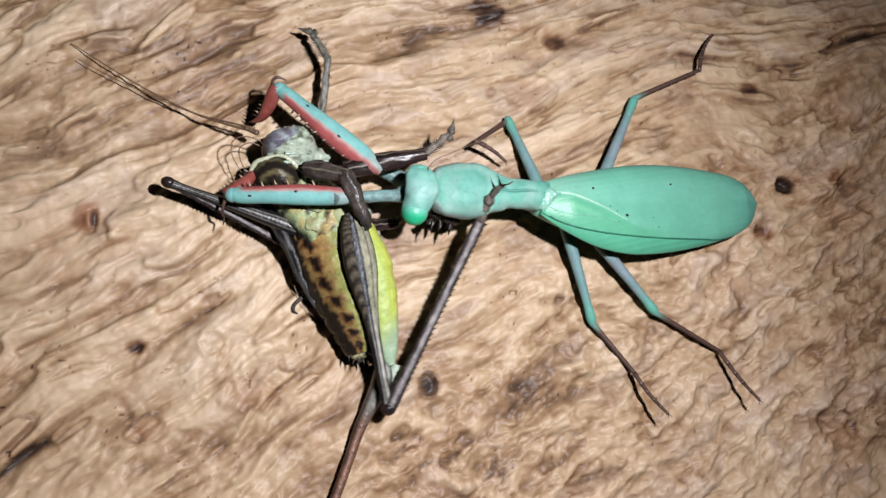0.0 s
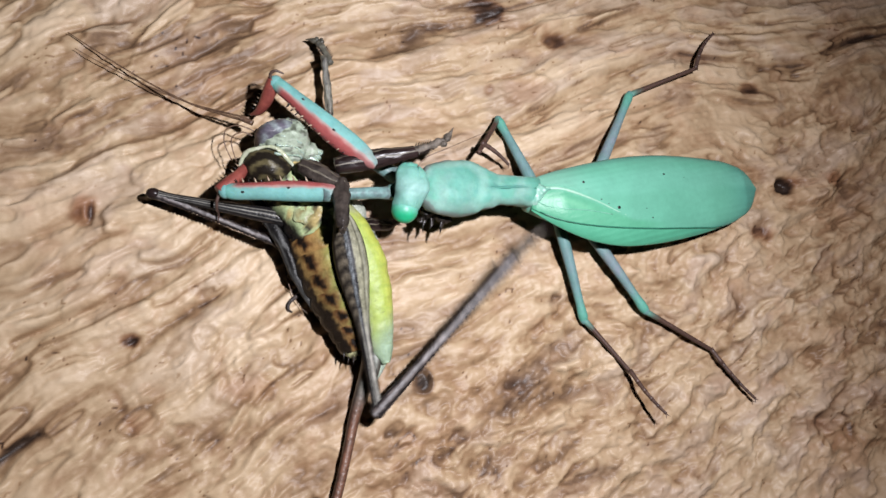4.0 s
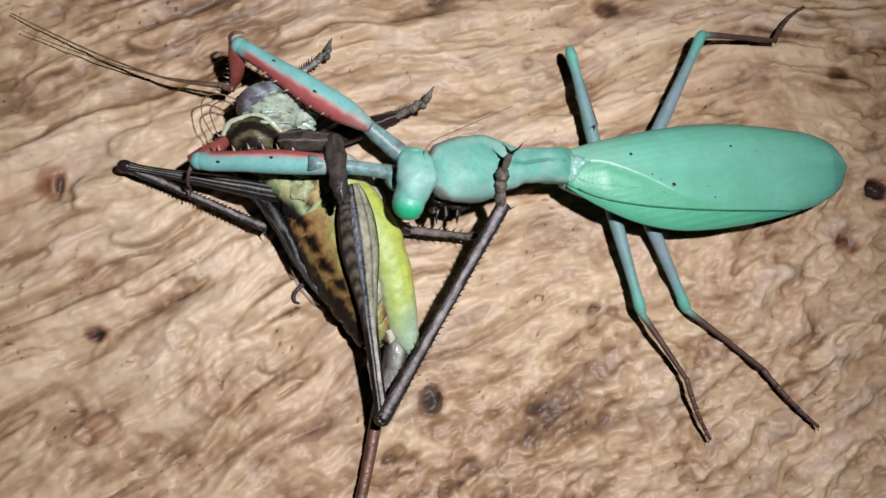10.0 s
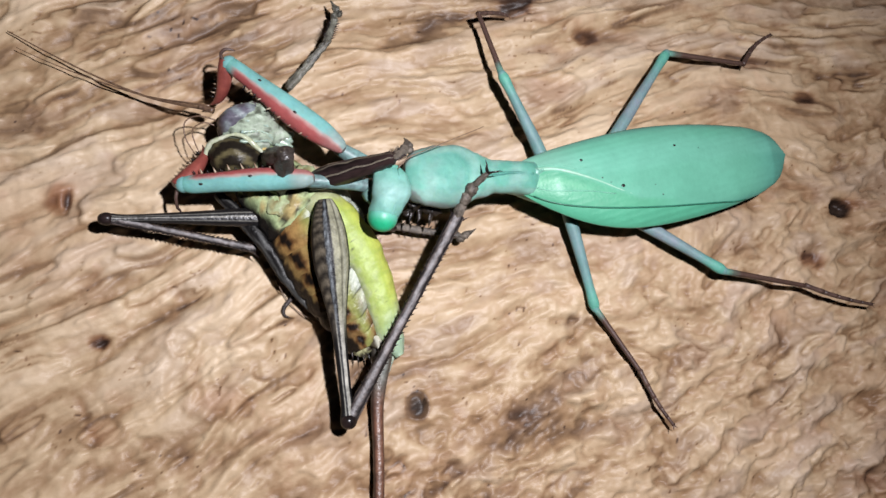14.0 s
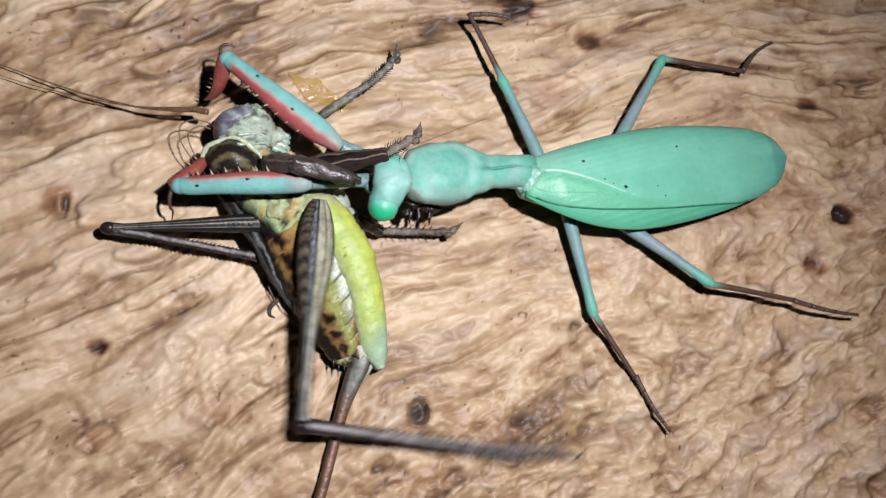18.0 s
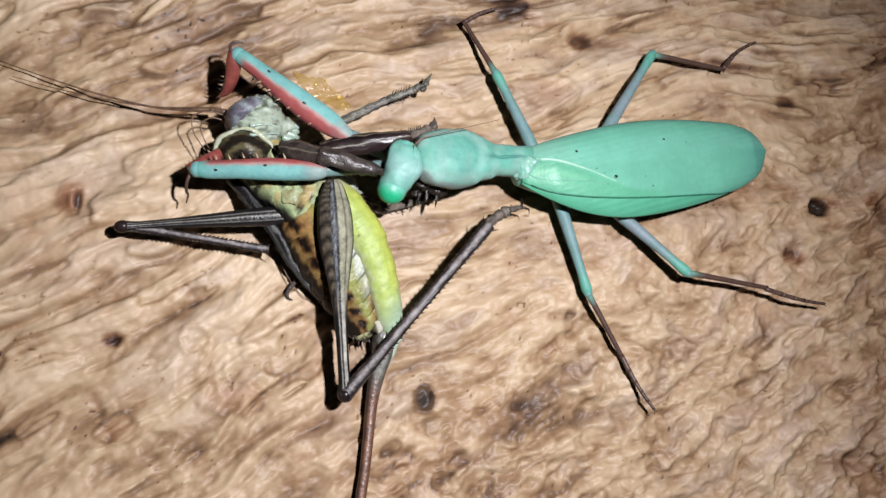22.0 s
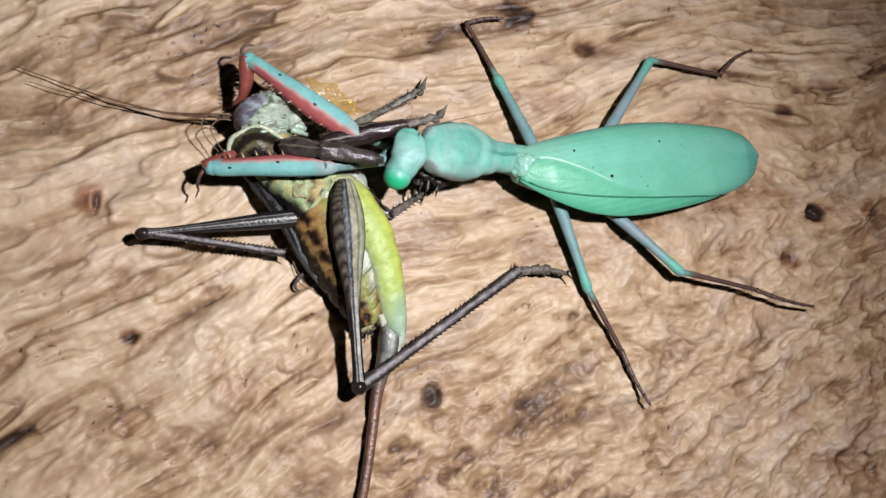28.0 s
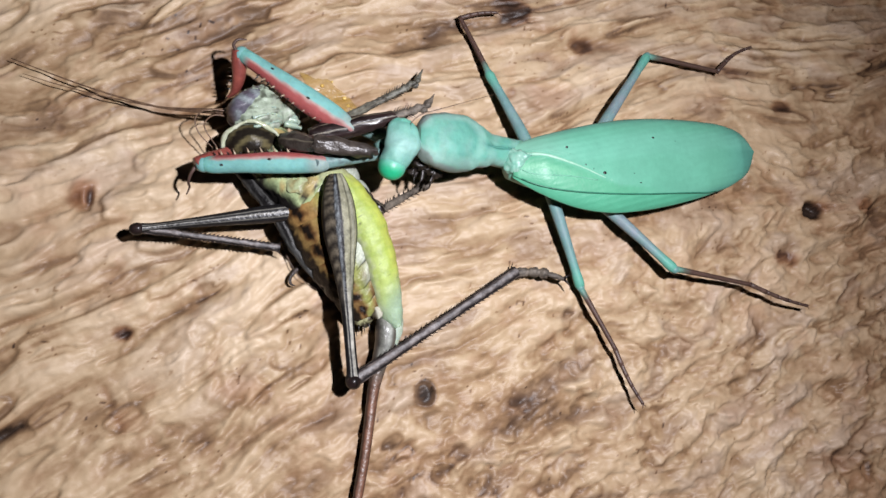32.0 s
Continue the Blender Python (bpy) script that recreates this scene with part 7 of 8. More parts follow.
        (21.4, 8.0, 41.8, 13.6, 0, 8, -78), (22, 8.2, 41.6, 13.6, 0, 8, -81), (23, 7.7, 41.6, 13.5, 0, 8, -81), (25, 8.8, 42.1, 13.4, 0, 7, -79), (28, 8.0, 42.5, 13.4, 0, 7, -80),
        (32, 7.6, 42.8, 13.4, 0, 7, -79),
    ]))
    walk(PART['k_rt'], poses([
        (0, 20.9, -0.1, 8.5, 0, -7, 65), (0.2, 15.1, -1.6, 8.5, 0, -10, 65), (0.4, 15.1, -2.1, 8.5, 0, -18, 66), (0.6, 0.6, -0.3, 8.5, 0, 8, -12), (0.8, 0.2, 0.0, 8.5, 0, 6, -27),
        (1, 16.1, -0.3, 8.5, 0, -6, 32), (1.2, 20.0, -1.0, 8.5, 0, -19, 60), (1.4, 19.2, -0.7, 8.5, 0, -13, 64), (1.6, 1.8, -0.7, 8.5, 0, 8, -7), (1.8, -1.5, 0.2, 8.5, 0, -2, -25),
        (2, 16.3, -0.0, 8.5, 0, -5, 34), (2.2, 19.1, 0.3, 8.5, 0, -5, 63), (2.4, 16.5, -0.4, 8.5, 0, -4, 62), (2.7, 24.0, -0.9, 8.5, 0, -19, 69), (3, 23.2, 0.6, 8.5, 0, -5, 66),
        (3.2, 23.9, 0.6, 8.5, 0, -5, 67), (3.4, 8.7, -3.6, 8.5, 0, -11, 0), (3.5, 2.5, -2.6, 8.5, 0, 2, -14), (3.7, 2.4, -2.8, 8.5, 0, 1, -16), (3.9, 12.7, -3.1, 8.5, 0, -7, 20),
        (4.1, 22.8, -0.4, 8.5, 0, -5, 65), (5.5, 13.7, -4.5, 8.5, 0, -0, 60), (6, 13.3, -2.9, 8.5, 0, -1, 64), (6.2, 16.1, -2.6, 8.5, 0, 5, 68), (6.4, 17.3, -2.3, 8.5, 0, 4, 68),
        (6.6, 17.9, -2.1, 8.5, 0, -3, 69), (6.8, 16.9, -2.1, 8.5, 0, -2, 69), (6.9, 14.5, -2.3, 8.5, 0, -2, 63), (7, 2.8, -2.5, 8.5, 0, 6, -1), (7.1, 4.6, -2.9, 8.5, 0, 11, -26),
        (7.2, 12.3, -3.6, 8.5, 0, 8, -6), (7.3, 23.9, -0.1, 8.5, 0, -6, 43), (7.4, 26.3, 1.4, 8.5, 0, -6, 73), (7.6, 24.3, 0.8, 8.5, 0, -7, 70), (8, 20.9, 1.3, 8.5, 0, -5, 65),
        (9, 18.8, 1.3, 8.5, 0, -9, 62), (10, 21.3, 1.1, 8.5, 0, -7, 65), (11, 21.6, 1.1, 8.5, 0, -4, 67), (12, 21.2, 2.1, 8.5, 0, -7, 67), (12.6, 21.6, 2.2, 8.5, 0, -9, 69),
        (12.7, 26.7, 3.2, 8.5, 0, 3, 28), (12.8, 19.1, 0.5, 8.5, 0, 3, 4), (12.9, 2.8, -0.4, 8.5, 0, 7, -6), (13, 4.2, -0.6, 8.5, 0, 8, 11), (13.1, 8.0, -0.7, 8.5, 0, 8, 25),
        (13.2, 13.2, -0.4, 8.5, 0, 1, 48), (13.4, 16.9, 0.4, 8.5, 0, -7, 64), (14, 17.3, 1.1, 8.5, 0, -6, 67), (16.5, 14.6, 0.2, 8.5, 0, -17, 67), (16.9, 16.1, 1.0, 8.5, 0, -11, 67),
        (17, 6.2, -0.3, 8.5, 0, 8, -3), (17.1, 3.8, -0.0, 8.5, 0, 9, -14), (17.2, 6.5, -0.1, 8.5, 0, 9, 2), (17.4, 18.6, 1.5, 8.5, 0, -10, 53), (17.6, 18.9, 2.8, 8.5, 0, -8, 63),
        (17.8, 12.9, 0.9, 8.5, 0, -17, 61), (17.9, -2.9, 2.0, 8.5, 0, 11, -29), (18, 9.2, 0.8, 8.5, 0, 7, -3), (18.1, 18.7, 2.2, 8.5, 0, -8, 24), (18.2, 23.9, 5.0, 8.5, 0, -12, 55),
        (18.4, 16.6, 1.4, 8.5, 0, -19, 60), (18.6, 15.4, 0.9, 8.5, 0, -18, 60), (18.9, 12.3, 0.4, 8.5, 0, -17, 56), (19, -2.5, 1.3, 8.5, 0, 8, -3), (19.1, -6.7, 2.8, 8.5, 0, 12, -37),
        (19.2, -8.7, 3.8, 8.5, 0, 12, -41), (19.4, -2.2, 1.9, 8.5, 0, 7, 0), (19.6, 8.7, 0.9, 8.5, 0, -14, 35), (19.7, 14.2, 3.0, 8.5, 0, -5, 51), (19.8, 15.6, 2.6, 8.5, 0, -11, 56),
        (20, 17.9, 4.5, 8.5, 0, -4, 65), (20.2, 17.7, 3.8, 8.5, 0, -5, 68), (20.4, 5.2, 2.0, 8.5, 0, -12, 37), (20.5, -3.3, 3.5, 8.5, 0, 10, 6), (20.6, -10.4, 6.4, 8.5, 0, 11, -36),
        (20.8, -10.3, 6.6, 8.5, 0, 10, -33), (20.9, -8.6, 5.9, 8.5, 0, 9, -21), (21, 0.2, 3.1, 8.5, 0, 3, 16), (21.1, 4.8, 2.5, 8.5, 0, -11, 30), (21.2, 12.7, 4.1, 8.5, 0, -5, 50),
        (21.4, 15.7, 4.8, 8.5, 0, -5, 58), (22, 14.2, 4.4, 8.5, 0, -5, 54), (23, 13.7, 4.3, 8.5, 0, -7, 51), (25, 15.8, 4.9, 8.5, 0, 8, 46), (28, 14.8, 5.3, 8.5, 0, 8, 40),
        (32, 14.6, 5.7, 8.5, 0, 8, 38),
    ]))
    walk(PART['k_rs'], poses([
        (0, 38.4, 37.0, 13.4, 0, -52, 68), (0.2, 32.4, 35.2, 15.8, 0, -27, 60), (0.4, 31.4, 33.8, 20.9, 0, -16, 59), (0.6, 40.6, -8.8, 2.9, 0, -33, -11), (0.8, 36.8, -18.6, 3.8, 0, -13, -25),
        (1, 51.1, 21.2, 12.6, 0, 9, 30), (1.2, 39.2, 32.9, 22.1, 0, -9, 56), (1.4, 36.8, 35.4, 18.1, 0, -19, 59), (1.6, 42.4, -5.7, 3.1, 0, -34, -5), (1.8, 35.9, -17.2, 9.7, 0, 19, -22),
        (2, 50.5, 22.7, 12.4, 0, 8, 24), (2.2, 37.9, 36.9, 12.2, 0, -29, 59), (2.4, 35.9, 35.9, 11.5, 0, -26, 59), (2.7, 38.0, 35.6, 21.9, 0, -6, 58), (3, 40.3, 38.1, 12.4, 0, -27, 61),
        (3.2, 39.7, 38.6, 12.4, 0, -27, 62), (3.4, 49.3, -3.5, 16.2, 0, 36, -0), (3.5, 42.5, -12.6, 7.0, 0, 23, -40), (3.7, 42.1, -14.2, 7.6, 0, 13, -16), (3.9, 51.3, 10.9, 13.4, 0, 32, 19),
        (4.1, 40.4, 36.7, 12.4, 0, -28, 60), (5.5, 34.2, 31.3, 8.7, 0, 17, 61), (6, 31.7, 34.1, 9.1, 0, 17, 10), (6.2, 31.7, 35.4, 4.8, 0, -17, 71), (6.4, 33.0, 35.7, 5.4, 0, -11, 70),
        (6.6, 32.8, 36.4, 10.7, 0, -34, 59), (6.8, 31.6, 36.4, 10.3, 0, -32, 61), (6.9, 33.1, 34.5, 9.9, 0, -32, 59), (7, 43.9, -3.2, 4.0, 0, -38, -37), (7.1, 41.1, -20.6, 0.5, 0, -27, -207),
        (7.2, 53.0, -7.9, 3.1, 0, -22, -365), (7.3, 54.1, 27.7, 13.0, 0, 34, -319), (7.4, 38.5, 40.6, 12.6, 0, -32, -299), (7.6, 38.1, 39.4, 13.8, 0, -31, -299), (8, 38.0, 38.7, 12.1, 0, -36, -276),
        (9, 38.0, 37.3, 14.8, 0, -49, -277), (10, 38.3, 38.3, 13.8, 0, -49, -267), (11, 37.6, 39.1, 11.5, 0, -46, -264), (12, 36.9, 40.0, 13.4, 0, -57, -252), (12.6, 36.5, 40.2, 15.0, 0, -37, -303),
        (12.7, 63.1, 22.7, 6.0, 0, 10, -330), (12.8, 60.3, 3.4, 6.2, 0, 7, -356), (12.9, 43.6, -4.6, 3.4, 0, -14, -365), (13, 44.3, 7.2, 2.7, 0, -37, -358), (13.1, 45.1, 16.6, 3.1, 0, -16, -333),
        (13.2, 40.8, 30.3, 7.7, 0, 13, -311), (13.4, 34.8, 37.3, 13.4, 0, -60, -302), (14, 33.3, 38.9, 13.0, 0, -40, -301), (16.5, 30.0, 36.6, 20.7, 0, -18, -300), (16.9, 32.0, 38.4, 16.2, 0, -29, -300),
        (17, 47.0, -2.4, 2.5, 0, 0, -358), (17.1, 43.4, -9.8, 2.1, 0, -43, -360), (17.2, 47.3, 1.3, 1.9, 0, -33, -348), (17.4, 42.9, 34.1, 15.4, 0, 35, -308), (17.6, 37.6, 39.1, 14.6, 0, -32, -302),
        (17.8, 32.0, 35.4, 20.9, 0, -16, -303), (17.9, 32.6, -17.4, 0.3, 0, -38, -215), (18, 50.1, -1.3, 3.6, 0, 5, -362), (18.1, 55.9, 18.9, 14.6, 0, 24, -336), (18.2, 47.2, 38.1, 16.8, 0, -17, -306),
        (18.4, 36.0, 35.3, 21.8, 0, -13, -303), (18.6, 34.9, 34.9, 21.6, 0, -7, -304), (18.9, 34.3, 33.1, 20.8, 0, -18, -305), (19, 38.3, -0.8, 2.7, 0, -74, -438), (19.1, 25.6, -21.6, 0.1, 0, -36, -584),
        (19.2, 21.8, -22.8, 0.2, 0, -37, -589), (19.4, 38.8, 1.9, 3.2, 0, -18, -717), (19.6, 41.5, 23.8, 18.5, 0, 32, -684), (19.7, 40.2, 34.9, 11.9, 0, -34, -665), (19.8, 38.3, 36.2, 16.6, 0, -33, -664),
        (20, 35.6, 41.7, 11.7, 0, -30, -678), (20.2, 33.2, 41.9, 11.9, 0, -58, -662), (20.4, 37.5, 26.2, 17.1, 0, 30, -681), (20.5, 37.2, 7.7, 1.5, 0, -80, -656), (20.6, 22.6, -17.3, 0.7, 0, -66, -609),
        (20.8, 23.9, -15.4, 1.1, 0, -67, -605), (20.9, 29.5, -8.8, 2.3, 0, -54, -720), (21, 39.8, 14.4, 6.4, 0, -11, -728), (21.1, 39.9, 22.7, 16.6, 0, 34, -689), (21.2, 39.3, 35.5, 12.2, 0, -31, -667),
        (21.4, 37.3, 39.8, 12.2, 0, -29, -663), (22, 38.1, 37.8, 12.4, 0, 21, -685), (23, 39.6, 36.1, 13.4, 0, 12, -692), (25, 44.1, 34.4, 2.9, 0, -16, -707), (28, 46.1, 31.6, 2.7, 0, -14, -719),
        (32, 46.8, 30.9, 2.7, 0, -13, -724),
    ]))
    walk(PART['k_gf'], poses([
        (0, -1.5, 36.9, 7.0, 0, -3, 163), (1, -2.1, 37.8, 7.0, 0, 5, 163), (2, -2.4, 37.4, 7.0, 0, -4, 178), (3.5, -2.9, 37.2, 7.0, 0, 1, 174),
        (6, -2.2, 37.1, 7.0, 0, 5, 165), (7, -1.7, 36.4, 7.0, 0, -7, 177), (8, -2.9, 38.0, 7.0, 0, 6, 172), (9, -2.8, 39.2, 7.0, 0, 7, 174),
        (10, -3.9, 38.6, 7.0, 0, 7, 174), (11, -4.8, 37.5, 7.0, 0, 5, 177), (12, -5.3, 37.2, 7.0, 0, 3, 181), (13, -5.7, 36.1, 7.0, 0, -6, 190),
        (14, -5.6, 36.2, 7.0, 0, -4, 188), (17, -6.2, 36.1, 7.0, 0, 4, 187), (18, -5.7, 35.8, 7.0, 0, 3, 188), (19, -5.9, 36.5, 7.0, 0, 7, 185),
        (20, -6.2, 36.7, 7.0, 0, 9, 185), (21, -4.7, 35.7, 7.0, 0, -3, 188), (22, -5.8, 36.1, 7.0, 0, 2, 190), (23, -4.5, 36.2, 7.0, 0, -2, 191),
        (25, -5.1, 35.9, 7.0, 0, -2, 191), (28, -5.2, 35.9, 7.0, 0, -1, 193), (32, -5.0, 36.4, 7.0, 0, -2, 194),
    ]))
    walk(PART['k_gt'], poses([
        (0, -24.0, 43.9, 8.2, 0, 14, -24), (1, -24.5, 44.8, 5.0, 0, 3, -26), (2, -25.9, 38.3, 8.7, 0, 16, -15), (3.5, -26.4, 39.7, 6.7, 0, 7, -17),
        (6, -25.0, 43.0, 4.8, 0, 3, -23), (7, -25.0, 37.6, 10.0, 0, 19, -12), (8, -26.2, 41.2, 4.5, 0, 3, -18), (9, -26.1, 41.8, 4.2, 0, 3, -20),
        (10, -27.2, 41.0, 4.0, 0, 3, -18), (11, -28.2, 38.8, 5.0, 0, 3, -15), (12, -28.8, 36.7, 5.8, 0, 5, -11), (13, -28.8, 32.0, 9.5, 0, 13, -3),
        (14, -28.9, 33.0, 8.7, 0, 11, -4), (17, -29.5, 33.3, 5.2, 0, 4, -6), (18, -29.0, 32.4, 5.7, 0, 5, -4), (19, -29.3, 34.6, 4.0, 0, -2, -9),
        (20, -29.4, 34.7, 3.3, 0, -4, -9), (21, -28.0, 32.3, 8.2, 0, 14, -2), (22, -29.0, 32.2, 6.0, 0, 5, -3), (23, -27.7, 31.8, 8.0, 0, 14, -2),
        (25, -28.3, 31.4, 7.7, 0, 9, -2), (28, -28.2, 30.8, 7.5, 0, 8, -1), (32, -27.9, 30.8, 7.7, 0, 9, -0),
    ]))
    walk(PART['k_mf'], poses([
        (0, 15.7, 36.9, 8.0, 0, 16, 12), (1, 20.2, 34.0, 8.0, 0, 9, -61), (2, 19.5, 33.0, 8.0, 0, 7, -63), (3.5, 16.6, 36.4, 8.0, 0, 35, 13),
        (6, 16.3, 35.1, 8.0, 0, 40, 9), (7, 16.5, 36.2, 8.0, 0, 45, 29), (8, 18.9, 35.7, 8.0, 0, 48, 4), (9, 19.8, 35.4, 8.0, 0, 55, -21),
        (10, 18.7, 34.6, 8.0, 0, 46, 4), (11, 19.8, 35.6, 8.0, 0, 59, 8), (12, 20.1, 36.6, 8.0, 0, 71, 24), (13, 17.4, 37.0, 8.0, 0, 48, 22),
        (14, 18.2, 38.0, 8.0, 0, 49, 8), (17, 17.0, 39.6, 8.0, 0, 58, -9), (18, 15.6, 38.6, 8.0, 0, 53, -6), (19, 16.4, 39.3, 8.0, 0, 32, -1),
        (20, 16.9, 40.2, 8.0, 0, 42, 7), (21, 15.9, 41.1, 8.0, 0, 25, -3), (22, 14.1, 41.4, 8.0, 0, 39, -1), (23, 13.7, 42.1, 8.0, 0, 38, -6),
        (25, 12.5, 43.6, 8.0, 0, 9, -33), (28, 12.3, 43.0, 8.0, 0, 9, -34), (32, 11.8, 43.4, 8.0, 0, 8, -33),
    ]))
    walk(PART['k_mt'], poses([
        (0, 21.8, 38.2, 6.3, 0, 29, 46), (1, 23.4, 28.4, 7.0, 0, 6, -35), (2, 22.4, 27.3, 7.2, 0, 8, -51), (3.5, 21.8, 37.6, 4.3, 0, 25, 40),
        (6, 21.2, 35.9, 3.9, 0, 23, 18), (7, 20.5, 38.4, 3.4, 0, 26, 22), (8, 23.3, 35.9, 3.2, 0, -2, -11), (9, 23.2, 34.0, 2.7, 0, 0, -17),
        (10, 23.2, 34.9, 3.3, 0, -5, -2), (11, 23.1, 36.1, 2.4, 0, -4, -3), (12, 22.0, 37.5, 1.9, 0, -4, -4), (13, 21.4, 38.6, 3.2, 0, -2, -6),
        (14, 22.5, 38.6, 3.1, 0, -2, -4), (17, 20.4, 39.1, 2.5, 0, -3, -4), (18, 19.5, 38.2, 2.8, 0, -4, 4), (19, 21.9, 39.3, 4.5, 0, 20, 39),
        (20, 21.7, 40.8, 3.7, 0, 19, 37), (21, 21.7, 40.8, 5.2, 0, 23, 30), (22, 19.1, 41.3, 3.9, 0, 20, 24), (23, 18.8, 41.6, 4.0, 0, 19, 20),
        (25, 17.9, 40.1, 7.0, 0, 34, 32), (28, 17.6, 39.4, 7.0, 0, 28, 44), (32, 17.2, 39.9, 7.1, 0, 22, 40),
    ]))
    walk(PART['k_kf'], poses([
        (0, 11.5, 47.2, 14.0, 0, -7, 13), (1, 12.2, 47.7, 14.0, 0, -7, 13), (2, 10.5, 46.9, 14.0, 0, -9, 18), (3.5, 10.0, 46.8, 14.0, 0, -7, 15),
        (6, 14.0, 47.2, 14.0, 0, 8, 11), (7, 11.2, 46.1, 14.0, 0, 8, 22), (8, 11.2, 46.5, 14.0, 0, 2, 19), (9, 10.4, 47.9, 14.0, 0, -7, 9),
        (10, 6.3, 49.1, 6.0, 0, 12, 30), (11, 6.4, 51.5, 6.0, 0, 12, 13), (12, 5.4, 49.6, 6.0, 0, -4, 15), (13, 4.7, 40.8, 14.0, 0, 8, 24),
        (14, 7.2, 42.7, 14.0, 0, -31, 14), (17, 7.0, 44.4, 14.0, 0, -34, 16), (18, 4.6, 45.2, 14.0, 0, -25, 10), (19, 5.6, 45.7, 14.0, 0, -28, 12),
        (20, 5.1, 47.3, 14.0, 0, 8, 23), (21, 6.4, 48.0, 14.0, 0, 8, 21), (22, 6.6, 48.8, 14.0, 0, -7, 15), (23, 5.8, 50.9, 14.0, 0, -7, 13),
        (25, 5.2, 50.8, 14.0, 0, 0, 19), (28, 3.9, 51.1, 14.0, 0, -7, 18), (32, 3.0, 51.4, 14.0, 0, -7, 20),
    ]))
    walk(PART['k_ks'], poses([
        (0, 26.0, 50.5, 15.9, 0, -17, 36), (1, 26.7, 51.1, 15.9, 0, -13, 18), (2, 24.6, 51.5, 16.3, 0, -12, 21), (3.5, 24.4, 50.7, 15.9, 0, -12, 20),
        (6, 28.5, 50.1, 11.8, 0, -22, 14), (7, 24.9, 51.7, 11.9, 0, -23, 19), (8, 25.4, 51.3, 13.5, 0, -21, 16), (9, 25.1, 50.4, 15.9, 0, -3, 2),
        (10, 19.0, 56.4, 2.8, 0, -35, 21), (11, 20.6, 55.0, 3.0, 0, -16, 4), (12, 19.8, 53.5, 7.0, 0, -5, 11), (13, 18.3, 46.8, 12.0, 0, -36, 32),
        (14, 19.7, 45.8, 21.8, 0, 41, 49), (17, 19.0, 47.9, 22.3, 0, 46, 29), (18, 17.9, 47.5, 20.4, 0, 4, 36), (19, 18.6, 48.5, 21.0, 0, 16, 35),
        (20, 18.8, 53.1, 12.0, 0, -20, 15), (21, 20.2, 53.4, 11.9, 0, -33, 12), (22, 20.9, 52.7, 15.9, 0, 24, 31), (23, 20.3, 54.2, 15.9, 0, 19, 24),
        (25, 19.3, 55.7, 14.0, 0, -33, 1), (28, 18.0, 55.7, 15.9, 0, -10, 17), (32, 16.9, 56.5, 15.9, 0, -9, 21),
    ]))
    walk(PART['k_df'], poses([
        (0, 3.6, 46.2, 15.0, 0, -30, -16), (1, 3.7, 46.3, 15.0, 0, -34, -14), (2, 4.4, 45.8, 15.0, 0, -37, -29), (3.5, 3.3, 45.4, 15.0, 0, -13, -27),
        (6, 5.7, 44.9, 15.0, 0, -46, -33), (7, 3.1, 43.8, 15.0, 0, -24, -20), (8, 3.0, 45.1, 15.0, 0, -39, -20), (9, 2.4, 46.6, 15.0, 0, -28, -17),
        (10, 1.2, 45.3, 15.0, 0, -20, -0), (11, -0.0, 44.4, 15.0, 0, -66, -27), (12, -0.7, 45.7, 15.0, 0, -58, -47), (13, -1.6, 45.0, 15.0, 0, -61, -30),
        (14, -1.1, 45.6, 15.0, 0, -65, -27), (17, -1.3, 46.2, 15.0, 0, -63, -34), (18, -1.3, 45.2, 15.0, 0, -53, -19), (19, -2.0, 45.4, 15.0, 0, -50, -30),
        (20, -2.4, 46.5, 15.0, 0, -37, -18), (21, -2.7, 47.0, 15.0, 0, -37, -17), (22, -0.6, 47.6, 15.0, 0, -36, -17), (23, -2.5, 47.8, 15.0, 0, -22, -5),
        (25, -3.2, 47.6, 15.0, 0, -22, -4), (28, -3.4, 48.6, 15.0, 0, -37, -12), (32, -2.1, 49.1, 15.0, 0, -46, -19),
    ]))
    walk(PART['k_dt'], poses([
        (0, 10.2, 44.2, 19.0, 0, 16, -62), (1, 10.1, 44.7, 19.5, 0, 19, -73), (2, 10.0, 42.7, 19.8, 0, 59, -77), (3.5, 10.3, 41.9, 16.7, 0, -29, -88),
        (6, 10.3, 41.9, 20.7, 0, 21, -85), (7, 9.9, 41.3, 18.3, 0, -17, -82), (8, 8.8, 43.0, 20.0, 0, 56, -76), (9, 9.2, 44.5, 18.7, 0, 48, -77),
        (10, 8.7, 45.3, 17.7, 0, -12, -77), (11, 2.9, 42.9, 22.3, 0, 55, -94), (12, 2.2, 42.6, 21.8, 0, 33, -27), (13, 1.8, 43.0, 22.0, 0, 57, -93),
        (14, 1.9, 44.1, 22.3, 0, 70, -101), (17, 1.7, 44.2, 22.1, 0, 12, -16), (18, 3.2, 43.6, 21.4, 0, 7, -6), (19, 2.4, 42.8, 21.1, 0, 7, -5),
        (20, 3.7, 44.6, 19.8, 0, 6, -2), (21, 3.5, 45.1, 19.8, 0, 4, -6), (22, 5.5, 45.7, 19.8, 0, 4, -8), (23, 4.9, 47.2, 18.0, 0, 3, -5),
        (25, 4.2, 47.1, 18.0, 0, 0, 2), (28, 2.9, 47.2, 19.8, 0, 1, -2), (32, 3.1, 47.4, 20.8, 0, 4, 1),
    ]))
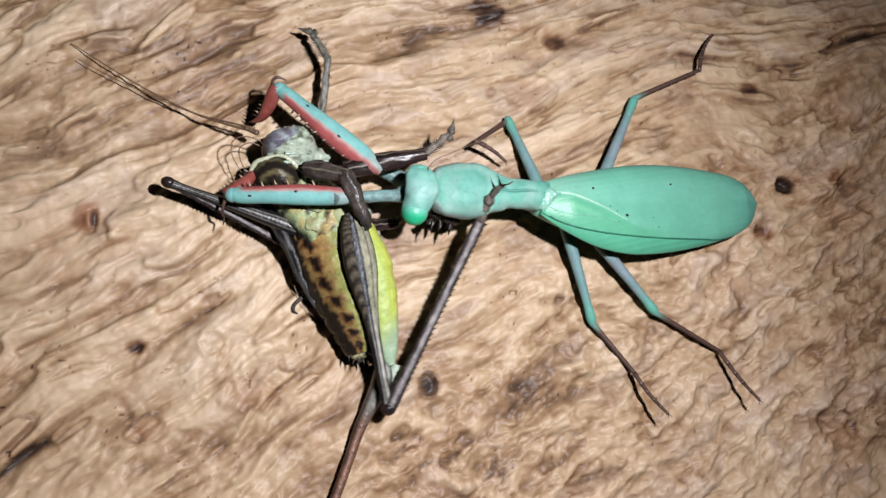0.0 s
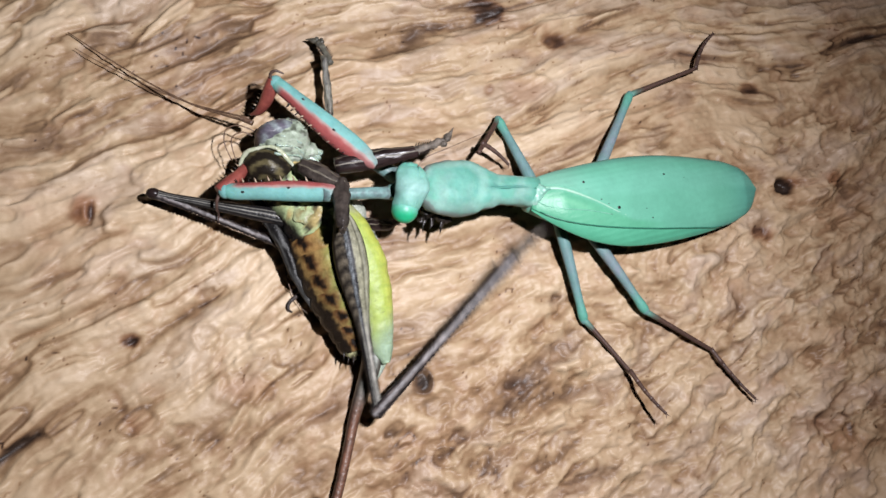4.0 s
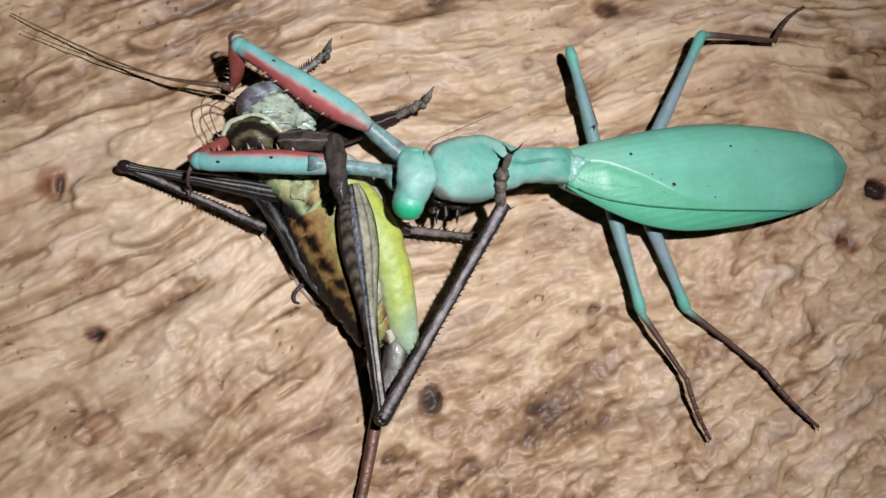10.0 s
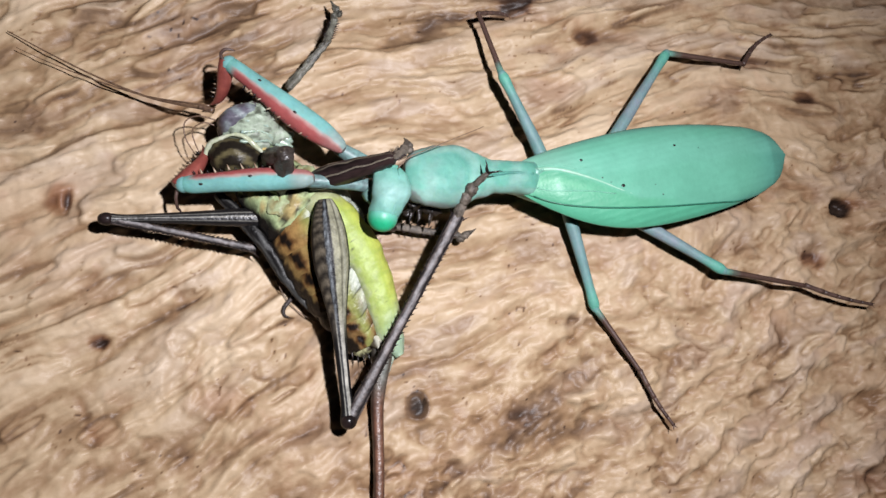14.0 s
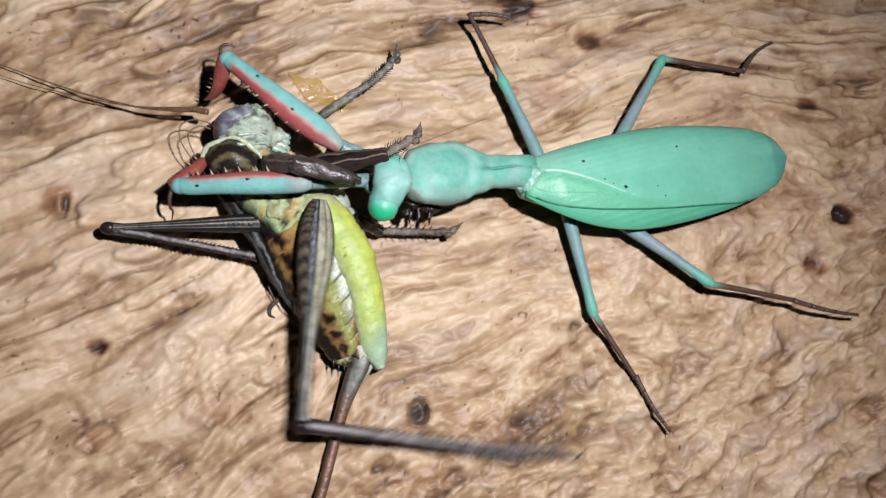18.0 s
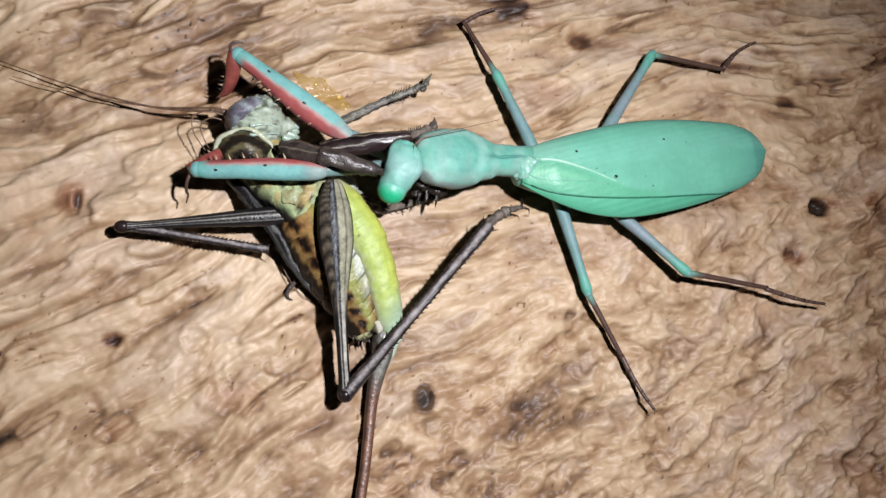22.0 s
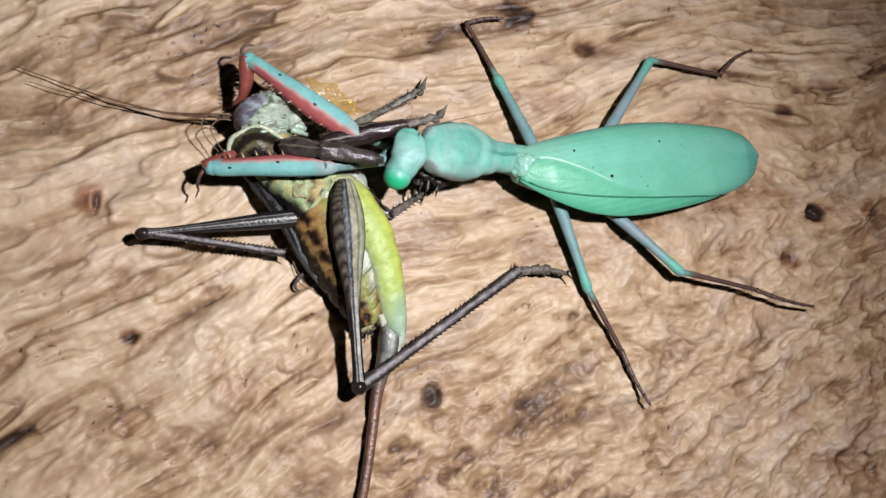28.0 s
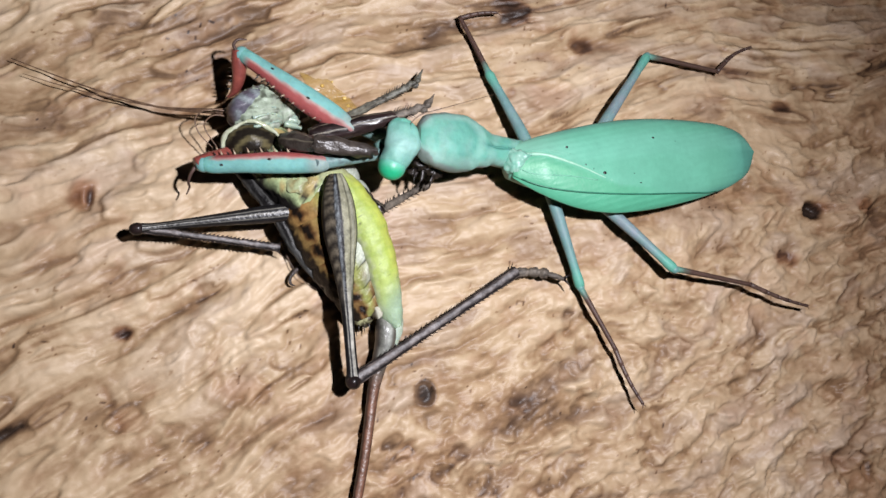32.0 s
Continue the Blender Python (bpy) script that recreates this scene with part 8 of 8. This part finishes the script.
    walk(PART['k_lf'], poses([
        (0, 5.8, 62.8, 5.0, 0, -15, 86), (1, 10.3, 58.9, 5.0, 0, -11, 49), (2, 5.8, 62.8, 5.0, 0, 10, 48), (3.5, 6.9, 62.9, 5.0, 0, -15, 83),
        (6, 11.6, 54.3, 5.0, 0, 19, 136), (7, 9.5, 55.5, 5.0, 0, 19, 136), (8, 8.4, 55.1, 5.0, 0, 19, 144), (9, 9.0, 56.9, 5.0, 0, 19, 143),
        (10, 8.2, 56.5, 5.0, 0, 19, 144), (11, 6.2, 56.3, 5.0, 0, 19, 149), (12, 4.9, 56.7, 5.0, 0, 18, 147), (13, -3.7, 64.2, 5.0, 0, -15, 96),
        (14, -0.1, 64.4, 5.0, 0, -14, 55), (17, 8.5, 60.3, 5.0, 0, 18, 42), (18, 6.6, 60.0, 5.0, 0, -12, 39), (19, 9.9, 54.4, 5.0, 0, -5, 22),
        (20, 9.2, 56.7, 5.0, 0, -9, 30), (21, 9.2, 58.0, 5.0, 0, 17, 41), (22, 9.0, 58.2, 5.0, 0, -3, 33), (23, 9.1, 58.2, 5.0, 0, 5, 34),
        (25, 9.8, 58.2, 5.0, 0, 18, 44), (28, 8.4, 57.9, 5.0, 0, 16, 40), (32, 8.3, 59.0, 5.0, 0, 16, 40),
    ]))
    walk(PART['k_ls'], poses([
        (0, 6.4, 73.3, 7.9, 0, 11, 117), (1, 17.3, 67.1, 7.0, 0, 2, 51), (2, 13.0, 70.9, 3.0, 0, -18, 53), (3.5, 8.3, 73.4, 7.9, 0, 31, 117),
        (6, 4.2, 61.6, 1.5, 0, -11, 41), (7, 1.9, 62.7, 1.4, 0, -29, 16), (8, -0.0, 61.3, 1.5, 0, -31, 35), (9, 0.7, 63.2, 1.5, 0, -11, 45),
        (10, -0.2, 62.6, 1.4, 0, -8, 42), (11, -2.7, 61.8, 1.5, 0, -10, 47), (12, -3.9, 62.4, 1.5, 0, -8, 47), (13, -4.8, 74.8, 7.8, 0, 10, 99),
        (14, 5.9, 73.2, 7.6, 0, 9, 79), (17, 16.3, 67.3, 1.6, 0, -15, 48), (18, 15.0, 66.7, 7.2, 0, 4, 54), (19, 20.1, 58.5, 5.9, 0, -3, 20),
        (20, 18.6, 62.2, 6.8, 0, 1, 30), (21, 17.2, 64.8, 1.7, 0, -11, 25), (22, 18.2, 64.2, 5.5, 0, -7, 26), (23, 18.2, 64.3, 4.1, 0, -12, 26),
        (25, 17.3, 65.4, 1.6, 0, -12, 24), (28, 16.5, 64.7, 2.0, 0, -14, 33), (32, 16.4, 65.8, 2.0, 0, -14, 31),
    ]))
    walk(PART['k_ant'], poses([
        (0, -8.3, 55.5, 9.0, 0, 8, 158), (1, -8.3, 55.6, 9.0, 0, 8, 158), (2, -8.7, 56.8, 9.0, 0, 10, 159), (3.5, -8.8, 56.5, 9.0, 0, 8, 158),
        (6, -9.2, 56.2, 9.0, 0, 9, 160), (7, -11.4, 55.1, 9.0, 0, 8, 164), (8, -11.6, 53.9, 9.0, 0, 8, 168), (9, -10.0, 56.3, 9.0, 0, 8, 169),
        (10, -10.9, 55.9, 9.0, 0, 8, 168), (11, -13.7, 55.0, 9.0, 0, 9, 168), (12, -14.2, 55.5, 9.0, 0, 9, 170), (13, -15.7, 55.1, 9.0, 0, 9, 170),
        (14, -14.4, 55.7, 9.0, 0, 8, 166), (17, -14.8, 56.0, 9.0, 0, 9, 172), (18, -15.6, 55.6, 9.0, 0, 9, 174), (19, -14.4, 54.7, 9.0, 0, 9, 176),
        (20, -14.5, 55.6, 9.0, 0, 9, 176), (21, -15.1, 55.1, 9.0, 0, 8, 175), (22, -14.3, 55.6, 9.0, 0, 8, 175), (23, -14.3, 56.1, 9.0, 0, 7, 177),
        (25, -14.8, 56.2, 9.0, 0, 8, 177), (28, -15.1, 55.1, 9.0, 0, 8, 175), (32, -15.2, 55.2, 9.0, 0, 8, 174),
    ]))


motions()
